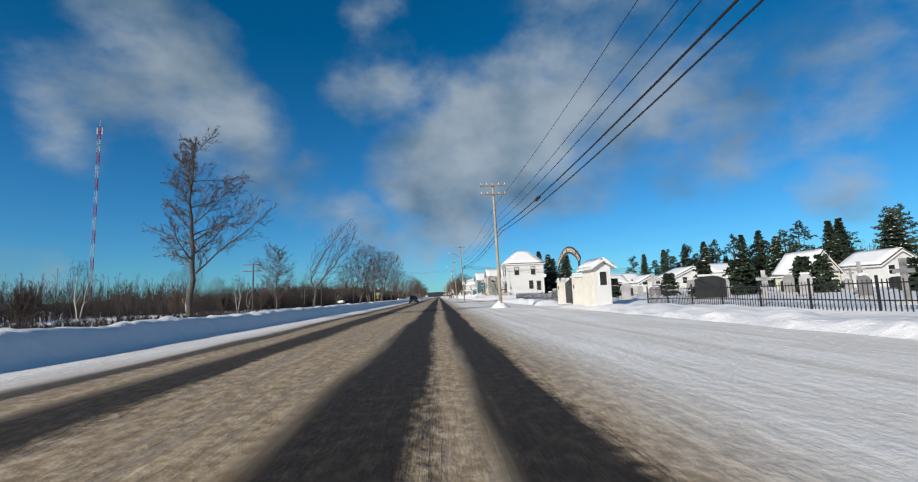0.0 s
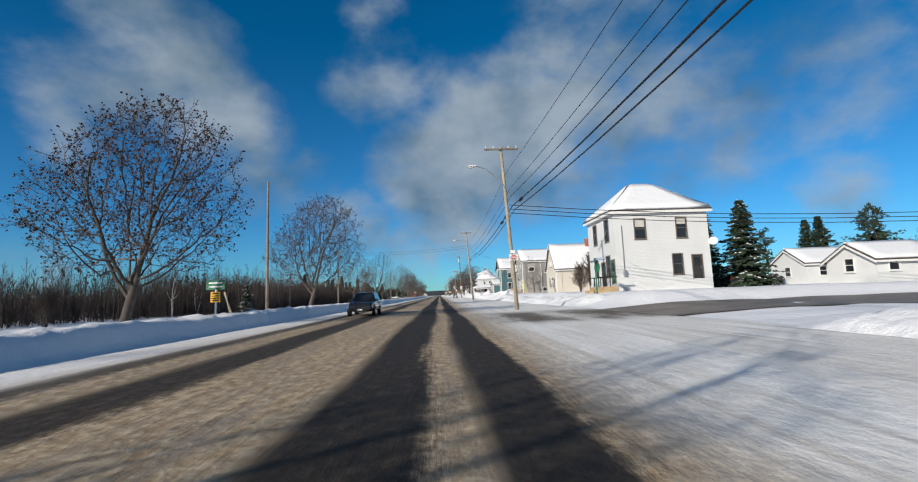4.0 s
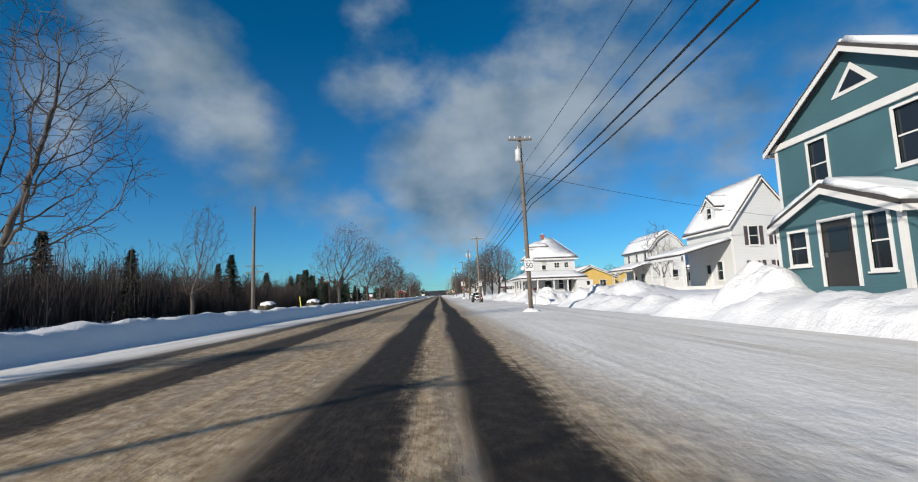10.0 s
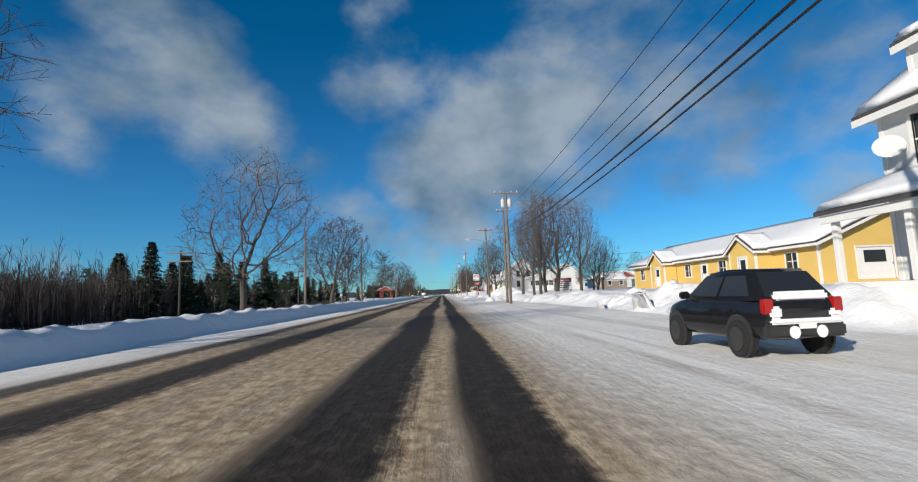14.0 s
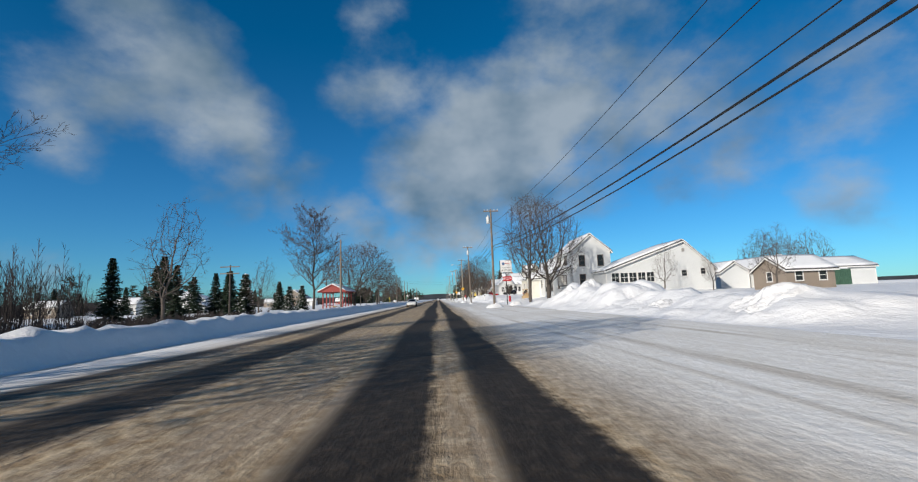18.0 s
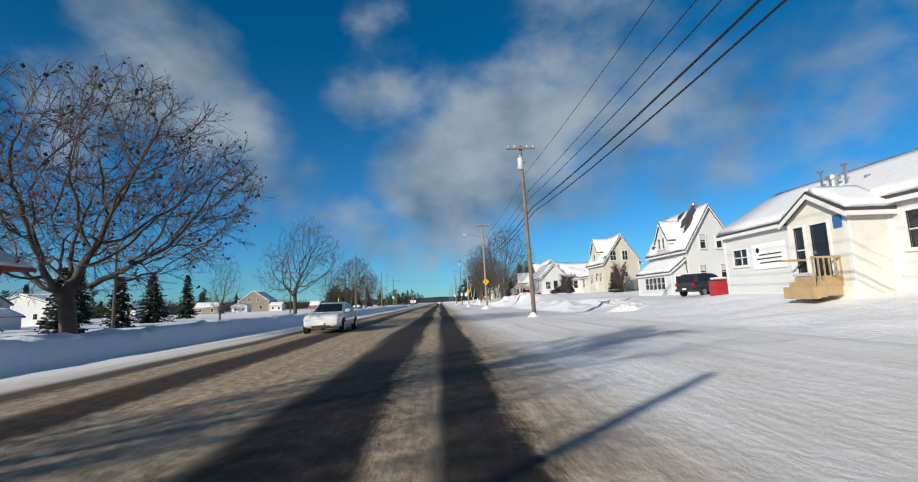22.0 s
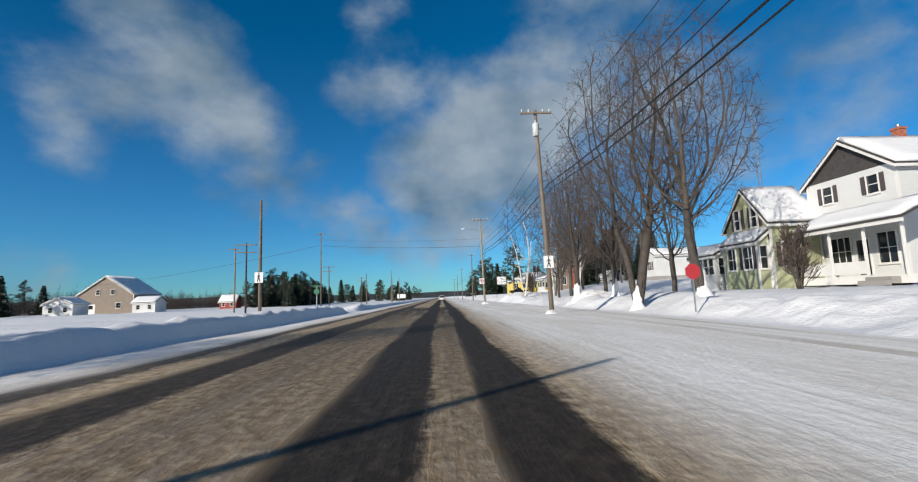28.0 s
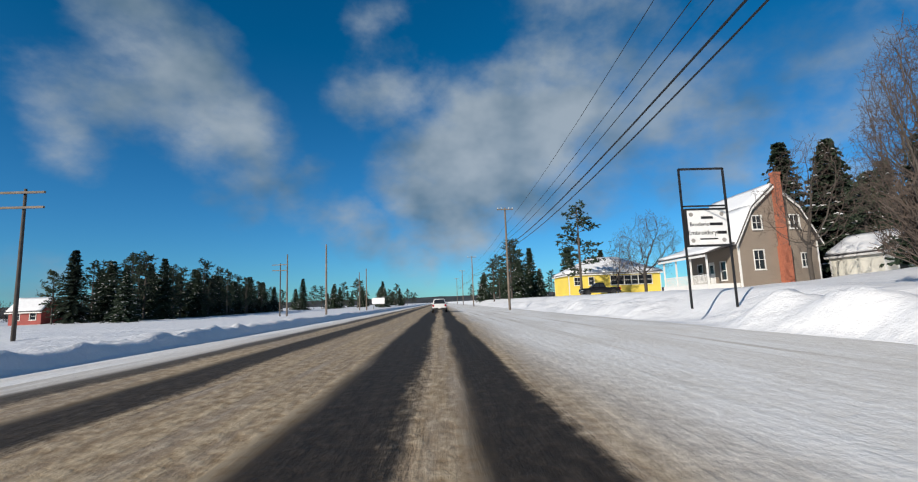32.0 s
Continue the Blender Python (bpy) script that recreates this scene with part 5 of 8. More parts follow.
def door(house, face, at, u, z, w, h, mat, frame_mat=None):
    u0, u1 = u - w / 2, u + w / 2
    ring = [(u0 - .1, u0, z, z + h + .1), (u1, u1 + .1, z, z + h + .1), (u0, u1, z + h, z + h + .1)]
    part("door_frame", boxes([on_face(face, at, a, b, c, d, -.05, .06) for a, b, c, d in ring]), frame_mat or TRIM, house)
    d = part("door", boxes([on_face(face, at, u0, u1, z, z + h, .03, .08)]), mat, house)
    part("door_light", boxes([on_face(face, at, u0 + w * .2, u1 - w * .2, z + h * .52, z + h * .9, .015, .029)]), PANE, d)
    part("handle", boxes([on_face(face, at, u1 - .12, u1 - .08, z + .95, z + 1.1, -.03, .029)]), STEEL, d)
    return (u0, u1, z, z + h)


def roof_part(house, poly, up, snow=0.24, cover=None):
    r = part("roof", slab(poly, (0, 0, 0.14)), cover or SHINGLE, house)
    if snow:
        mid = sum((Vector(p) for p in poly), Vector()) / len(poly)
        q = [Vector(p) + (mid - Vector(p)).normalized() * 0.07 + Vector((0, 0, 0.144)) for p in poly]
        bm = slab(q, (0, 0, snow), 0.16)
        bmesh.ops.subdivide_edges(bm, edges=[e for e in bm.edges if e.calc_length() > 1.2], cuts=5, use_grid_fill=True)
        for v in bm.verts:
            v.co.z += 0.035 * noise.noise(v.co * 0.8) + 0.02 * noise.noise(v.co * 3.0)
        part("roof_snow", bm, ROOFSNOW, r, "thick clean snow on the roof", True)
    return r


def house(label, x0, x1, y0, y1, ze, zr, wall, ridge="x", zb=0.6, peak=None, windows=(), doors=(), trim=None, snow=0.24, over=0.35, name="house", corners=True, category="house", cover=None, hip=None, gable_mat=None, win_mat=None):
    """Box of walls with window openings and a pitched roof. ridge: along x, along y, hip, or a gambrel across (gx, gy)."""
    t = thing(name, ((x0 + x1) / 2, (y0 + y1) / 2, zb), label, category)
    holes = {"S": [], "W": []}
    for spec in windows:
        face, rest = spec[0], spec[1:]
        kw = rest[4] if len(rest) > 4 else {}
        holes[face].append(window(t, face, y0 if face == "S" else x0, *rest[:4], frame_mat=win_mat or trim, proud=.095 if rest[1] + rest[3] > ze else 0.0, **kw))
    for face, u, z, w, h, m in doors:
        holes[face].append(door(t, face, y0 if face == "S" else x0, u, z, w, h, m, win_mat or trim))
    th = 0.16
    part("wall", wall_mesh("S", y0, x0, x1, zb, ze, holes["S"], th), wall, t)
    part("wall", wall_mesh("W", x0, y0 + th, y1 - th, zb, ze, holes["W"], th), wall, t)
    part("wall", boxes([(x0, y1 - th, zb, x1, y1, ze)]), wall, t)
    part("wall", boxes([(x1 - th, y0 + th, zb, x1, y1 - th, ze)]), wall, t)
    if corners:
        for cx, cy in ((x0, y0), (x1, y0), (x0, y1)):
            part("corner_board", boxes([(cx - .025, cy - .025, zb, cx + .12, cy + .12, ze)] if cx == x0 else [(cx - .12, cy - .025, zb, cx + .025, cy + .12, ze)]), trim or TRIM, t)
    o = over
    gm = gable_mat or wall
    if ridge in ("x", "y"):
        mid = peak if peak is not None else ((y0 + y1) / 2 if ridge == "x" else (x0 + x1) / 2)
        a, b = (y0, y1) if ridge == "x" else (x0, x1)
        lo_a, lo_b = ze - o * (zr - ze) / (mid - a), ze - o * (zr - ze) / (b - mid)
        p = (lambda u, v, z: (v, u, z)) if ridge == "x" else (lambda u, v, z: (u, v, z))
        e0, e1 = (x0, x1) if ridge == "x" else (y0, y1)
        roof_part(t, [p(a - o, e0 - o, lo_a), p(mid, e0 - o, zr), p(mid, e1 + o, zr), p(a - o, e1 + o, lo_a)], None, snow, cover)
        roof_part(t, [p(b + o, e0 - o, lo_b), p(mid, e0 - o, zr), p(mid, e1 + o, zr), p(b + o, e1 + o, lo_b)], None, snow, cover)
        for e, d in ((e0, th), (e1 - th, th)):
            bm = bmesh.new()
            tri = [bm.verts.new(p(u, e, z)) for u, z in ((a, ze), (b, ze), (mid, zr))] + [bm.verts.new(p(u, e + d, z)) for u, z in ((a, ze), (b, ze), (mid, zr))]
            for f in ((0, 1, 2), (5, 4, 3), (0, 3, 4, 1), (1, 4, 5, 2), (2, 5, 3, 0)):
                bm.faces.new([tri[i] for i in f])
            bmesh.ops.recalc_face_normals(bm, faces=bm.faces[:])
            part("gable", bm, gm, t)
        for u, lo in ((a - o, lo_a), (b + o, lo_b)):
            f0, f1 = Vector(p(u, e0 - o - .03, lo)), Vector(p(mid, e0 - o - .03, zr))
            part("verge_board", slab([f0, f1, f1 + Vector((0, 0, -.2)), f0 + Vector((0, 0, -.2))], p(0, .035, 0)), trim or TRIM, t)
            part("fascia", boxes([(min(p(u - .02, e0 - o, 0)[0], p(u + .02, e1 + o, 0)[0]), min(p(u - .02, e0 - o, 0)[1], p(u + .02, e1 + o, 0)[1]), lo - .16, max(p(u - .02, e0 - o, 0)[0], p(u + .02, e1 + o, 0)[0]), max(p(u - .02, e0 - o, 0)[1], p(u + .02, e1 + o, 0)[1]), lo + .02)]), trim or TRIM, t)
    elif ridge == "hip":
        hx0, hx1, hy = hip
        lo = ze - .05
        A, B, C, D = (x0 - o, y0 - o, lo), (x1 + o, y0 - o, lo), (x1 + o, y1 + o, lo), (x0 - o, y1 + o, lo)
        R0, R1 = (hx0, hy, zr), (hx1, hy, zr)
        for poly in ([A, B, R1, R0], [B, C, R1], [C, D, R0, R1], [D, A, R0]):
            roof_part(t, poly, None, snow, cover)
        part("fascia", boxes([(x0 - o, y0 - o - .02, lo - .2, x1 + o, y0 - o + .02, lo + .03), (x0 - o - .02, y0 - o, lo - .2, x0 - o + .02, y1 + o, lo + .03)]), trim or TRIM, t)
        part("soffit", boxes([(x0 - o + .02, y0 - o + .02, lo - .04, x1 + o - .02, y1 + o - .02, lo - .012)]), trim or TRIM, t)
    else:
        a, b = x0, x1
        mid, k1, zk = (a + b) / 2, (b - a) * 0.20, ze + (zr - ze) * 0.62
        prof = [(a - o, ze - .25), (a + k1, zk), (mid, zr), (b - k1, zk), (b + o, ze - .25)]
        for (ua, za), (ub, zb2) in zip(prof, prof[1:]):
            roof_part(t, [(ua, y0 - o, za), (ub, y0 - o, zb2), (ub, y1 + o, zb2), (ua, y1 + o, za)], None, snow, cover)
            part("verge_board", slab([(ua, y0 - o - .03, za), (ub, y0 - o - .03, zb2), (ub, y0 - o - .03, zb2 - .22), (ua, y0 - o - .03, za - .22)], (0, .035, 0)), trim or TRIM, t)
        for e in (y0, y1 - th):
            part("gable", slab([(u, e, z) for u, z in [(a, ze), (b, ze), (b - k1, zk), (mid, zr), (a + k1, zk)]], (0, th, 0)), gm, t)
    return t


def chimney(h, x, y, z0, z1, w=.55):
    c = part("chimney", boxes([(x - w / 2, y - w / 2, z0, x + w / 2, y + w / 2, z1), (x - w / 2 - .05, y - w / 2 - .05, z1 - .16, x + w / 2 + .05, y + w / 2 + .05, z1)]), BRICK, h, "red brick chimney")
    part("flue", moved(lathe([(.12, 0), (.12, .25)], 10), pose(x, y, z1)), STEEL, c)


def dish(h, x, y, z):
    d = part("satellite_dish", moved(lathe([(.02, 0), (.22, .03), (.38, .10), (.40, .12)], 16), pose(x, y, z, 70, 0, -40)), CAN, h, "grey satellite dish")
    part("bracket", boxes([(x - .02, y - .02, z - .35, x + .02, y + .02, z)]), STEEL, d)


def porch(h, x0, x1, y0, y1, zf, zo, zi, posts, side="W", snow=.22, post_mat=None, rail=False):
    """Lean-to porch: floor, posts, roof sloping from zi at the house to zo outside."""
    part("porch_floor", boxes([(x0, y0, zf - .5, x1, y1, zf)]), post_mat or TRIM, h)
    poly = [(x0 - .3, y0 - .3, zo), (x1, y0 - .3, zi), (x1, y1 + .3, zi), (x0 - .3, y1 + .3, zo)] if side == "W" else [(x0 - .3, y0 - .3, zo), (x1 + .3, y0 - .3, zo), (x1 + .3, y1, zi), (x0 - .3, y1, zi)]
    roof_part(h, poly, None, snow)
    part("porch_beam", boxes([(x0 - .28, y0 - .28, zo - .22, x0 - .2, y1 + .28, zo - .02)] if side == "W" else [(x0 - .28, y0 - .28, zo - .22, x1 + .28, y0 - .2, zo - .02)]), post_mat or TRIM, h)
    for px, py in posts:
        part("porch_post", boxes([(px - .07, py - .07, zf, px + .07, py + .07, zo)], .01), post_mat or TRIM, h)
    if rail:
        ends = sorted(posts, key=lambda q: q[1] if side == "W" else q[0])
        for a, b in zip(ends, ends[1:]):
            n = max(2, int((Vector(a) - Vector(b)).length / .16))
            spec = [(min(a[0], b[0]) - .03, min(a[1], b[1]) - .03, zf + .82, max(a[0], b[0]) + .03, max(a[1], b[1]) + .03, zf + .9)]
            spec += [(a[0] + (b[0] - a[0]) * k / n - .02, a[1] + (b[1] - a[1]) * k / n - .02, zf, a[0] + (b[0] - a[0]) * k / n + .02, a[1] + (b[1] - a[1]) * k / n + .02, zf + .82) for k in range(1, n)]
            railing(h, spec, post_mat or TRIM)


# white two-storey house on the corner
wa = house("white two-storey corner house with a snowy hip roof", 15.9, 24.7, 107.3, 114.4, 8.2, 11.3, WHITE, "hip", hip=(19.2, 21.2, 110.85), trim=TRIM, win_mat=BROWNFRAME, corners=False,
           windows=[("S", 18.35, 5.7, .95, 1.75, dict(blind=.4)), ("S", 22.2, 5.7, .9, 1.75, dict(blind=.3)), ("S", 21.6, 2.4, .85, 1.75, {}), ("W", 112.2, 5.7, .9, 1.9, {}), ("W", 109.0, 5.7, 1.0, 1.95, {}), ("W", 112.3, 2.5, .8, 1.6, {}), ("W", 109.1, 2.4, .95, 1.85, {})],
           doors=[("W", 110.4, 1.5, .9, 2.2, DARK), ("W", 107.95, 1.7, .75, 2.1, SIGNGREEN), ("S", 23.4, 1.9, .85, 2.1, DARK)])
dish(wa, 24.9, 107.0, 5.2)
for y in (107.9, 110.4):
    part("steps", boxes([(14.6, y - .7, .6, 15.88, y + .7, 1.45), (14.1, y - .6, .6, 14.6, y + .6, 1.15)]), DECKWOOD, wa)
    railing(wa, [(14.6, y - .7, 2.3, 15.88, y - .64, 2.38), (14.6, y - .7, 1.45, 14.68, y - .62, 2.3), (14.6, y + .64, 2.3, 15.88, y + .7, 2.38), (14.6, y + .62, 1.45, 14.68, y + .7, 2.3), (15.2, y - .69, 1.45, 15.26, y - .63, 2.3)], IRON)
part("meter_mast", boxes([(16.6, 107.22, 2.6, 16.66, 107.29, 6.9), (16.5, 107.1, 2.3, 16.78, 107.28, 2.8)]), STEEL, wa)

# beige gabled house
be = house("pale beige gabled house with a deep snow roof", 20.8, 30.8, 148.0, 155.0, 5.35, 9.65, BEIGE, "x", windows=[("W", 151.7, 1.9, 1.9, 1.75, dict(bars=3, blind=.5, shutters=SHUTTER)), ("S", 28.8, 2.2, 1.0, 1.5, {})], doors=[("W", 149.35, 1.1, .9, 2.4, DARK)])
for k in range(4):
    window(be, "W", 20.8, 150.2 + .86 * k, 5.8, .62, .85, frame_mat=TRIM, shutters=None, blind=.6, proud=.095)
part("porch_lamp", boxes([(20.6, 150.2, 3.3, 20.79, 150.35, 3.6)], .02), IRON, be)
part("downpipe", boxes([(21.7, 147.9, 1.0, 21.8, 147.99, 5.1)]), BEIGE, be)
chimney(be, 27.6, 151.0, 9.3, 10.7)
house("beige rear wing with a dark gable", 31.2, 36.0, 148.0, 154.0, 4.8, 8.0, BEIGE, "y", windows=[("S", 33.4, 2.2, 1.1, 1.5, dict(shutters=SHUTTER))], gable_mat=SHUTTER, corners=False, name="house_wing")

# grey two-storey house
gr = house("grey two-storey house with white window frames", 17.0, 24.4, 160.2, 167.6, 7.65, 9.95, GREY, "x",
           windows=[("S", 18.9, 5.5, 1.1, 1.35, dict(blind=.45)), ("S", 22.9, 5.5, 1.1, 1.35, dict(blind=.4)), ("S", 22.8, 2.2, 1.0, 1.0, dict(bars=2)), ("W", 162.3, 5.3, 1.0, 1.6, dict(blind=.5)), ("W", 165.6, 5.3, 1.0, 1.6, dict(blind=.5)),
                    ("W", 161.7, 2.0, 1.7, 1.6, dict(bars=4)), ("W", 165.6, 2.0, 1.4, 1.6, dict(bars=3))], doors=[("W", 163.6, 1.3, .95, 2.15, TRIM)])
part("round_vent", moved(lathe([(.28, 0), (.28, .05)], 20), pose(16.98, 163.9, 8.6, 0, -90, 0)), TRIM, gr)
dish(gr, 16.8, 167.2, 6.0)
part("porch_lamp", boxes([(16.8, 164.3, 3.75, 16.98, 164.45, 4.05)], .02), IRON, gr)
part("deck", boxes([(15.2, 162.2, .8, 16.98, 165.0, 1.28)]), DECKWOOD, gr)
railing(gr, [(15.2, 162.2, 2.1, 15.28, 165.0, 2.2)] + [(15.2, 162.2 + .2 * k, 1.28, 15.25, 162.26 + .2 * k, 2.1) for k in range(14)] + [(15.28, 162.2, 2.1, 16.98, 162.28, 2.2)] + [(15.3 + .2 * k, 162.2, 1.28, 15.35 + .2 * k, 162.26, 2.1) for k in range(8)], DECKWOOD)
part("electric_meter", boxes([(17.5, 160.0, 2.4, 17.85, 160.19, 3.0), (17.66, 160.1, 3.0, 17.72, 160.19, 7.0)]), STEEL, gr)
part("downpipe", boxes([(20.8, 160.06, 1.0, 20.9, 160.19, 6.9)]), TRIM, gr)
hp = part("heat_pump", boxes([(20.95, 159.55, 1.2, 21.75, 159.95, 2.2)], .03), CAN, gr, "pale grey heat pump at the foot of the wall")
part("fan_grille", moved(lathe([(.36, 0), (.36, .02), (.1, .035)], 18), pose(21.3, 159.545, 1.7, 90, 0, 0)), DARK, hp)

# teal two-storey house with an entrance porch
bl = house("teal two-storey house with white trim and icicles", 14.4, 21.5, 174.0, 181.6, 6.95, 9.35, BLUE, "x",
           windows=[("S", 16.45, 4.75, .72, 1.8, dict(blind=.4)), ("S", 20.05, 4.75, .72, 1.8, dict(blind=.35)), ("S", 16.4, 1.65, .78, 1.9, {}), ("S", 19.45, 2.1, .85, 1.55, {}), ("W", 176.2, 4.8, .8, 1.75, {}), ("W", 179.6, 4.8, .8, 1.75, {})])
part("gable_light_frame", slab([(14.36, 176.9, 7.75), (14.36, 178.7, 7.75), (14.36, 177.8, 8.75)], (.03, 0, 0)), TRIM, bl)
part("gable_light", slab([(14.34, 177.25, 7.88), (14.34, 178.35, 7.88), (14.34, 177.8, 8.5)], (.015, 0, 0)), PANE, bl)
part("pediment_board", boxes([(14.3, 173.7, 6.75, 14.39, 181.9, 7.0)]), TRIM, bl)
pb = house("small teal entrance porch with a snow-capped gable", 12.7, 14.37, 175.2, 179.8, 3.35, 4.3, BLUE, "x", windows=[("W", 178.9, 1.9, .75, 1.1, {}), ("W", 175.9, 1.6, .6, 1.6, {})], doors=[("W", 177.3, 1.1, 1.2, 2.1, DARK)], name="entrance_porch", category="porch", over=.25)
part("service_mast", boxes([(15.1, 173.88, 1.8, 15.16, 173.98, 6.0), (15.0, 173.8, 1.6, 15.3, 173.98, 2.2)]), BLUE, bl)
rnd = random.Random(4)
for k in range(46):
    u = 14.5 + 7.2 * rnd.random()
    part("icicle", moved(lathe([(.035, 0), (.02, -.35), (.004, -.5 - .9 * rnd.random() ** 2)], 5), pose(u, 173.62, 6.70)), LENS, bl)
house("low teal rear wing of the house", 21.7, 25.5, 177.5, 181.6, 4.2, 4.9, BLUE, "x", windows=[("S", 23.4, 1.8, .9, 1.7, {})], name="house_wing")

# white houses further on
h3 = house("white farmhouse with black shutters and a snowy porch", 25.4, 31.4, 202.0, 209.0, 6.7, 10.6, WHITE, "y",
           windows=[("S", 27.4, 4.7, .8, 1.6, dict(shutters=SHUTTER)), ("S", 29.6, 4.7, .8, 1.6, dict(shutters=SHUTTER)), ("S", 27.4, 1.7, .8, 1.6, dict(shutters=SHUTTER)), ("S", 29.6, 1.7, .8, 1.6, dict(shutters=SHUTTER)), ("W", 204, 1.8, .8, 1.6, {})], doors=[("W", 205.8, 1.3, .9, 2.1, TRIM)])
porch(h3, 21.0, 25.38, 202.3, 208.6, 1.3, 3.9, 5.1, [(21.15, 202.5), (21.15, 204.5), (21.15, 206.5), (21.15, 208.4)], rail=True)
dm = house("white roof dormer with one window", 25.7, 27.4, 204.4, 206.4, 8.6, 9.5, WHITE, "x", zb=7.2, windows=[("W", 205.4, 7.5, .7, 1.0, {})], name="dormer", category="dormer", over=.2)
h5 = house("white gambrel-roofed house with a long snowy porch", 30.8, 35.8, 229.0, 238.5, 6.9, 9.3, WHITE, "gambrel", windows=[("S", 33.6, 5.6, 1.0, 1.4, dict(blind=.4)), ("S", 34.2, 2.3, .9, 1.5, {}), ("W", 230.8, 5.3, .8, 1.2, {}), ("W", 233.8, 5.3, .8, 1.2, {}), ("W", 236.8, 5.3, .8, 1.2, {}), ("W", 232, 1.8, 1.4, 1.6, dict(bars=3))], doors=[("W", 234.6, 1.3, .9, 2.1, TRIM)])
porch(h5, 28.2, 30.78, 229.3, 238.2, 1.3, 4.0, 4.9, [(28.35, 229.5), (28.35, 232.4), (28.35, 235.3), (28.35, 238.0)], rail=True, post_mat=CREAM)
w5 = house("low white side wing with a porch of turned posts", 36.2, 44.0, 231.5, 237.0, 4.4, 6.6, WHITE, "x", windows=[("S", 37.6, 2.0, .9, 1.4, {}), ("S", 41.8, 2.0, .9, 1.4, {})], doors=[("S", 39.6, 1.3, .9, 2.1, TRIM)], name="house_wing")
porch(w5, 36.2, 44.0, 229.6, 231.48, 1.3, 4.0, 4.5, [(36.4, 229.7), (38.9, 229.7), (41.4, 229.7), (43.8, 229.7)], side="S", rail=True, post_mat=CREAM)

# white house with the wrap-around porch
w2 = house("white hip-roofed house with a wrap-around porch", 14.3, 21.3, 235.0, 240.0, 6.4, 9.7, WHITE, "hip", hip=(17.3, 18.5, 237.5),
           windows=[("S", 16.45, 4.7, .62, 1.35, dict(blind=.5)), ("S", 18.5, 4.95, .75, .75, dict(bars=2)), ("S", 20.0, 4.95, .6, .75, dict(bars=2)), ("W", 236.2, 4.55, .9, 1.6, dict(blind=.4)), ("W", 238.7, 4.55, .8, 1.5, {}), ("S", 17.0, 1.6, 1.0, 1.3, {}), ("S", 19.0, 1.7, .7, 1.5, {}), ("W", 236.2, 1.7, .9, 1.5, {}), ("W", 238.4, 1.7, .9, 1.5, {})], doors=[("S", 20.25, 1.2, .8, 2.1, DARK)], over=.5)
chimney(w2, 17.2, 238.1, 9.0, 10.5)
dish(w2, 14.0, 239.6, 5.2)
for poly in ([(12.1, 232.2, 3.25), (22.4, 232.2, 3.25), (21.3, 234.99, 4.15), (14.3, 234.99, 4.15)], [(12.1, 240.5, 3.25), (12.1, 232.2, 3.25), (14.29, 235.0, 4.15), (14.29, 240.0, 4.15)]):
    roof_part(w2, poly, None, .22)
part("porch_floor", boxes([(12.35, 232.5, .5, 22.3, 234.98, 1.15), (12.35, 234.98, .5, 14.28, 240.3, 1.15)]), TRIM, w2)
part("porch_beam", boxes([(12.2, 232.3, 3.0, 22.35, 232.42, 3.24), (12.2, 232.42, 3.0, 12.32, 240.4, 3.24)]), TRIM, w2)
for px, py in [(12.45, 232.58), (14.8, 232.58), (17.3, 232.58), (19.4, 232.58), (12.45, 235.2), (12.45, 237.8), (12.45, 240.1)]:
    part("porch_post", boxes([(px - .09, py - .09, 1.15, px + .09, py + .09, 3.02)], .015), TRIM, w2)
part("porch_wall", boxes([(15.0, 232.55, 1.15, 17.2, 232.65, 1.75)]), WHITE, w2)
part("porch_wall", boxes([(12.4, 232.8, 1.15, 12.5, 235.0, 1.75)]), WHITE, w2)
house("enclosed white end of the porch", 20.8, 22.3, 232.5, 234.8, 3.1, 3.2, WHITE, "x", name="porch_room", category="porch", snow=0, corners=False, over=.02)
dw = house("white roof dormer with three narrow windows", 14.5, 17.3, 236.2, 239.0, 8.3, 9.2, WHITE, "hip", hip=(16.3, 16.9, 237.6), zb=6.6, windows=[("W", 236.9, 7.3, .4, .75, {}), ("W", 237.6, 7.3, .4, .75, {}), ("W", 238.3, 7.3, .4, .75, {})], name="dormer", category="dormer", over=.3)
for x, y in ((17.3, 237.5), (18.5, 237.5), (16.4, 237.6)):
    part("lightning_rod", moved(lathe([(.015, 0), (.015, .5), (.05, .55), (.01, .7)], 6), pose(x, y, 9.8 if x > 17 else 8.9)), STEEL, w2)

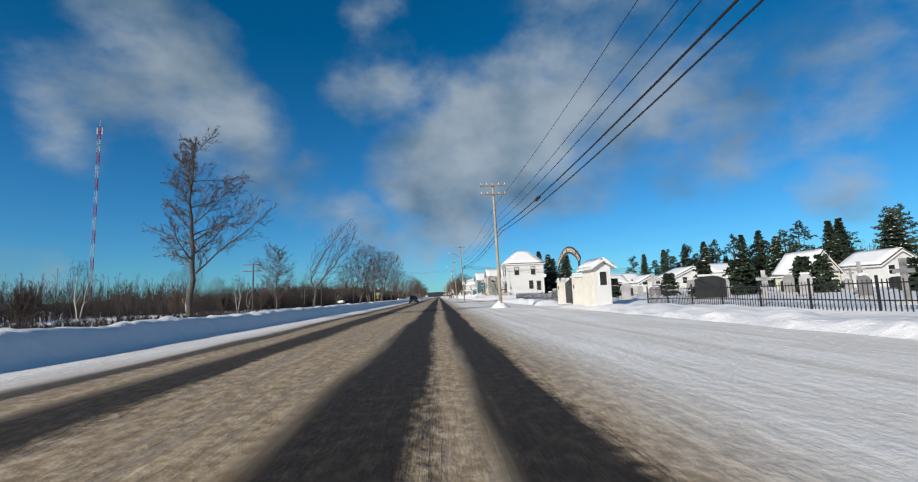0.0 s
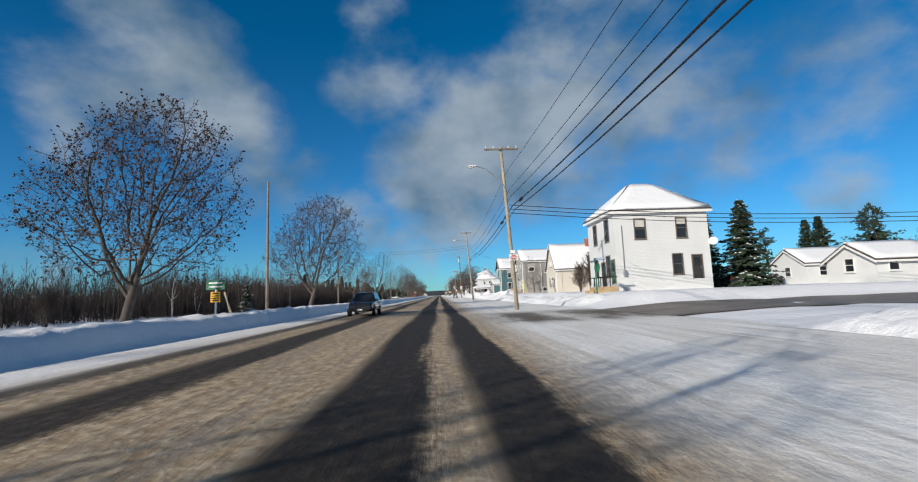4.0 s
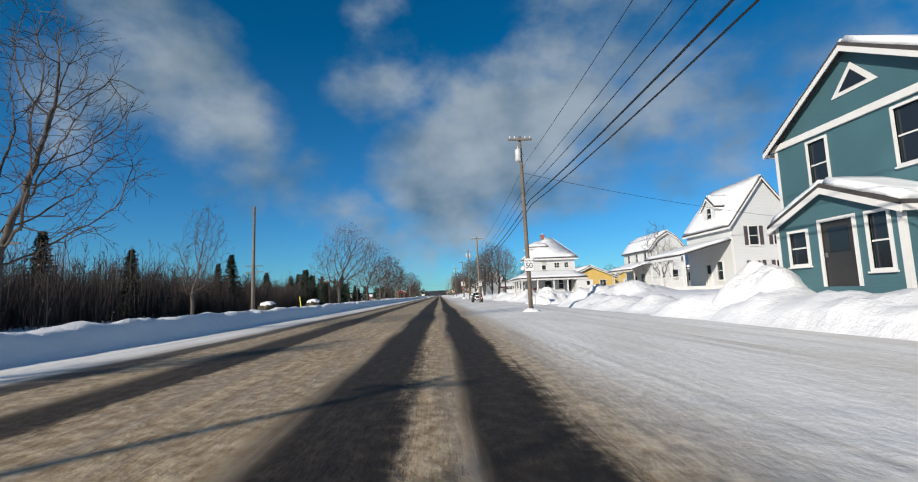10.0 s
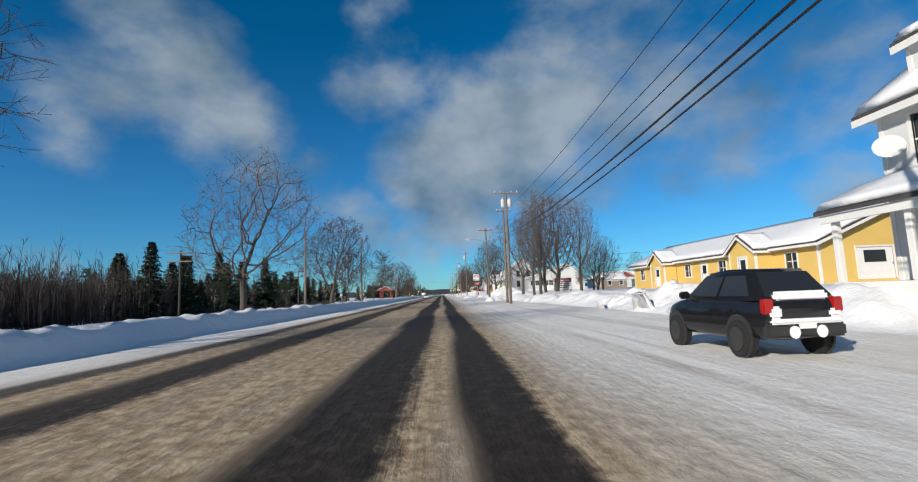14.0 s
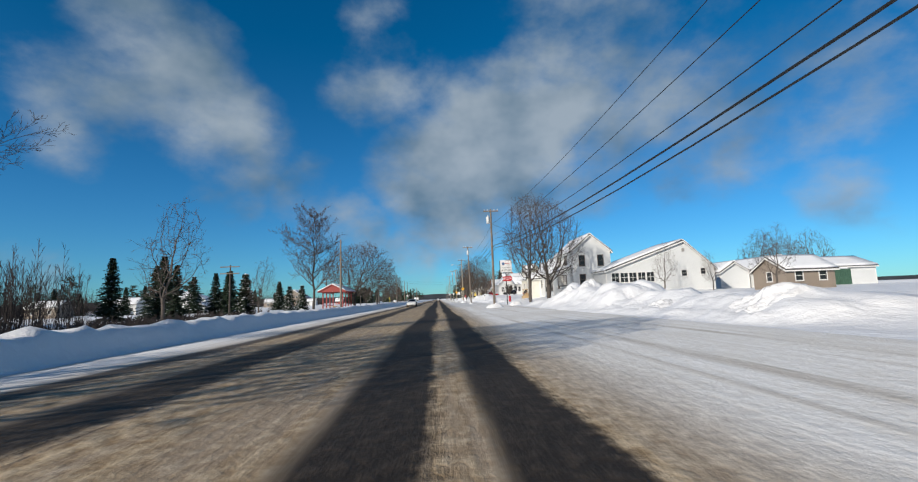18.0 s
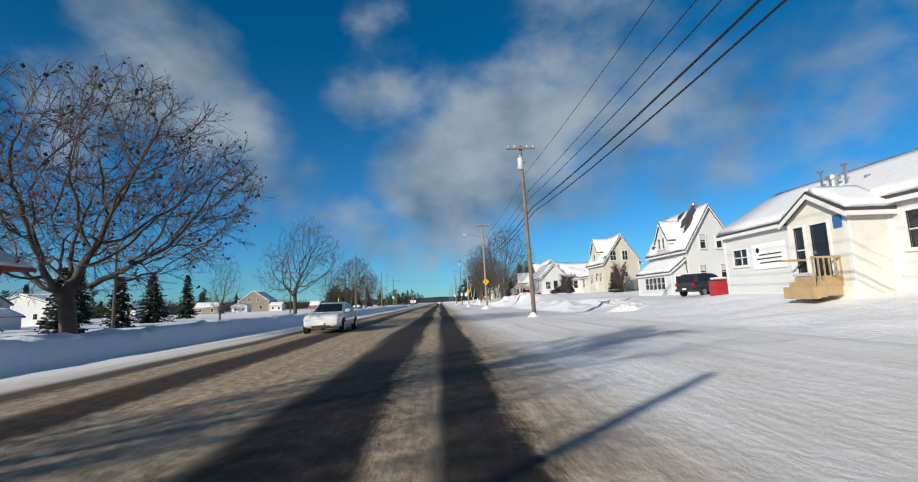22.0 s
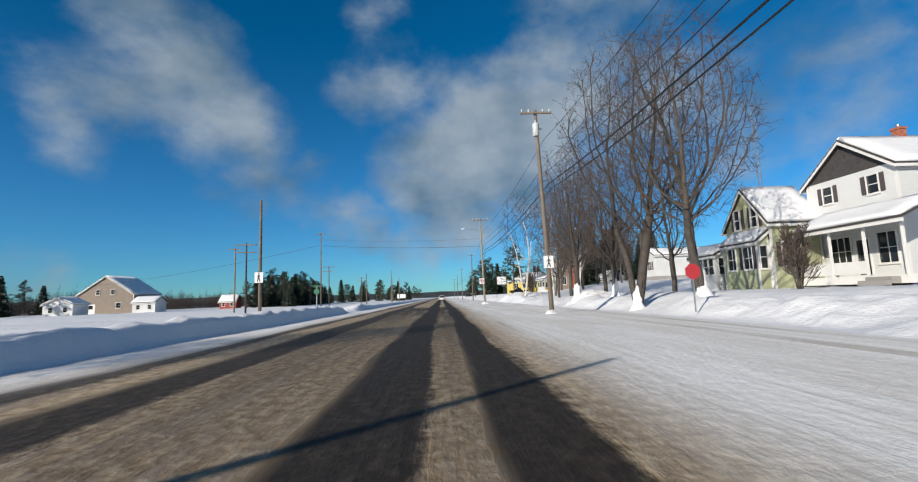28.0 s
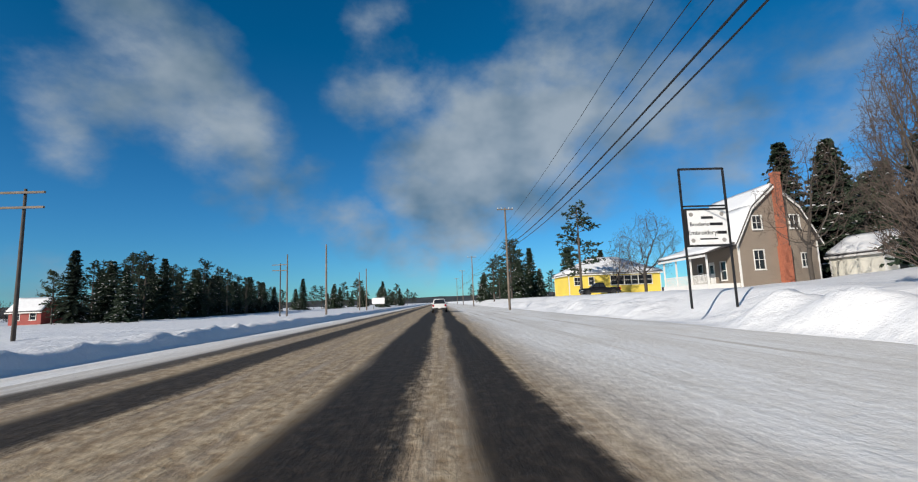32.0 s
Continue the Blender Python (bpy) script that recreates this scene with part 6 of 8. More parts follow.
# long yellow building
yb = house("long low yellow building with a snow roof", 26.0, 36.0, 257.0, 287.5, 4.0, 6.1, YELLOW, "y", windows=[("W", u, 2.1, 1.1, 1.2, dict(bars=2)) for u in (259.5, 268, 274, 280, 285)] + [("S", 33.5, 2.0, 1.2, 1.3, dict(bars=2))], doors=[("W", 271, 1.2, 1.0, 2.1, TRIM), ("W", 277, 1.2, 1.0, 2.1, TRIM), ("S", 30, 1.2, 2.6, 2.2, TRIM)], over=.6)
for y in (263, 278):
    house("small yellow entrance gable", 24.6, 26.3, y - 1.6, y + 1.6, 3.9, 5.0, YELLOW, "x", name="entrance_gable", category="porch", over=.35, doors=[("W", y, 1.2, 1.0, 2.1, TRIM)])
house("yellow end pavilion with a garage door", 37.0, 46.0, 262.0, 270.0, 3.8, 6.0, YELLOW, "y", doors=[("S", 41.0, 1.2, 2.6, 2.3, TRIM)], windows=[("S", 44.5, 2.1, 1.2, 1.2, dict(bars=2))], snow=.24)

# houses behind the big bank
bu = house("white wide-gabled bungalow behind the snowbank", 24.6, 41.0, 358.0, 366.0, 4.5, 8.6, WHITE, "y", peak=36.5, windows=[("S", 36.4, 3.4, .8, .85, {}), ("S", 39.3, 3.6, .75, .85, {})] + [("S", 26.0 + 1.32 * k, 2.75, 1.1, 1.35, dict(bars=2)) for k in range(5)], trim=TRIM)
part("gable_vent", boxes([(36.3, 357.93, 7.0, 36.7, 357.99, 7.5)], .01), GREY, bu)
sh = house("low white building with a red-brown gable", 51.0, 58.0, 362, 376, 4.3, 6.1, WHITE, "y", windows=[("S", 53, 3.0, 1.2, 1, dict(bars=2))], name="shed", category="shed", gable_mat=BARNRED)
house("long low white wing under a snow roof", 58.4, 74.0, 366, 374, 4.4, 6.0, WHITE, "x", windows=[("S", 62, 2.8, 1.2, 1, dict(bars=2)), ("S", 68, 2.8, 1.2, 1, dict(bars=2))], name="shed", category="shed")
house("small white outbuilding under snow", 45.6, 50.4, 364, 370, 4.0, 5.5, WHITE, "y", name="shed", category="shed")
ct = thing("container", (58, 358, 1), "dark green storage container standing in the snow", "container")
part("box", boxes([(55.2, 357.0, .9, 61.2, 359.4, 3.6)], .03), GREENBOX, ct)
for k in range(20):
    part("rib", boxes([(55.35 + .3 * k, 356.95, 1.0, 55.45 + .3 * k, 356.995, 3.5)]), GREENBOX, ct)
part("snow", boxes([(55.3, 357.1, 3.605, 61.1, 359.3, 3.8)], .08), ROOFSNOW, ct, "snow on the container roof")
# lattice-sided ramp before the restaurant
rm = thing("access_ramp", (19, 357, 1), "white access ramp with lattice panels along its side", "ramp")
part("deck", boxes([(19.1, 352.6, 1.35, 20.6, 363.0, 1.5)]), TRIM, rm)
for k in range(6):
    part("post", boxes([(19.02, 352.6 + 2.06 * k, .7, 19.1, 352.7 + 2.06 * k, 2.45)]), TRIM, rm)
part("top_rail", boxes([(18.98, 352.5, 2.4, 19.13, 363.1, 2.47)]), TRIM, rm)
for k in range(36):
    y = 352.8 + .28 * k
    v, f = tubes([(Vector((19.05, y, 1.5)), Vector((19.05, min(y + .9, 363.0), 1.5 + min(.9, 363.0 - y))), .018, .018)], 4)
    raw("slat", v, f, TRIM, rm)
    v, f = tubes([(Vector((19.07, y, 2.4)), Vector((19.07, min(y + .9, 363.0), 2.4 - min(.9, 363.0 - y))), .018, .018)], 4)
    raw("slat", v, f, TRIM, rm)
rs = house("white two-storey restaurant building with a snowy gable roof", 21.1, 27.4, 363.2, 372.9, 8.0, 10.6, WHITE, "y", win_mat=BROWNFRAME, windows=[("W", 370.6, 5.9, 1.3, 1.6, dict(bars=2, blind=.6)), ("W", 366.4, 6.0, 1.5, 1.5, dict(bars=3, blind=.5)), ("S", 22.8, 5.7, .85, 1.6, {}), ("S", 25.8, 5.7, .85, 1.6, {}), ("S", 22.8, 2.7, .85, 1.6, {}), ("S", 25.8, 2.7, .85, 1.6, {})])
rp = house("white glazed front room with a row of tall windows", 18.0, 21.08, 363.3, 369.4, 4.6, 5.6, WHITE, "y", peak=21.0, windows=[("W", 364.1 + .96 * k, 2.0, .84, 2.1, dict(blind=.7)) for k in range(5)] + [("S", 19.5, 2.3, 1.3, 1.9, dict(bars=3, blind=.8))], trim=TRIM, win_mat=BROWNFRAME, name="front_room", category="building", over=.25)
ra = house("low white annex with a snowy lean-to roof", 18.2, 26.0, 369.7, 384.0, 4.7, 6.9, WHITE, "y", windows=[("W", 372.0, 2.6, 1.4, 1.4, dict(bars=2)), ("W", 382.6, 2.7, 1.2, .9, dict(bars=2))], doors=[("W", 370.3, 1.9, .7, 2.3, TRIM)], over=.3)
rv = house("cream entrance vestibule with glass doors and wooden steps", 16.4, 18.18, 373.3, 376.3, 4.3, 5.2, STUCCO, "x", windows=[("W", 375.8, 1.9, .55, 2.0, {})], doors=[("W", 374.7, 1.7, .9, 2.2, PANE)], name="vestibule", category="porch", over=.3)
part("steps", boxes([(15.7, 373.9, .9, 16.38, 375.5, 1.7), (15.42, 373.9, .85, 15.7, 375.5, 1.5), (15.14, 373.9, .8, 15.42, 375.5, 1.3)]), DECKWOOD, rv)
railing(rv, [(15.2, 373.82, 2.4, 16.38, 373.89, 2.48), (15.2, 375.51, 2.4, 16.38, 375.58, 2.48)] + [(15.2 + .23 * k, 373.83, 1.3, 15.25 + .23 * k, 373.88, 2.4) for k in range(6)], DECKWOOD)
h8 = house("white storey-and-a-half house with patchy snow on its dark roof", 27, 32.4, 404.5, 413.5, 6.2, 10.5, WHITE, "y", windows=[("S", 28.8, 5.9, .6, 1.5, dict(blind=.4)), ("S", 30.6, 5.9, .6, 1.5, dict(blind=.4)), ("S", 28.6, 2.5, .65, 1.6, dict(blind=.4)), ("S", 30.9, 2.5, .65, 1.6, dict(blind=.4))])
chimney(h8, 30, 407.5, 9.8, 11.2)
house("white wall dormer with paired windows", 26.6, 29.3, 407.5, 410.5, 7.4, 9.4, WHITE, "x", zb=6.0, windows=[("W", 408.5, 6.4, .6, 1.2, {}), ("W", 409.5, 6.4, .6, 1.2, {})], name="dormer", category="dormer", over=.25)
house("glazed white sun porch with a snowy roof", 25.2, 26.98, 404.9, 413.1, 3.6, 4.9, WHITE, "y", peak=26.9, windows=[("W", 406.7 + 1.0 * k, 1.7, .85, 1.3, {}) for k in range(5)] + [("S", 26.1, 1.7, .8, 1.3, {})], name="sun_porch", category="porch", over=.25)
for uc, yc, ru, ry in ((1.95, 407.0, .8, 1.0), (1.3, 406.0, .5, .55), (.75, 412.0, .7, .8), (2.2, 409.2, .35, .5)):
    q = []
    for k in range(22):
        ang = 6.2832 * k / 22
        w = 1 + .55 * noise.noise((math.cos(ang) * 1.9, math.sin(ang) * 1.9, yc))
        u, y = uc + ru * w * math.cos(ang), yc + ry * w * math.sin(ang)
        q.append((27 + u - .02, y, 6.2 + u * 4.3 / 2.7 + .46))
    part("bare_shingles", slab(q, (0, 0, .03)), SHINGLE, h8, "dark shingles where the snow slid off")
h9 = house("pale cream gabled house with white-framed windows", 26.2, 31.8, 427.5, 435.3, 6.6, 10.6, CREAM, "y", windows=[("S", 27.7, 6.7, .9, 1.45, dict(bars=2)), ("S", 29.6, 6.7, .85, 1.45, dict(bars=2)), ("S", 27.5, 3.95, .85, .85, dict(bars=2)), ("S", 29.6, 4.1, .6, .75, {}), ("W", 433.6, 3.3, 1.6, 1.55, dict(bars=6)), ("W", 429.4, 3.6, 1.15, 1.2, dict(bars=4))], doors=[("W", 431.5, 2.3, .95, 2.4, TRIM)], trim=TRIM, zb=1.4)
house("cream wall dormer with a snowy gable", 26.16, 29.0, 429.9, 433.1, 8.4, 10.4, CREAM, "x", zb=6.3, windows=[("W", 431.5, 6.65, .8, 1.3, dict(bars=2))], name="dormer", category="dormer", snow=0.2, over=.25)
part("corner_board", boxes([(26.12, 427.42, 1.6, 26.19, 427.56, 6.5)]), CREAM, h9)
part("porch_lamp", boxes([(26.0, 430.7, 4.5, 26.19, 430.85, 4.85)], .02), IRON, h9)
dish(h9, 26.0, 427.3, 7.4)
for k, x in enumerate((26.0, 28.3, 30.6)):
    t = thing("rope_post", (x, 425.2, 1.5), "short white post of a rope fence in the snow", "post", "rope fence before the cream house")
    part("post", boxes([(x - .06, 425.14, 1.2, x + .06, 425.26, 2.25)], .01), TRIM, t)
    part("cap", boxes([(x - .08, 425.12, 2.255, x + .08, 425.28, 2.33)], .01), IRON, t)
    if k:
        pts = [Vector((x - 2.3 * (1 - q / 8), 425.2, 2.15 - .6 * (q / 8) * (1 - q / 8))) for q in range(9)]
        v, f = tubes([(m, n, .025, .025) for m, n in zip(pts, pts[1:])], 5)
        raw("rope", v, f, IRON, t)
place_cedar = spruce("cedar_shrub", 19, 3.6, 2.2, "rusty brown clipped evergreen by the house", 0.02, 0.0, 0.02)
place_cedar.location = (26.6, 424.5, 1.0)
h10 = house("white cross-gabled house under deep snow", 20.6, 25.6, 447.6, 458.0, 5.4, 7.9, WHITE, "y", zb=1.4, windows=[("S", 21.9, 3.0, .9, 1.4, dict(bars=3)), ("S", 24.8, 3.0, .7, 1.6, {}), ("W", 450.5, 2.9, 1.0, 1.4, {}), ("W", 454.5, 2.9, 1.0, 1.4, {})], doors=[("S", 23.4, 2.3, .85, 2.3, DARK)])
hm = house("white middle part of the cross-gabled house", 25.62, 34.0, 448.5, 455.5, 5.3, 8.0, WHITE, "x", zb=1.4, windows=[("S", 26.4, 2.9, .85, 1.7, dict(bars=2)), ("S", 27.7, 3.0, .8, 1.5, {})], name="house_wing")
part("vent_pipe", moved(lathe([(.06, 0), (.06, .7), (.09, .72), (.09, .8)], 8), pose(27.6, 450.2, 6.6)), STEEL, hm)
dish(hm, 27.0, 448.0, 5.7)
house("white front wing with a snowy gable", 28.6, 34.2, 440.0, 448.3, 5.2, 8.0, WHITE, "y", zb=1.4, windows=[("W", 445.8, 3.0, 1.5, 1.5, dict(bars=4)), ("W", 442.0, 3.0, .9, 1.5, {}), ("S", 30.2, 3.0, .8, 1.6, {})], name="house_wing")
house("tall white gabled house behind the parked cars", 23.3, 28.5, 461.0, 468.0, 6.4, 9.8, WHITE, "y", zb=1.2, windows=[("S", 24.7, 6.0, .75, 1.3, dict(shutters=SHUTTER)), ("S", 27.0, 6.0, .75, 1.3, {}), ("S", 24.6, 3.0, .8, 1.4, {}), ("W", 463, 3.0, .8, 1.4, {}), ("W", 466, 3.0, .8, 1.4, {})])

# tall white house and the green cottage
tw = house("white two-storey house with dark-shuttered windows and dark gable", 27.8, 38.0, 486.0, 492.8, 8.5, 10.9, WHITE, "x", gable_mat=SHINGLE, windows=[("W", 487.6, 6.9, .75, 1.15, dict(shutters=SHUTTER)), ("W", 491.1, 6.9, .75, 1.15, dict(shutters=SHUTTER)), ("W", 490.6, 2.4, 1.6, 1.9, dict(bars=3)), ("W", 487.2, 2.4, 1.2, 1.9, dict(bars=2)), ("S", 31, 6.2, .9, 1.4, dict(shutters=SHUTTER)), ("S", 35.5, 2.9, .9, 1.4, dict(shutters=SHUTTER))], doors=[("W", 488.9, 1.7, .9, 2.3, DARK)])
porch(tw, 25.4, 27.78, 483.8, 491.4, 1.6, 4.7, 5.9, [(25.55, 484.0), (25.55, 486.4), (25.55, 488.9), (25.55, 491.2)])
part("porch_wall", boxes([(25.5, 486.5, 1.72, 25.58, 491.1, 2.5)]), TRIM, tw)
part("porch_steps", boxes([(24.8, 484.3, 1.1, 25.38, 485.9, 1.5), (24.3, 484.3, 1.0, 24.8, 485.9, 1.3)], .01), GREY, tw)
chimney(tw, 32.0, 489.4, 10.4, 11.8)
gn = house("pale green cottage with white trim and dark shutters", 23.8, 27.6, 491.9, 496.7, 6.0, 8.7, GREEN, "x", windows=[("S", 25.0, 2.6, .8, 1.7, dict(shutters=SHUTTER)), ("W", 493.3, 5.7, .65, 1.5, dict(shutters=SHUTTER)), ("W", 495.3, 5.7, .65, 1.5, dict(shutters=SHUTTER))])
house("white-trimmed green bay with a small snowy roof", 22.8, 23.78, 492.1, 496.0, 4.5, 5.2, GREEN, "y", peak=23.72, windows=[("W", 493.1, 2.5, .95, 1.6, dict(bars=2, shutters=SHUTTER)), ("W", 495.0, 2.5, .95, 1.6, dict(bars=2)), ("S", 23.3, 2.5, .5, 1.6, {})], name="bay", category="bay window", over=.2)
house("glazed white porch of the cottage", 22.5, 23.78, 496.8, 500.6, 3.9, 4.6, WHITE, "y", peak=23.7, windows=[("W", 497.4 + .82 * k, 2.3, .68, 1.3, {}) for k in range(4)] + [("S", 23.15, 2.3, .7, 1.3, {})], name="sun_porch", category="porch", over=.2)
# slim lattice mast behind the cottage
tv = thing("aerial_mast", (29.4, 500, 1), "slim steel lattice aerial mast behind the cottage", "mast")
for i, (dx, dy) in enumerate(((-.16, -.1), (.16, -.1), (0, .18))):
    v, f = tubes([(Vector((29.4 + dx, 500 + dy, .8)), Vector((29.4 + dx, 500 + dy, 17.5)), .03, .03)], 5)
    raw("leg", v, f, STEEL, tv)
for k in range(40):
    v, f = tubes([(Vector((29.4 + .16 * (1 if k % 2 else -1), 499.9, .8 + .41 * k)), Vector((29.4 - .16 * (1 if k % 2 else -1), 499.9, 1.21 + .41 * k)), .018, .018)], 4)
    raw("brace", v, f, STEEL, tv)
mh = house("long white mobile home on a low grey skirt", 34.0, 52.6, 531.8, 535.8, 6.7, 7.6, WHITE, "x", windows=[("S", 42.0 + .95 * k, 5.0, .45, .65, dict(shutters=SHUTTER)) for k in range(3)] + [("W", 533.8, 4.4, 1.5, 1.3, dict(bars=3, shutters=SHUTTER))], name="mobile_home", zb=2.2)
part("skirting", boxes([(33.95, 531.74, 2.0, 52.6, 531.78, 3.3), (33.95, 531.78, 2.0, 33.98, 535.8, 3.3)]), GREY, mh)

# brown gambrel house with the brick chimney
br = house("taupe gambrel house with an outside brick chimney", 27.6, 35.2, 570.0, 579.0, 5.6, 10.9, TAUPE, "gambrel", zb=1.2, windows=[("S", 29.6, 6.9, .85, 1.2, dict(bars=2)), ("S", 33.2, 6.9, .85, 1.2, dict(bars=2)), ("S", 29.5, 3.2, .9, 1.7, dict(bars=2)), ("S", 33.9, 3.3, .7, 1.2, dict(bars=2)), ("W", 572.5, 2.4, .8, 1.7, {}), ("W", 576.5, 2.4, .8, 1.7, {})], doors=[("W", 574.5, 2.0, .9, 2.1, TRIM)])
part("chimney", boxes([(31.3, 569.45, 1.4, 32.2, 569.98, 5.2), (31.42, 569.5, 5.2, 32.08, 569.98, 12.1), (31.37, 569.45, 11.9, 32.13, 570.03, 12.15)]), BRICK, br, "tall red brick chimney")
porch(br, 24.6, 27.58, 570.2, 578.8, 2.0, 4.7, 5.7, [(24.75, 570.4), (24.75, 573.2), (24.75, 576.0), (24.75, 578.6)], rail=True)
house("small weathered white garden shed", 38.0, 42.5, 566.5, 572, 4.4, 5.9, STUCCO, "y", doors=[("S", 39.6, 1.9, .9, 1.9, DARK)], name="shed", category="shed", zb=1.2)
house("low lemon-yellow bungalow with a white snow roof", 22.6, 39.0, 609.0, 619.0, 5.2, 8.2, LEMON, "hip", hip=(28.5, 33.0, 614.0), zb=1.2, windows=[("S", 24.2, 3.3, 1.2, 1.3, dict(bars=2)), ("S", 26.6, 3.3, .9, 1.3, {})] + [("S", 30.6 + 1.25 * k, 3.2, 1.1, 1.5, {}) for k in range(6)])

# across the fields
house("grey-brown gabled house far across the field", -99, -84, 590, 602, 5.2, 10.2, TAUPE, "y", peak=-91.5, zb=-.5, windows=[("S", -93.5, 5.2, 1, 1.3, {}), ("S", -89.5, 5.2, 1, 1.3, {}), ("S", -88, 1.5, 1.4, 1.4, {})], doors=[("S", -95.5, 0, 2.6, 2.6, TRIM)], snow=.2)
for x, y, w, d, e, r, m, lb in [(-78, 432, 8, 8, 3.8, 6.0, WHITE, "white two-storey house with low wing across the field"), (-71, 431, 5, 5, 1.6, 2.7, WHITE, "low white wing beside a house across the field"), (-89, 459, 14, 9, 3.9, 6.2, WHITE, "white two-storey house across the field"), (-104, 452, 6, 6, 3.2, 5.2, WHITE, "small white barn across the field"), (-128, 482, 9, 8, 4.2, 6.2, WHITE, "white house far across the field"),
                                (-112, 428, 9, 6, 2.8, 4.4, TAUPE, "low brown house across the field"), (-98, 505, 8, 6, 3.0, 4.6, WHITE, "low white garage across the field"), (-80, 520, 8, 5, 2.6, 4.0, TAUPE, "low house with a snow roof across the field"),
                                (-92, 575, 7, 5, 2.8, 4.4, WHITE, "small white shed across the field"), (-80, 588, 6, 5, 2.8, 4.2, WHITE, "small white shed across the field"), (-66, 606, 5, 4, 2.4, 4.2, BARNRED, "small red shed across the field"), (-118, 545, 9, 6, 3, 4.8, WHITE, "low white house across the field")]:
    house(lb, x - w / 2, x + w / 2, y, y + d, e, r, m, "y" if y % 2 else "x", zb=-.9, windows=[("S", x - w / 4, .9, .9, 1.1, {}), ("S", x + w / 4, .9, .9, 1.1, {})], corners=False, snow=.2)
for x, y, w, d, e, r, m, lb in [(37.5, 80, 4.6, 5, 2.4, 3.5, WHITE, "small grey-white garden hut under snow"), (45.2, 80, 6.4, 6, 3.3, 4.7, WHITE, "white L-shaped house behind the graveyard"), (53, 81, 6.8, 6, 3.7, 5.2, WHITE, "white house with many windows behind the graveyard"),
                                (49.5, 57, 4.2, 6, 2.7, 5.3, CREAM, "cream chapel with a steep snowy roof"), (58, 55, 5.5, 6, 3.3, 5.0, WHITE, "white house at the edge of the wood"), (40, 104, 6, 5, 3, 4.4, WHITE, "small white garage under snow"), (50, 122, 9, 6, 3.6, 5.4, WHITE, "low white house behind the spruces"),
                                (45, 345, 6, 6, 3.4, 5.0, TAUPE, "low brown house with a snow roof"), (33, 390, 6, 6, 3.4, 5.0, WHITE, "small white outbuilding under snow")]:
    house(lb, x - w / 2, x + w / 2, y, y + d, e, r, m, "y" if (x + y) % 2 else "x", zb=.2, windows=[("S", x - w / 4, 2.0, .9, 1.1, {}), ("S", x + w / 4, 2.0, .9, 1.1, {}), ("W", y + d / 2, 2.0, .9, 1.1, {})], corners=False, snow=.2)

# ---- snow heaps ----
def mound(x, y, r, h, seed, label="heap of ploughed snow with clods", z=None):
    base = (ground_z(x, y) if abs(x) > 9.5 else 0.02) if z is None else z
    v, f = [], []
    n, m = 34, 14
    for j in range(m + 1):
        q = j / m
        for i in range(n):
            a = 6.2832 * i / n
            rr = r * q * (1 + 0.22 * noise.noise((math.cos(a) * 1.3, math.sin(a) * 1.3, seed)))
            px, py = rr * math.cos(a), rr * math.sin(a)
            hz = h * (1 - q * q) * (1 + 0.45 * noise.noise((px * 1.1 + seed, py * 1.1, 1))) + (0.22 * abs(noise.noise((px * 2.6 + seed, py * 2.6, 2))) + 0.12 * abs(noise.noise((px * 5.5, py * 5.5, seed))) - 0.07) * (1 - q ** 3) - 0.12 * q
            v.append((x + px, y + py, (ground_z(x + px, y + py) if x + px > 9.9 else base) + hz))
    for j in range(m):
        for i in range(n):
            f.append((j * n + i, (j + 1) * n + i, (j + 1) * n + (i + 1) % n, j * n + (i + 1) % n))
    return tagged(raw("snow_mound", v, f, BANK, smooth=True), label, "snow heap", "snow heaps beside the road")


for k, (x, y, r, h) in enumerate([(5.7, 43, 1.0, .55), (6.9, 292.8, .8, .6), (8.2, 293.6, 1.2, .42), (6.5, 345.8, 1.3, .5), (7.0, 422.2, 1.0, .6), (6.15, 527.2, .7, .35), (6.55, 487.7, .6, .25), (6.7, 387.5, .6, .25), (6.0, 193.6, .7, .3), (6.7, 459.6, .8, .4),
                                  (5.65, 144.7, .9, .25), (11.6, 212.5, 2.7, 1.4), (12.0, 226.5, 2.0, .6), (14.5, 228.5, 2.0, .4), (17.5, 229.5, 2.0, .3), (13.4, 388, 1.6, .35), (15.5, 396, 2.2, .4), (12.5, 201, 2.2, .7), (16, 199, 3, .5), (13.5, 428, 2.4, .5), (15, 437, 3.0, .5), (13.2, 443, 2.2, .5),
                                  (15, 335, 2.4, .35), (13, 309, 1.6, .3), (12.5, 338, 1.5, .3), (12.2, 317, 1.3, .25), (11.6, 249, 2.0, .35), (12.3, 255, 2.4, .3), (13.5, 168, 2.0, .8), (13.0, 172, 1.8, .7), (12.2, 180, 1.8, .8), (14.6, 163, 2.2, .9), (13, 153, 2, .9), (10.8, 357.5, 1.2, .5), (14, 537, 2.6, .7), (13, 499, 2.0, .6)]):
    mound(x, y, r, h, k * 1.7)


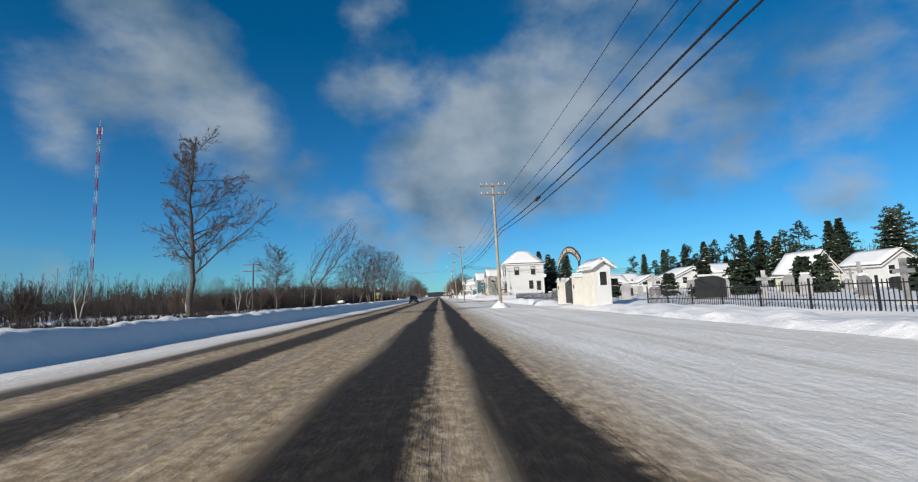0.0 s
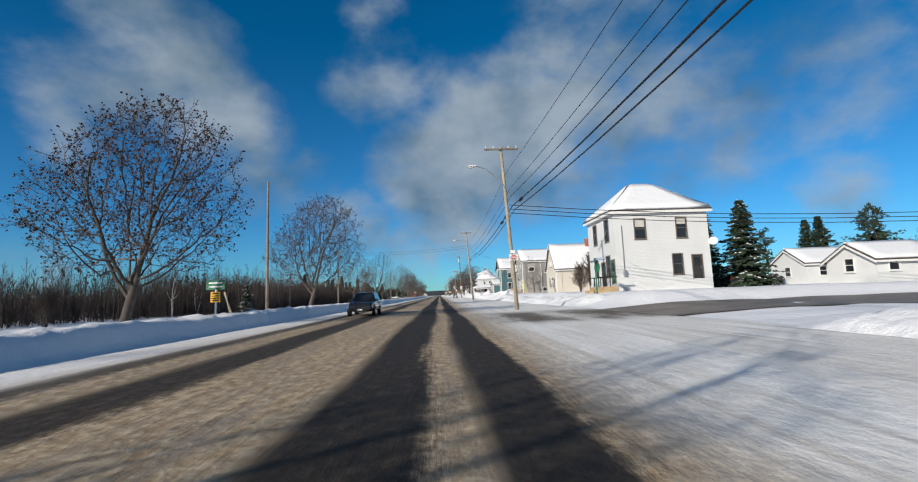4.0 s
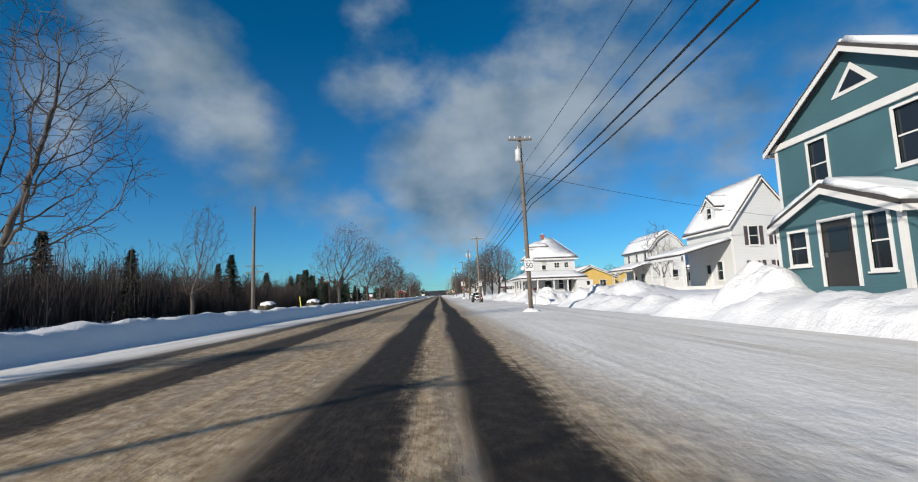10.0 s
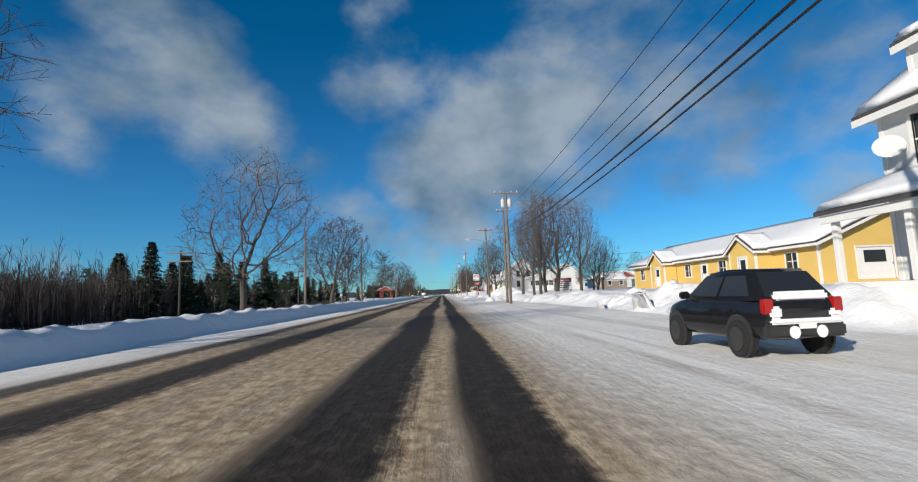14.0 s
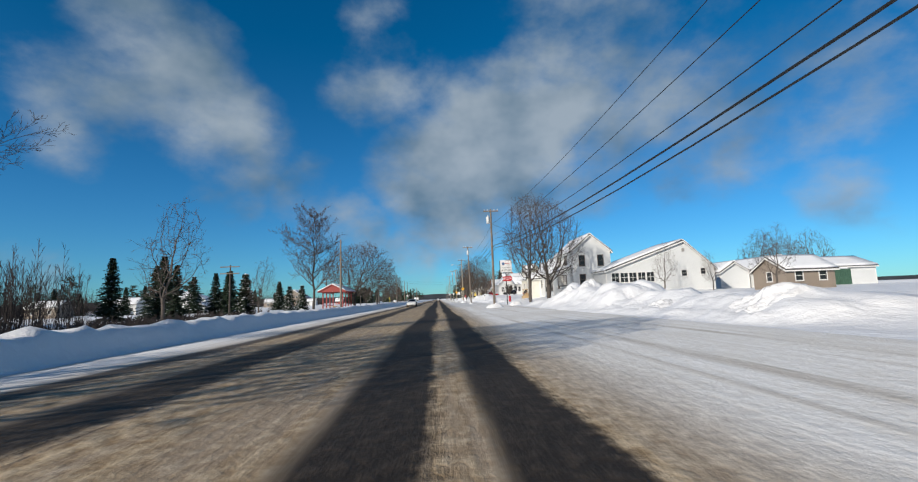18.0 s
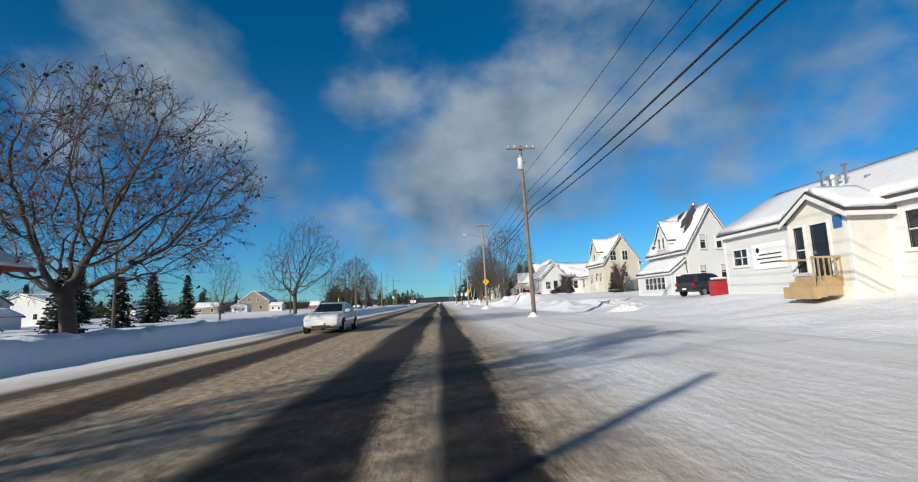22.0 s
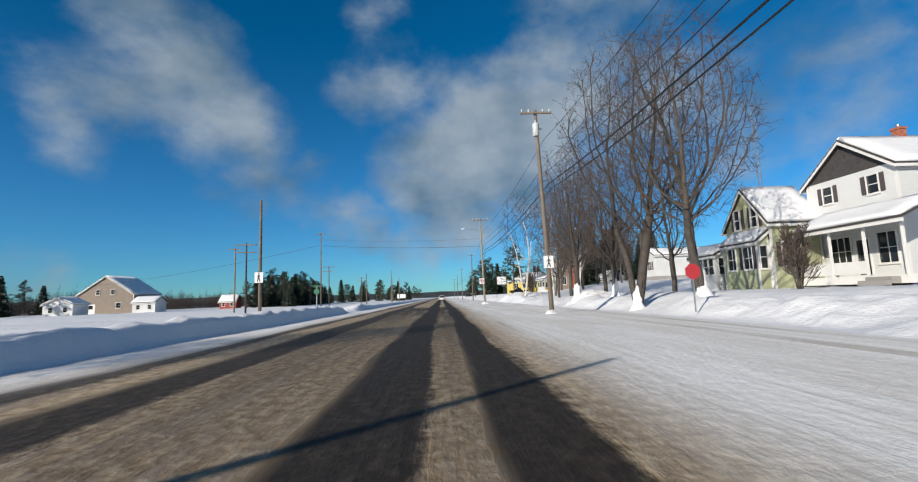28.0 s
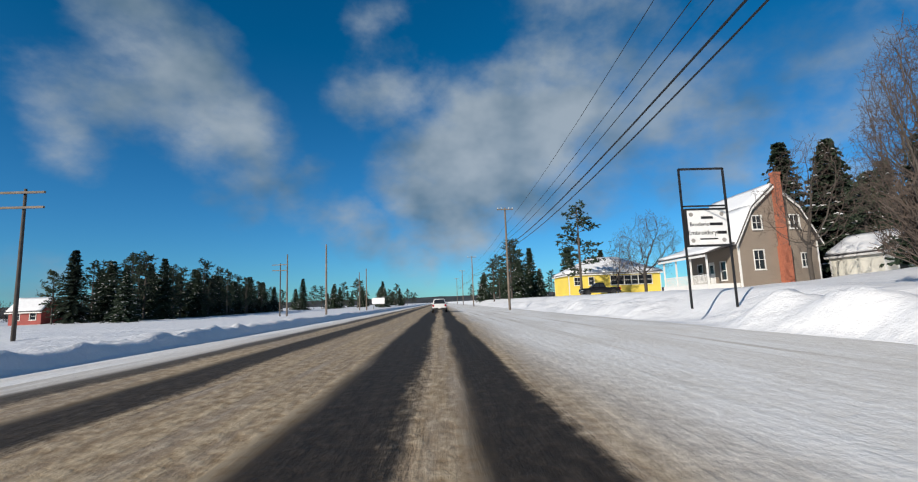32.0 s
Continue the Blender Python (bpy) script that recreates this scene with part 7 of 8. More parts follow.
# ---- signs ----
def plate(name, x, y, z, w, h, mat, parent, lozenge=False, face="S", round_=False):
    if round_:
        return part(name, moved(lathe([(w / 2, 0), (w / 2, .02)], 24), pose(x, y, z, 90, 0, 0)), mat, parent)
    bm = boxes([(-w / 2, -.012, -h / 2, w / 2, .012, h / 2)])
    return part(name, moved(bm, pose(x, y, z, 0, 45 if lozenge else 0, 0 if face == "S" else -90)), mat, parent)


def walker(x, y, z, s, parent):
    """The crossing pictogram: a plain walking figure of bars."""
    segs = [((0, .30), (0, .02), .05), ((0, .02), (-.14, -.34), .04), ((0, .02), (.13, -.34), .04), ((0, .26), (-.16, .06), .03), ((0, .26), (.15, .08), .03)]
    v, f = tubes([(Vector((x + a[0] * s, y, z + a[1] * s)), Vector((x + b[0] * s, y, z + b[1] * s)), r * s, r * s * .8) for a, b, r in segs], 6)
    raw("pictogram", v, f, INK, parent)
    part("pictogram_dot", moved(lathe([(.06 * s, -.008), (.06 * s, .008)], 12), pose(x, y, z + .4 * s, 90, 0, 0)), INK, parent)


def sign(label, x, y, category="sign"):
    return thing("road_sign", (x, y, 1.5), label, category)


t = sign("square white speed sign reading 50 on a pole", 6.0, 193.4)
plate("border", 5.97, 193.425, 3.05, .66, .86, INK, t)
plate("plate", 5.97, 193.40, 3.05, .62, .82, SIGNWHITE, t)
lettering("lettering", "MAXIMUM", .125, facing_south(5.97, 193.383, 3.30), INK, t)
lettering("numerals", "50", .50, facing_south(5.97, 193.383, 2.98), INK, t)
t = sign("small white no-parking sign strapped to a pole", 5.88, 230.7)
plate("plate", 5.98, 230.72, 2.74, .45, .6, SIGNWHITE, t)
v, f = tubes([(Vector((5.98 + .17 * math.cos(a), 230.7, 2.79 + .17 * math.sin(a))), Vector((5.98 + .17 * math.cos(a + .4), 230.7, 2.79 + .17 * math.sin(a + .4))), .022, .022) for a in np.arange(0, 6.3, .4)], 5)
raw("ring", v, f, INK, t)
lettering("letter", "P", .3, facing_south(5.98, 230.7, 2.79), INK, t)
for x, y, z, walk_ in ((7.0, 421.95, 3.85, True), (6.7, 459.35, 3.4, True)):
    t = sign("amber diamond crossing sign strapped to a pole", x, y)
    plate("plate", x - .05, y + .03, z, .68, .68, SIGNYELLOW, t, True)
    walker(x - .05, y + .005, z, .62, t)
for x, y in ((6.5, 487.45), (-13.35, 493.8)):
    t = sign("white crossing sign with a black walking figure", x, y)
    plate("plate", x - .03, y + .03, 3.15, .6, .75, SIGNWHITE, t)
    walker(x - .03, y + .005, 3.12, .8, t)
t = sign("square white no-u-turn sign with a red ring", 5.85, 526.90)
plate("plate", 5.82, 526.98, 3.35, .72, .78, SIGNWHITE, t)
v, f = tubes([(Vector((5.82 + .27 * math.cos(a), 526.96, 3.37 + .27 * math.sin(a))), Vector((5.82 + .27 * math.cos(a + .3), 526.96, 3.37 + .27 * math.sin(a + .3))), .035, .035) for a in np.arange(0, 6.3, .3)] + [(Vector((5.64, 526.95, 3.56)), Vector((6.0, 526.95, 3.18)), .03, .03)], 5)
raw("ring", v, f, SIGNRED, t)
v, f = tubes([(Vector((5.9, 526.96, 3.22)), Vector((5.9, 526.96, 3.42)), .028, .028), (Vector((5.9, 526.96, 3.42)), Vector((5.82, 526.96, 3.5)), .028, .028), (Vector((5.82, 526.96, 3.5)), Vector((5.74, 526.96, 3.42)), .028, .028), (Vector((5.74, 526.96, 3.42)), Vector((5.74, 526.96, 3.28)), .028, .05)], 5)
raw("arrow", v, f, INK, t)
# small advertising boards on the corner pole: unreadable, plain bars
t = thing("advert_board", (5.4, 99.2, 3), "small white board with red lettering bars on the corner pole", "sign")
plate("board", 5.35, 99.2, 3.75, .62, .45, SIGNWHITE, t)
plate("board", 5.3, 99.2, 4.15, .34, .22, SIGNWHITE, t)
for k, w in enumerate((.30, .5, .44)):
    plate("lettering_bar", 5.35, 99.175, 3.9 - .12 * k, w, .06, SIGNRED, t)
plate("arrow_bar", 5.35, 99.175, 3.58, .3, .03, INK, t)
# street corner post
t = thing("street_sign", (12.6, 103.2, .5), "green stop sign seen from behind with blue street plates", "sign")
part("post", boxes([(12.55, 103.15, .3, 12.65, 103.25, 3.75)]), SIGNGREEN, t)
part("stop_plate", moved(lathe([(.38, 0), (.38, .02)], 8), pose(12.72, 103.2, 3.0, 0, 90, 20)), SIGNGREEN, t)
plate("street_plate", 12.95, 103.2, 3.68, .9, .16, SIGNBLUE, t)
plate("street_plate", 12.4, 103.3, 3.5, .8, .16, SIGNBLUE, t, face="W")
plate("lettering_bar", 12.98, 103.183, 3.68, .66, .06, SIGNWHITE, t)
# mailbox by the second side street
t = thing("mailbox", (9.3, 208.2, 0), "small dark red mailbox on a thin post in the snow", "mailbox")
part("post", boxes([(9.28, 208.2, 0, 9.33, 208.25, 1.42)]), STEEL, t)
part("box", boxes([(9.12, 208.0, 1.425, 9.49, 208.45, 1.68)], .06), SIGNRED, t)
part("flap", boxes([(9.15, 207.985, 1.45, 9.46, 207.998, 1.66)], .004), DARK, t)
t = thing("stop_sign", (11.0, 479.6, 0.6), "red stop sign on a post beside the trees", "sign")
part("post", boxes([(10.98, 479.6, .2, 11.03, 479.65, 2.3)]), STEEL, t)
part("plate", moved(lathe([(.36, 0), (.36, .02)], 8), pose(11.0, 479.58, 1.98, 90, 22.5, 0)), SIGNRED, t)
t = thing("post_box", (12.4, 416.5, .8), "white mailbox post leaning in the snowbank", "mailbox")
part("post", boxes([(12.35, 416.45, .3, 12.45, 416.55, 1.62)], .01), TRIM, t)
part("box", boxes([(12.28, 416.2, 1.625, 12.52, 416.7, 1.86)], .05), IRON, t)
# direction board across the road
t = thing("direction_sign", (-12, 91.8, .5), "green direction board above a small amber board", "sign")
part("post", boxes([(-12.04, 91.8, .2, -11.96, 91.88, 2.5)]), STEEL, t)
plate("board", -12, 91.78, 2.25, 1.0, .5, SIGNGREEN, t)
plate("board", -12, 91.78, 1.6, .5, .55, SIGNYELLOW, t)
for k in range(2):
    plate("lettering_bar", -12, 91.765, 2.35 - .2 * k, .7, .07, SIGNWHITE, t)
for k in range(4):
    plate("lettering_bar", -12, 91.765, 1.78 - .12 * k, .4, .05, INK, t)
t = thing("street_sign", (-15.2, 516.5, 0), "green street plates on a post at the junction", "sign")
part("post", boxes([(-15.24, 516.5, -.2, -15.16, 516.58, 3.2)]), STEEL, t)
plate("street_plate", -15.2, 516.48, 3.1, .9, .18, SIGNGREEN, t)
part("stop_plate", moved(lathe([(.36, 0), (.36, .02)], 8), pose(-15.2, 516.47, 2.45, 90, 22.5, 0)), SIGNGREEN, t)
t = thing("roadside_billboard", (-17, 660, 0), "small white billboard far along the road", "sign")
part("board", boxes([(-19, 660, 1.4, -15.5, 660.1, 3.1)]), SIGNWHITE, t)
part("post", boxes([(-18.6, 660.1, 0, -18.5, 660.2, 3.1)]), WOODPOLE, t)
part("post", boxes([(-16, 660.1, 0, -15.9, 660.2, 3.1)]), WOODPOLE, t)

# restaurant sign
t = thing("restaurant_sign", (9.98, 359.2, .5), "tall restaurant sign with a snow-capped box and red arrow", "sign")
part("post", moved(lathe([(.07, 0), (.07, 5.2)], 10), pose(10.03, 359.2, .1)), DARK, t)
bx = part("sign_box", boxes([(9.18, 358.95, 4.83, 10.88, 359.45, 6.53)], .03), SIGNWHITE, t)
part("side_panel", boxes([(9.15, 358.93, 4.81, 9.177, 359.47, 6.55)]), DARK, bx)
part("snow_cap", boxes([(9.18, 358.95, 6.535, 10.88, 359.45, 6.65)], .05), ROOFSNOW, bx)
lettering("lettering", "CHICKEN", .30, facing_south(10.1, 358.94, 5.5), INK, bx)
lettering("lettering", "SEAFOODS", .30, facing_south(10.1, 358.94, 5.14), INK, bx)
part("emblem", moved(lathe([(.2, 0), (.2, .01)], 16), pose(9.63, 358.94, 6.1, 90, 0, 0)), SIGNBLUE, bx)
part("emblem", slab([(9.43, 358.935, 5.88), (9.88, 358.935, 5.88), (9.65, 358.935, 6.1)], (0, .008, 0)), SIGNRED, bx)
plate("lettering_bar", 10.23, 358.94, 6.14, .62, .1, SIGNRED, bx)
plate("lettering_bar", 10.4, 358.94, 5.9, .34, .09, INK, bx)
ar = part("arrow_board", slab([(9.43, 358.95, 3.55), (10.68, 358.95, 3.5), (10.93, 358.95, 3.9), (10.68, 358.95, 4.25), (9.43, 358.95, 4.2), (9.63, 358.95, 3.88)], (0, .18, 0)), SIGNRED, t)
lettering("lettering", "PIZZA", .42, facing_south(10.23, 358.94, 3.88), SIGNWHITE, ar)
# red tank beside the sign post
t = thing("hydrant", (10.4, 359.0, .4), "small red tank standing at the foot of the sign", "tank")
part("tank", moved(lathe([(.1, 0), (.17, .1), (.17, .75), (.08, .9)], 12), pose(10.4, 359.0, .5)), SIGNRED, t)
# blue plate by the vestibule
part("access_plate", boxes([(16.33, 373.5, 3.6, 16.36, 373.9, 4.1)]), SIGNBLUE, rv)
part("banner", boxes([(18.12, 378.9, 2.35, 18.16, 381.5, 3.75)], .01), SIGNWHITE, ra, "white cloth banner fixed to the wall")
part("emblem", moved(lathe([(.14, 0), (.14, .012)], 14), pose(18.11, 381.0, 3.4, 0, -90, 0)), INK, ra)
for k in range(3):
    part("lettering_bar", boxes([(18.10, 379.25, 3.1 - .22 * k, 18.118, 380.9 + .2 * (k % 2), 3.16 - .22 * k)]), INK, ra)
for x, y, z in ((20.2, 376, 6.1), (20.9, 377.5, 6.2), (20.0, 378.5, 6.0)):
    part("roof_vent", moved(lathe([(.09, 0), (.09, .6), (.16, .65), (.1, .8)], 10), pose(x, y, z - .6)), STEEL, ra)
t = thing("refuse_bin", (18.9, 386.2, .9), "square dark red bin beside the annex", "bin")
part("body", boxes([(18.45, 385.75, .75, 19.35, 386.65, 1.95)], .03), SIGNRED, t)
part("lid", boxes([(18.42, 385.72, 1.953, 19.38, 386.68, 2.02)], .02), DARK, t)
part("snow_cap", boxes([(18.5, 385.8, 2.023, 19.3, 386.6, 2.16)], .06), ROOFSNOW, t)
part("exhaust_hood", moved(lathe([(.42, 0), (.42, .35), (.2, .55), (.2, .95), (.3, 1.0), (.3, 1.2)], 14), pose(20.0, 377.6, 5.5)), STEEL, ra, "steel kitchen exhaust on the roof")
for y in (376.9, 378.3):
    part("exhaust_post", boxes([(19.96, y - .04, 5.3, 20.04, y + .04, 7.0), (19.9, y - .1, 7.0, 20.1, y + .1, 7.12)]), STEEL, ra)
# shop board behind the roadside trees
t = thing("shop_board", (17.64, 293.06, 1), "white changeable letter board with a red header on steel posts", "sign")
for x in (17.64 - 1.05, 17.64 + 1.05):
    part("post", boxes([(x - .06, 293.06 + .05, .4, x + .06, 293.06 + .17, 2.03 + .95)]), DARK, t)
b = part("board", boxes([(17.64 - 1.25, 293.06 - .08, 2.03 - .8, 17.64 + 1.25, 293.06 + .04, 2.03 + .8)], .02), SIGNWHITE, t)
part("header", boxes([(17.64 - 1.25, 293.06 - .1, 2.03 + .3, 17.64 + 1.25, 293.06 - .082, 2.03 + .8)]), SIGNRED, b)
part("board_frame", boxes([(17.64 - 1.33, 293.06 - .1, 2.03 - .88, 17.64 + 1.33, 293.06 + .05, 2.03 - .8), (17.64 - 1.33, 293.06 - .1, 2.03 + .8, 17.64 + 1.33, 293.06 + .05, 2.03 + .88)]), SIGNRED, t)
for k, w in enumerate((1.7, 1.9, 1.2)):
    plate("lettering_bar", 17.64, 293.06 - .09, 2.03 + .1 - .28 * k, w, .1, INK, b)
plate("lettering_bar", 17.64, 293.06 - .11, 2.03 + .55, 1.8, .2, SIGNWHITE, b)

# small white service cabinet on the bank across the road
t = thing("service_cabinet", (-14.00, 160.50, 0.75), "small white utility cabinet half buried in the snowbank", "utility box")
part("body", boxes([(-14.00 - .3, 160.50 - .2, 0.75 - .9, -14.00 + .3, 160.50 + .2, 0.75 + .15)], .02), SIGNWHITE, t)
part("lid", boxes([(-14.00 - .34, 160.50 - .24, 0.75 + .152, -14.00 + .34, 160.50 + .24, 0.75 + .2)], .015), GREY, t)
part("snow_cap", boxes([(-14.00 - .3, 160.50 - .2, 0.75 + .203, -14.00 + .3, 160.50 + .2, 0.75 + .34)], .06), ROOFSNOW, t)

# embroidery sign in its tall frame
t = thing("shop_sign", (11.3, 547.5, 1), "tall black steel frame with a white embroidery shop board", "sign")
for x in (10.38, 12.3):
    part("post", boxes([(x - .035, 547.46, .6, x + .035, 547.54, 6.5)]), IRON, t)
part("top_bar", boxes([(10.38, 547.46, 6.44, 12.3, 547.54, 6.52)]), IRON, t)
part("middle_bar", boxes([(10.38, 547.46, 4.84, 12.3, 547.54, 4.9)]), IRON, t)
b = part("board", boxes([(10.5, 547.42, 3.22, 12.2, 547.56, 4.68)]), SIGNWHITE, t)
part("board_frame", boxes([(10.42, 547.40, 3.14, 10.5, 547.58, 4.76), (12.2, 547.40, 3.14, 12.28, 547.58, 4.76), (10.5, 547.40, 4.68, 12.2, 547.58, 4.76), (10.5, 547.40, 3.14, 12.2, 547.58, 3.22)]), IRON, b)
plate("lettering_bar", 11.35, 547.41, 4.36, .5, .1, INK, b)
lettering("lettering", "Broderie", .23, facing_south(11.0, 547.412, 4.08), INK, b)
plate("lettering_bar", 11.72, 547.41, 4.08, .55, .11, INK, b)
lettering("lettering", "Embroidery", .26, facing_south(11.1, 547.412, 3.72), INK, b)
plate("lettering_bar", 11.93, 547.41, 3.72, .4, .12, INK, b)
plate("lettering_bar", 11.35, 547.41, 3.46, .75, .05, INK, b)
for x, z in ((10.68, 4.5), (12.0, 4.5), (10.68, 3.4), (12.0, 3.4)):
    part("ornament", moved(lathe([(.09, 0), (.09, .008)], 10), pose(x, 547.418, z, 90, 0, 0)), GREY, b)

# marker sticks and mailbox-like bits along the banks
for x, y, h, lean in [(8.9, 294.8, 2.6, 2), (16.2, 153.0, 2.6, -13), (16.6, 153.3, 2.7, -17), (-13.4, 420.5, 2.2, -3), (-14.5, 99.5, 2.0, -14), (-15.0, 101, 2.1, -20), (-12.5, 300, 2.2, -12), (-12.8, 302.5, 2.4, -15), (-13, 208, 1.4, -8), (16.2, 541, 2.0, 20), (17.2, 540.5, 2.0, -20)]:
    st = part("marker_stick", moved(boxes([(-.035, -.035, -.3, .035, .035, h)]), pose(x, y, ground_z(x, y) if abs(x) > 9.5 else 0, 0, lean, 0)), NEONYELLOW if x > -14 and abs(y - 300) > 4 or x > 0 else PALEPOLE)
    tagged(st, "thin upright marker stick in the snowbank", "stick", "marker sticks")
for x, y, s in [(-12.6, 155.5, .5), (-13.5, 214, .8), (-13.2, 200, .7), (-14.2, 68, .7), (-13, 432, .8)]:
    b = thing("snowy_shrub", (x, y, .3), "low dark shrub with a cap of snow", "shrub", "snow-capped shrubs on the bank")
    bm = bmesh.new()
    bmesh.ops.create_icosphere(bm, subdivisions=3, radius=s)
    for q in bm.verts:
        q.co *= 1 + .35 * noise.noise(q.co * 4 + Vector((x, y, 0)))
        q.co.z *= .8
    part("foliage", moved(bm, pose(x, y, .55)), CEDAR, b)
    bm = bmesh.new()
    bmesh.ops.create_icosphere(bm, subdivisions=3, radius=s * .8)
    for q in bm.verts:
        q.co *= 1 + .25 * noise.noise(q.co * 3)
        q.co.z *= .45
    part("snow_cap", moved(bm, pose(x, y, .55 + s * .62)), ROOFSNOW, b, smooth=True)

# picnic shelter across the road
t = thing("picnic_shelter", (-17, 367, 0), "red open-sided picnic shelter with a snowy roof", "shelter")
sx0, sx1, sy0, sy1 = -18.7, -15.0, 365.6, 373.4
for x in (sx0 + .3, sx1 - .3):
    for y in (sy0 + .3, sy0 + 2.7, sy0 + 5.1, sy1 - .3):
        part("post", boxes([(x - .08, y - .08, -.4, x + .08, y + .08, 3.0)]), BARNRED, t)
mx_ = (sx0 + sx1) / 2
for a, b in ((sx0 - .4, mx_), (sx1 + .4, mx_)):
    roof_part(t, [(a, sy0 - .5, 2.92), (b, sy0 - .5, 4.02), (b, sy1 + .5, 4.02), (a, sy1 + .5, 2.92)], None, .16, BARNRED)
for y in (sy0 - .35, sy1 + .3):
    part("gable", slab([(sx0 - .3, y, 2.95), (sx1 + .3, y, 2.95), (mx_, y, 3.95)], (0, .06, 0)), BARNRED, t)
part("beam", boxes([(sx0 + .2, sy0 + .2, 2.8, sx0 + .4, sy1 - .2, 2.96), (sx1 - .4, sy0 + .2, 2.8, sx1 - .2, sy1 - .2, 2.96)]), BARNRED, t)
for y in (sy0 + .3, sy0 + 2.7, sy0 + 5.1):
    part("rail", boxes([(sx0 + .25, y + .1, .75, sx0 + .33, y + 1.7, .87), (sx1 - .33, y + .1, .75, sx1 - .25, y + 1.7, .87)]), BARNRED, t)
part("picnic_table", boxes([(-17.4, 366, .65, -16.4, 368, .72), (-17.8, 366, .35, -17.6, 368, .4), (-16.2, 366, .35, -16.0, 368, .4), (-16.8, 366.3, -.2, -16.6, 366.4, .65), (-16.8, 367.6, -.2, -16.6, 367.7, .65)]), DECKWOOD, t)

# ---- graveyard ----
t = thing("cemetery_kiosk", (10.9, 31.3, .3), "narrow white kiosk with a steep snowy gable roof", "kiosk")
part("wall", wall_mesh("S", 29.95, 10.4, 11.4, .2, 2.8, [(10.66, 11.14, 1.6, 2.5)], .1), WHITE, t)
part("wall", boxes([(10.4, 30.05, .2, 10.52, 32.8, 2.8)]), STUCCO, t)
part("wall", boxes([(11.28, 30.05, .2, 11.4, 32.8, 2.8)]), STUCCO, t)
part("wall", boxes([(10.52, 32.68, .2, 11.28, 32.8, 2.8)]), STUCCO, t)
part("window_frame", boxes([(10.6, 29.92, 1.54, 10.66, 29.97, 2.56), (11.14, 29.92, 1.54, 11.2, 29.97, 2.56), (10.66, 29.92, 2.5, 11.14, 29.97, 2.56), (10.66, 29.92, 1.54, 11.14, 29.97, 1.6)]), TRIM, t)
part("pane", boxes([(10.66, 30.0, 1.6, 11.14, 30.02, 2.5)]), PANE, t)
part("gable", slab([(10.4, 29.96, 2.8), (11.4, 29.96, 2.8), (10.9, 29.96, 3.14)], (0, .08, 0)), WHITE, t)
for a in (10.08, 11.72):
    roof_part(t, [(a, 29.65, 2.68), (10.9, 29.65, 3.2), (10.9, 33.1, 3.2), (a, 33.1, 2.68)], None, .15, TRIM)
    part("verge_board", slab([(a, 29.62, 2.70), (10.9, 29.62, 3.22), (10.9, 29.62, 3.32), (a, 29.62, 2.80)], (0, .03, 0)), TRIM, t)
for x, y, w, h in ((11.15, 36.0, .5, 2.5), (11.75, 43.0, .5, 2.35)):
    t = thing("gate_pillar", (x, y, .3), "white stucco gate pillar with a snow-capped coping", "pillar", "gate pillars of the cemetery")
    part("shaft", boxes([(x - w, y - w, .1, x + w, y + w, h - .15)], .02), STUCCO, t)
    part("coping", boxes([(x - w - .1, y - w - .1, h - .15, x + w + .1, y + w + .1, h)], .03), TRIM, t)
    part("snow_cap", boxes([(x - w - .05, y - w - .05, h + .005, x + w + .05, y + w + .05, h + .2)], .09), ROOFSNOW, t)
    part("plaque", boxes([(x - w - .02, y - .15, 1.5, x - w, y + .15, 1.8)]), DARK, t)
t = thing("cemetery_gate", (11.2, 39, .3), "black iron double gate with vertical bars", "gate")
for k in range(30):
    q = k / 29
    y = 36.4 + 5.3 * q
    x = 11.2 + .35 * q
    top = 2.0 + .35 * math.sin(math.pi * q)
    part("bar", boxes([(x - .014, y - .014, .25, x + .014, y + .014, top)]), IRON, t)
part("rail", slab([(11.18, 36.35, .5), (11.55, 41.8, .5), (11.55, 41.8, .56), (11.18, 36.35, .56)], (.03, 0, 0)), IRON, t)
part("rail", slab([(11.18, 36.35, 1.75), (11.55, 41.8, 1.75), (11.55, 41.8, 1.81), (11.18, 36.35, 1.81)], (.03, 0, 0)), IRON, t)
t = thing("cemetery_arch", (11.2, 39, 4), "brown arched sheet-metal sign with cream raised letters", "sign")
cy, half, spring, rise_ = 38.95, 3.2, 3.45, 1.05
arc_r = (half * half + rise_ * rise_) / (2 * rise_)
arc_c = spring + rise_ - arc_r
amax = math.asin(half / arc_r)
v, f = [], []
for k in range(33):
    a = -amax + 2 * amax * k / 32
    for rr in (arc_r, arc_r + .62):
        for dx in (0, .06):
            v.append((11.15 + dx, cy + rr * math.sin(a), arc_c + rr * math.cos(a)))
    if k:
        i = 4 * k
        f += [(i, i - 4, i - 2, i + 2), (i + 1, i + 3, i - 1, i - 3), (i + 2, i - 2, i - 1, i + 3), (i, i + 1, i - 3, i - 4)]
raw("band", v, f, BROWNSIGN, t)
text = "CIMETIERE SAINT FRANCOIS DE SALES"
for k, ch in enumerate(text):
    if ch != " ":
        a = amax * .95 * (1 - 2 * k / (len(text) - 1))
        rr = arc_r + .31
        lettering("letter", ch, .42, facing_west(11.14, cy + rr * math.sin(a), arc_c + rr * math.cos(a), math.degrees(a)), LETTER, t, .012)
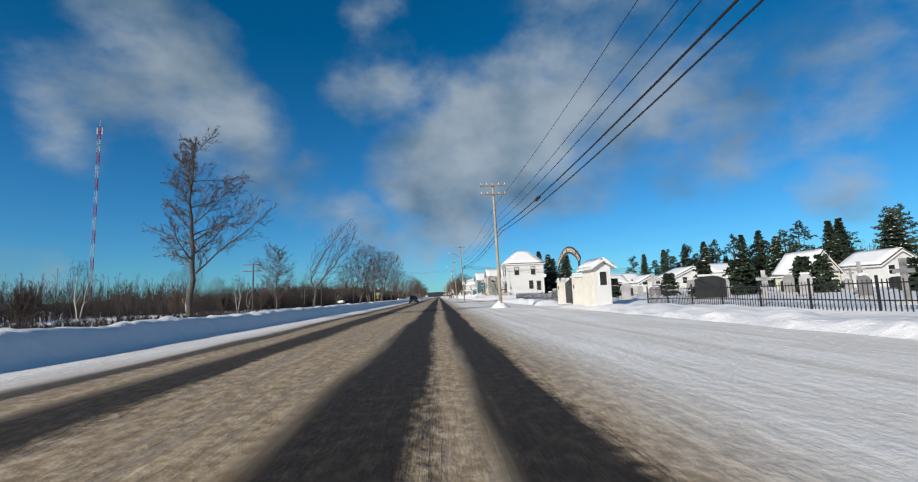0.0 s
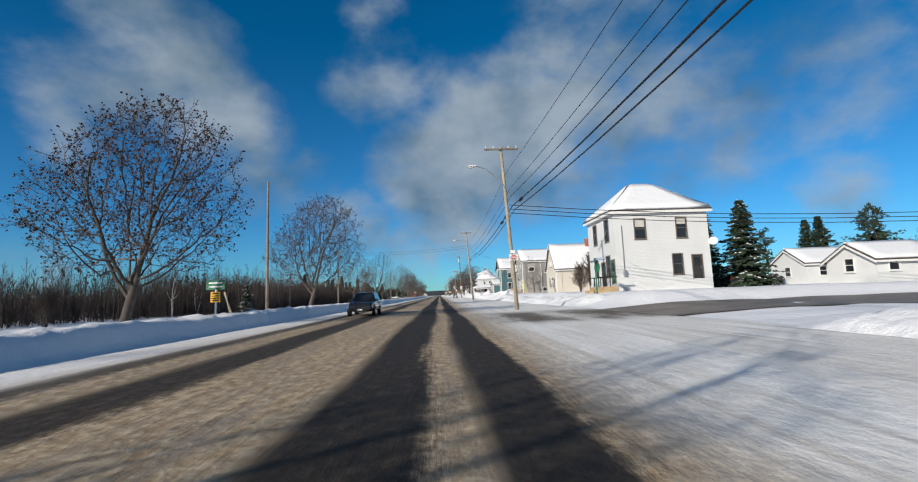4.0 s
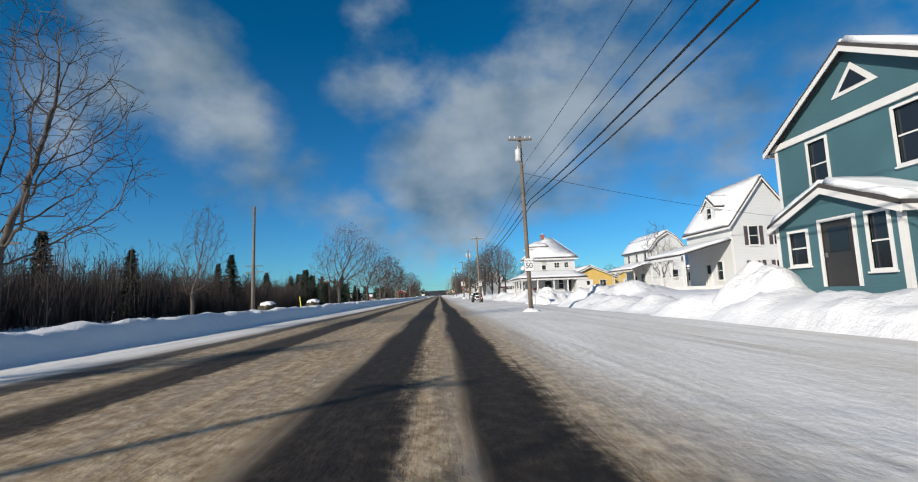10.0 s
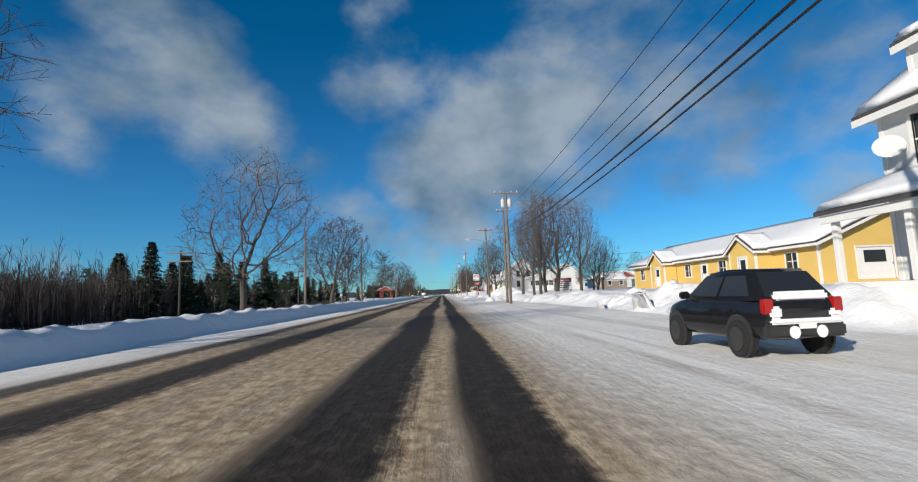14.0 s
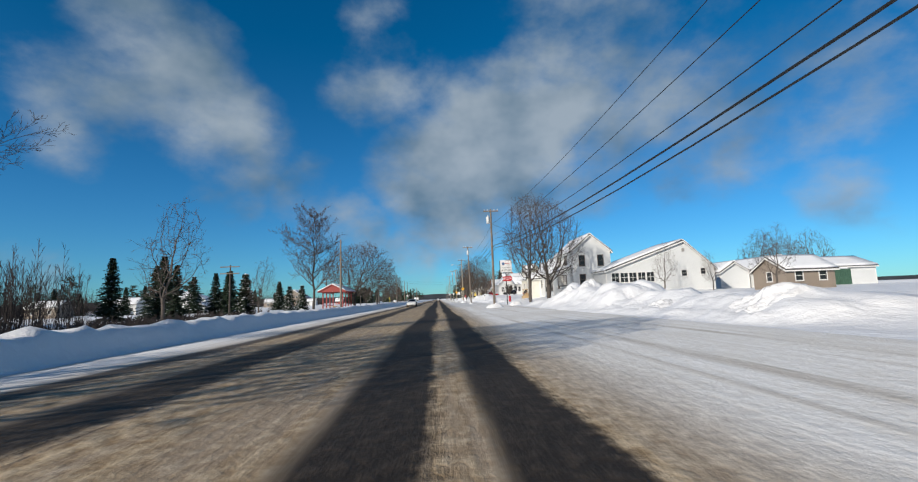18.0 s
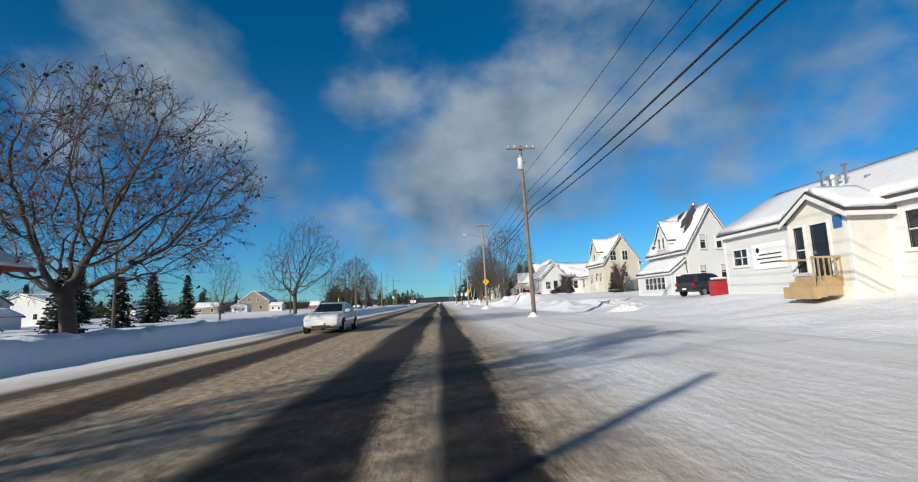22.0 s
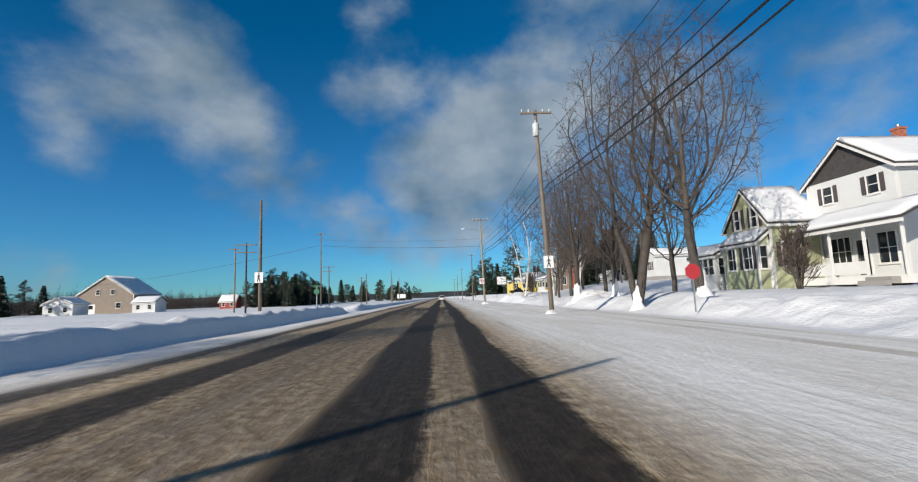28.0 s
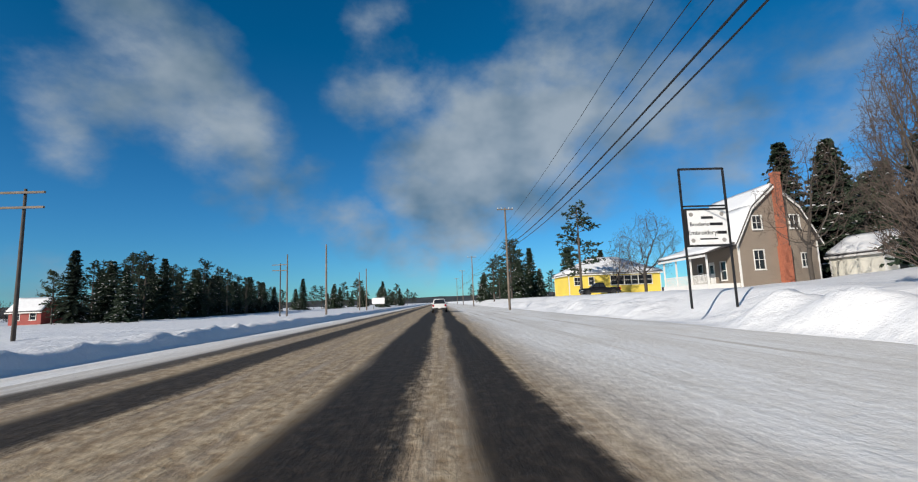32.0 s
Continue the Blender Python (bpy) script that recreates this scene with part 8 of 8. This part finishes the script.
for y in (35.75, 36.1, 41.9, 42.3):
    part("stay", boxes([(11.16, y - .03, 2.3, 11.22, y + .03, 3.7)]), IRON, t)


def fence_run(y0, y1, x, single_from=-99.0):
    t = thing("cemetery_fence", (x, (y0 + y1) / 2, .4), "black iron picket fence half sunk in snow", "fence")
    n = int((y1 - y0) / 2.6)
    picket = None
    for k in range(n + 1):
        y = y0 + (y1 - y0) * k / n
        part("post", boxes([(x - .03, y - .03, .1, x + .03, y + .03, 1.42)]), IRON, t)
        if k < n:
            d = (y1 - y0) / n
            part("rail", boxes([(x - .018, y + .04, 1.16, x + .018, y + d - .04, 1.20)]), IRON, t)
            part("rail", boxes([(x - .018, y + .04, .62, x + .018, y + d - .04, .66)]), IRON, t)
            if y < single_from:
                tagged(part("pickets", boxes([(x - .012, y + d * j / 16 - .012, .1, x + .012, y + d * j / 16 + .012, 1.3) for j in range(1, 16)]), IRON, t), kind="stuff")
                continue
            for j in range(1, 16):
                if picket is None:
                    picket = part("picket", slab([(-.012, -.012, .1), (.012, -.012, .1), (.012, .012, .1), (-.012, .012, .1)], (0, 0, 1.2), .006), IRON)
                    ob = picket
                else:
                    ob = new("picket", picket.data)
                ob.location = (x, y + d * j / 16, 0)
                adopt(ob, t)


fence_run(-8, 29.5, 13.6, 12.0)
fence_run(44, 77, 12.9)
rnd = random.Random(12)


def headstone(x, y, kind, s):
    z = ground_z(x, y) - .15
    t = thing("headstone", (x, y, z), ("grey granite headstone with a snow cap", "upright pale headstone with rounded head", "stone cross on a low plinth", "broad dark granite headstone on a base")[kind], "headstone", "graves in the cemetery")
    w, h, d = (.9, .8, .22) if kind == 0 else (.6, 1.0, .16) if kind == 1 else (.5, 1.5, .2) if kind == 2 else (1.3, .95, .25)
    w, h = w * s, h * s
    m = DARK if kind == 3 else STONEGREY
    part("plinth", boxes([(x - w * .65, y - d, z, x + w * .65, y + d, z + .28)], .02), STONEGREY, t)
    if kind == 2:
        part("cross", boxes([(x - .07, y - .07, z + .28, x + .07, y + .07, z + .28 + h), (x - .35, y - .06, z + h * .85, x + .35, y + .06, z + h * .85 + .14)]), STONEGREY, t)
    else:
        n = 9
        pts = [(x - w / 2, y - d / 2, z + .28)] + [(x - w / 2 * math.cos(math.pi * k / n), y - d / 2, z + .28 + h * (.75 + .25 * math.sin(math.pi * k / n))) for k in range(n + 1)] + [(x + w / 2, y - d / 2, z + .28)]
        part("slab", slab(pts, (0, d, 0)), m, t)
        part("snow_cap", boxes([(x - w * .42, y - d * .6, z + .26 + h, x + w * .42, y + d * .6, z + .38 + h)], .05), ROOFSNOW, t)


for k in range(78):
    x, y = 15.5 + 5.0 * (k % 6) + rnd.random() * 1.5, -4 + 6.0 * (k // 6) + rnd.random() * 2
    headstone(x, y, rnd.choice((0, 0, 1, 1, 2, 3)), .9 + .5 * rnd.random())
for x, y, s in [(22.5, 38, 1.1), (24.0, 47, .9), (26, 39, 1.25), (28.5, 41, 1.0), (30, 36.5, 1.15), (33, 38, 1.2), (34, 31, .9), (31, 27, .9), (36, 30, 1.0), (20, 52, .8)]:
    c = spruce("cedar_shrub", int(x * 3), 2.6 * s, 1.9 * s, "clipped dark cedar standing in the graveyard", 0.05, 0.0, 0.02)
    c.location = (x, y, ground_z(x, y))
for x, y in ((41, 33), (44, 28), (39, 45)):
    house("small flat stone burial vault under snow", x - 1.5, x + 1.5, y, y + 2.5, 2.2, 2.7, STUCCO, "x", zb=.2, name="burial_vault", category="vault", corners=False, over=.15)


# ---- vehicles ----
def car(label, x, y, turn, paint, style="sedan", dusting=0.0, z=0.0):
    L, W, H = {"sedan": (4.7, 1.8, 1.46), "suv": (4.5, 1.84, 1.68), "hatch": (3.55, 1.66, 1.50), "pickup": (5.4, 1.9, 1.75)}[style]
    t = thing("car", (0, 0, 0), label, "car", "cars along the road")
    body = {"sedan": [(-.50, .50, .80), (-.485, .34, .93), (-.40, .24, 1.00), (-.30, .22, 1.00), (.20, .22, .96), (.30, .22, .95), (.44, .24, .90), (.485, .30, .80), (.50, .42, .68)],
            "suv": [(-.50, .52, .95), (-.485, .38, 1.04), (-.40, .30, 1.08), (.18, .30, 1.04), (.28, .30, 1.03), (.44, .30, .96), (.49, .38, .84), (.50, .50, .70)],
            "hatch": [(-.50, .46, .86), (-.485, .34, .98), (-.40, .26, 1.03), (.18, .26, 1.0), (.30, .26, .97), (.44, .26, .86), (.485, .36, .74), (.50, .48, .62)],
            "pickup": [(-.50, .55, 1.0), (-.49, .42, 1.06), (-.40, .36, 1.08), (.18, .36, 1.06), (.28, .36, 1.06), (.46, .36, 1.02), (.49, .42, .9), (.50, .55, .75)]}[style]
    bm = bmesh.new()
    rings = []
    for f_, lo, hi in body:
        taper = 1 - .16 * max(0, abs(f_) - .40) / .10
        hw = W / 2 * taper
        mid = lo + (hi - lo) * .55
        ring = [(-hw * .93, lo), (-hw, lo + .12), (-hw, mid), (-hw * .95, hi - .04), (-hw * .86, hi), (hw * .86, hi), (hw * .95, hi - .04), (hw, mid), (hw, lo + .12), (hw * .93, lo)]
        rings.append([bm.verts.new((px, f_ * L, pz)) for px, pz in ring])
    for a, b in zip(rings, rings[1:]):
        for k in range(10):
            bm.faces.new((a[k], a[(k + 1) % 10], b[(k + 1) % 10], b[k]))
    bm.faces.new(rings[0])
    bm.faces.new(list(reversed(rings[-1])))
    bmesh.ops.recalc_face_normals(bm, faces=bm.faces[:])
    shell = part("body", bm, paint, t, smooth=True)
    soft_ = shell.modifiers.new("rounding", "SUBSURF")
    soft_.levels = soft_.render_levels = 2
    base = body[len(body) // 2][2] - .02
    r0, r1, f0, f1 = {"sedan": (-.38, -.20, .22, .03), "suv": (-.485, -.40, .24, .07), "hatch": (-.48, -.36, .26, .05), "pickup": (-.14, -.09, .24, .09)}[style]
    hb, ht = W / 2 * .93, W / 2 * .70
    prof = [(r0, base), (r1, H - .04), ((r1 + f1) / 2, H), (f1, H - .05), (f0, base)]
    bm = bmesh.new()
    left = [bm.verts.new((-(hb if pz == base else ht), q * L, pz)) for q, pz in prof]
    right = [bm.verts.new(((hb if pz == base else ht), q * L, pz)) for q, pz in prof]
    bm.faces.new(left)
    bm.faces.new(list(reversed(right)))
    for k in range(4):
        bm.faces.new((left[k + 1], left[k], right[k], right[k + 1]))
    bmesh.ops.recalc_face_normals(bm, faces=bm.faces[:])
    bmesh.ops.bevel(bm, geom=bm.edges[:], offset=.075, segments=4, affect="EDGES")
    part("cabin", bm, paint, t, smooth=True)

    def pane(name, pts, out, parent=t, mat=PANE):
        return part(name, slab(pts, out), mat, parent)

    def mix(a, b, k):
        return tuple(p + (q - p) * k for p, q in zip(a, b))
    for nm, (qa, za), (qb, zb_) in (("rear_window", prof[0], prof[1]), ("windscreen", prof[4], prof[3])):
        A, B, C, D = (-hb, qa * L, za), (hb, qa * L, za), (ht, qb * L, zb_), (-ht, qb * L, zb_)
        lo1, lo2, hi1, hi2 = mix(mix(A, B, .08), mix(D, C, .08), .10), mix(mix(A, B, .92), mix(D, C, .92), .10), mix(mix(A, B, .92), mix(D, C, .92), .9), mix(mix(A, B, .08), mix(D, C, .08), .9)
        pane(nm, [lo1, lo2, hi1, hi2], (0, -.012 if nm == "rear_window" else .012, .006))
    for sg in (-1, 1):
        A, B, C, D = (sg * hb, r0 * L, base), (sg * hb, f0 * L, base), (sg * ht, f1 * L, H - .05), (sg * ht, r1 * L, H - .05)
        for a, b in ((.10, .47), (.51, .90)):
            pts = [mix(mix(A, B, a), mix(D, C, a), .14), mix(mix(A, B, b), mix(D, C, b), .14), mix(mix(A, B, b), mix(D, C, b), .84), mix(mix(A, B, a), mix(D, C, a), .84)]
            pane("side_window", pts, (sg * .012, 0, .004))
        part("mirror", boxes([(sg * hb - (.02 if sg > 0 else .2), f0 * L - .35, base + .02, sg * hb + (.2 if sg > 0 else .02), f0 * L - .22, base + .17)], .03), paint, t)
        for q in (-.31, .32):
            part("wheel_arch", moved(lathe([(.37, -.02), (.37, .02)], 20), pose(sg * (W / 2 - .015), q * L, .36, 0, 90, 0)), DARK, t)
            wh = part("wheel", moved(lathe([(.24, -.10), (.31, -.11), (.32, -.06), (.32, .06), (.31, .11), (.24, .10)], 20), pose(sg * (W / 2 - .07), q * L, .32, 0, 90, 0)), RUBBER, t)
            part("rim", moved(lathe([(.20, -.015), (.20, .015), (.05, .03)], 16), pose(sg * (W / 2 + .04), q * L, .32, 0, 90 * sg, 0)), STEEL if paint != CARBLACK else DARK, wh)
        part("headlight", boxes([(sg * W * .36 - .19, L * .44, .60, sg * W * .36 + .17, L * .488, .77)], .05), LENS, t)
        part("tail_light", boxes([(sg * W * .40 - .10, -L * .503, .74, sg * W * .40 + .10, -L * .47, .98)], .02), TAILRED, t)
    part("bumper", boxes([(-W * .46, -L * .512, .36, W * .46, -L * .47, .58)], .04), paint if style == "sedan" else DARK, t)
    part("grille", boxes([(-.34, L * .482, .60, .34, L * .497, .70)], .02), DARK, t)
    part("grille", boxes([(-.42, L * .482, .30, .42, L * .497, .42)], .02), DARK, t)
    part("number_plate", boxes([(-.16, -L * .517, .50, .16, -L * .511, .60)]), SIGNWHITE, t)
    part("number_plate", boxes([(-.16, L * .506, .42, .16, L * .511, .52)]), SIGNWHITE, t)
    if dusting:
        part("snow_patch", boxes([(-W * .40, -L * .516, .575, W * .42, -L * .49, .66)], .03), ROOFSNOW, t, "caked snow on the tailgate")
        part("snow_patch", boxes([(-W * .40, -L * .514, .66, -W * .26, -L * .49, .86)], .04), ROOFSNOW, t)
        part("snow_patch", boxes([(W * .28, -L * .514, .66, W * .42, -L * .49, .80)], .04), ROOFSNOW, t)
        part("snow_patch", boxes([(-W * .30, r0 * L - .05, base - .03, W * .33, r0 * L + .12, base + .14)], .05), ROOFSNOW, t)
        part("snow_patch", moved(lathe([(.10, 0), (.10, .02)], 12), pose(-.26, -L * .513, .45, 90, 0, 0)), ROOFSNOW, t)
        part("snow_patch", moved(lathe([(.10, 0), (.10, .02)], 12), pose(.26, -L * .513, .45, 90, 0, 0)), ROOFSNOW, t)
    t.matrix_basis = pose(x, y, z, 0, 0, turn)
    return t


hatch_ = car("black hatchback parked at the kerb, caked with snow behind", 5.8, 235.0, 2, CARBLACK, "hatch", 1.0, .0)
hatch_.scale = (.88, .86, 1.0)
car("white compact suv on the lane ahead", -.05, 588, 0, CARWHITE, "suv")
car("white sedan in the opposite lane", -5.1, 380.0, 180, CARWHITE, "sedan")
car("dark grey suv in the opposite lane", -5.5, 100.8, 180, CARGREY, "suv")
car("charcoal suv parked before the restaurant", 20.5, 390.5, -68, CARGREY, "suv", 0, ground_z(20.5, 390.5) + .0)
car("black car parked between the two houses", 19.6, 171.0, -80, CARBLACK, "sedan", 0, ground_z(19.6, 171) - .05)
car("grey pickup parked beside the white house", 32.0, 112.5, -95, CARGREY, "pickup", 0, ground_z(32, 112.5) - .05)
car("navy car parked by the yellow building", 37.0, 254.0, 160, CARBLUE, "sedan", 0, ground_z(37, 254) - .05)
car("grey car parked by the yellow building", 41.0, 255.5, 100, CARGREY, "sedan", 0, ground_z(41, 255) - .05)
car("dark pickup parked before the yellow bungalow", 22.0, 592, 85, CARBLACK, "pickup", 0, ground_z(22, 592) - .05)
car("black car parked beside the taupe house", 37.8, 575, 60, CARBLACK, "sedan", 0, ground_z(37.8, 575) - .05)
car("black suv parked before the white house", 23.5, 443.6, 86, CARBLACK, "suv", 0, ground_z(23.5, 443.6) - .05)
car("red pickup parked behind the snowbank", 18.0, 449.5, 70, TAILRED, "pickup", 0, ground_z(18, 449.5) - .05)
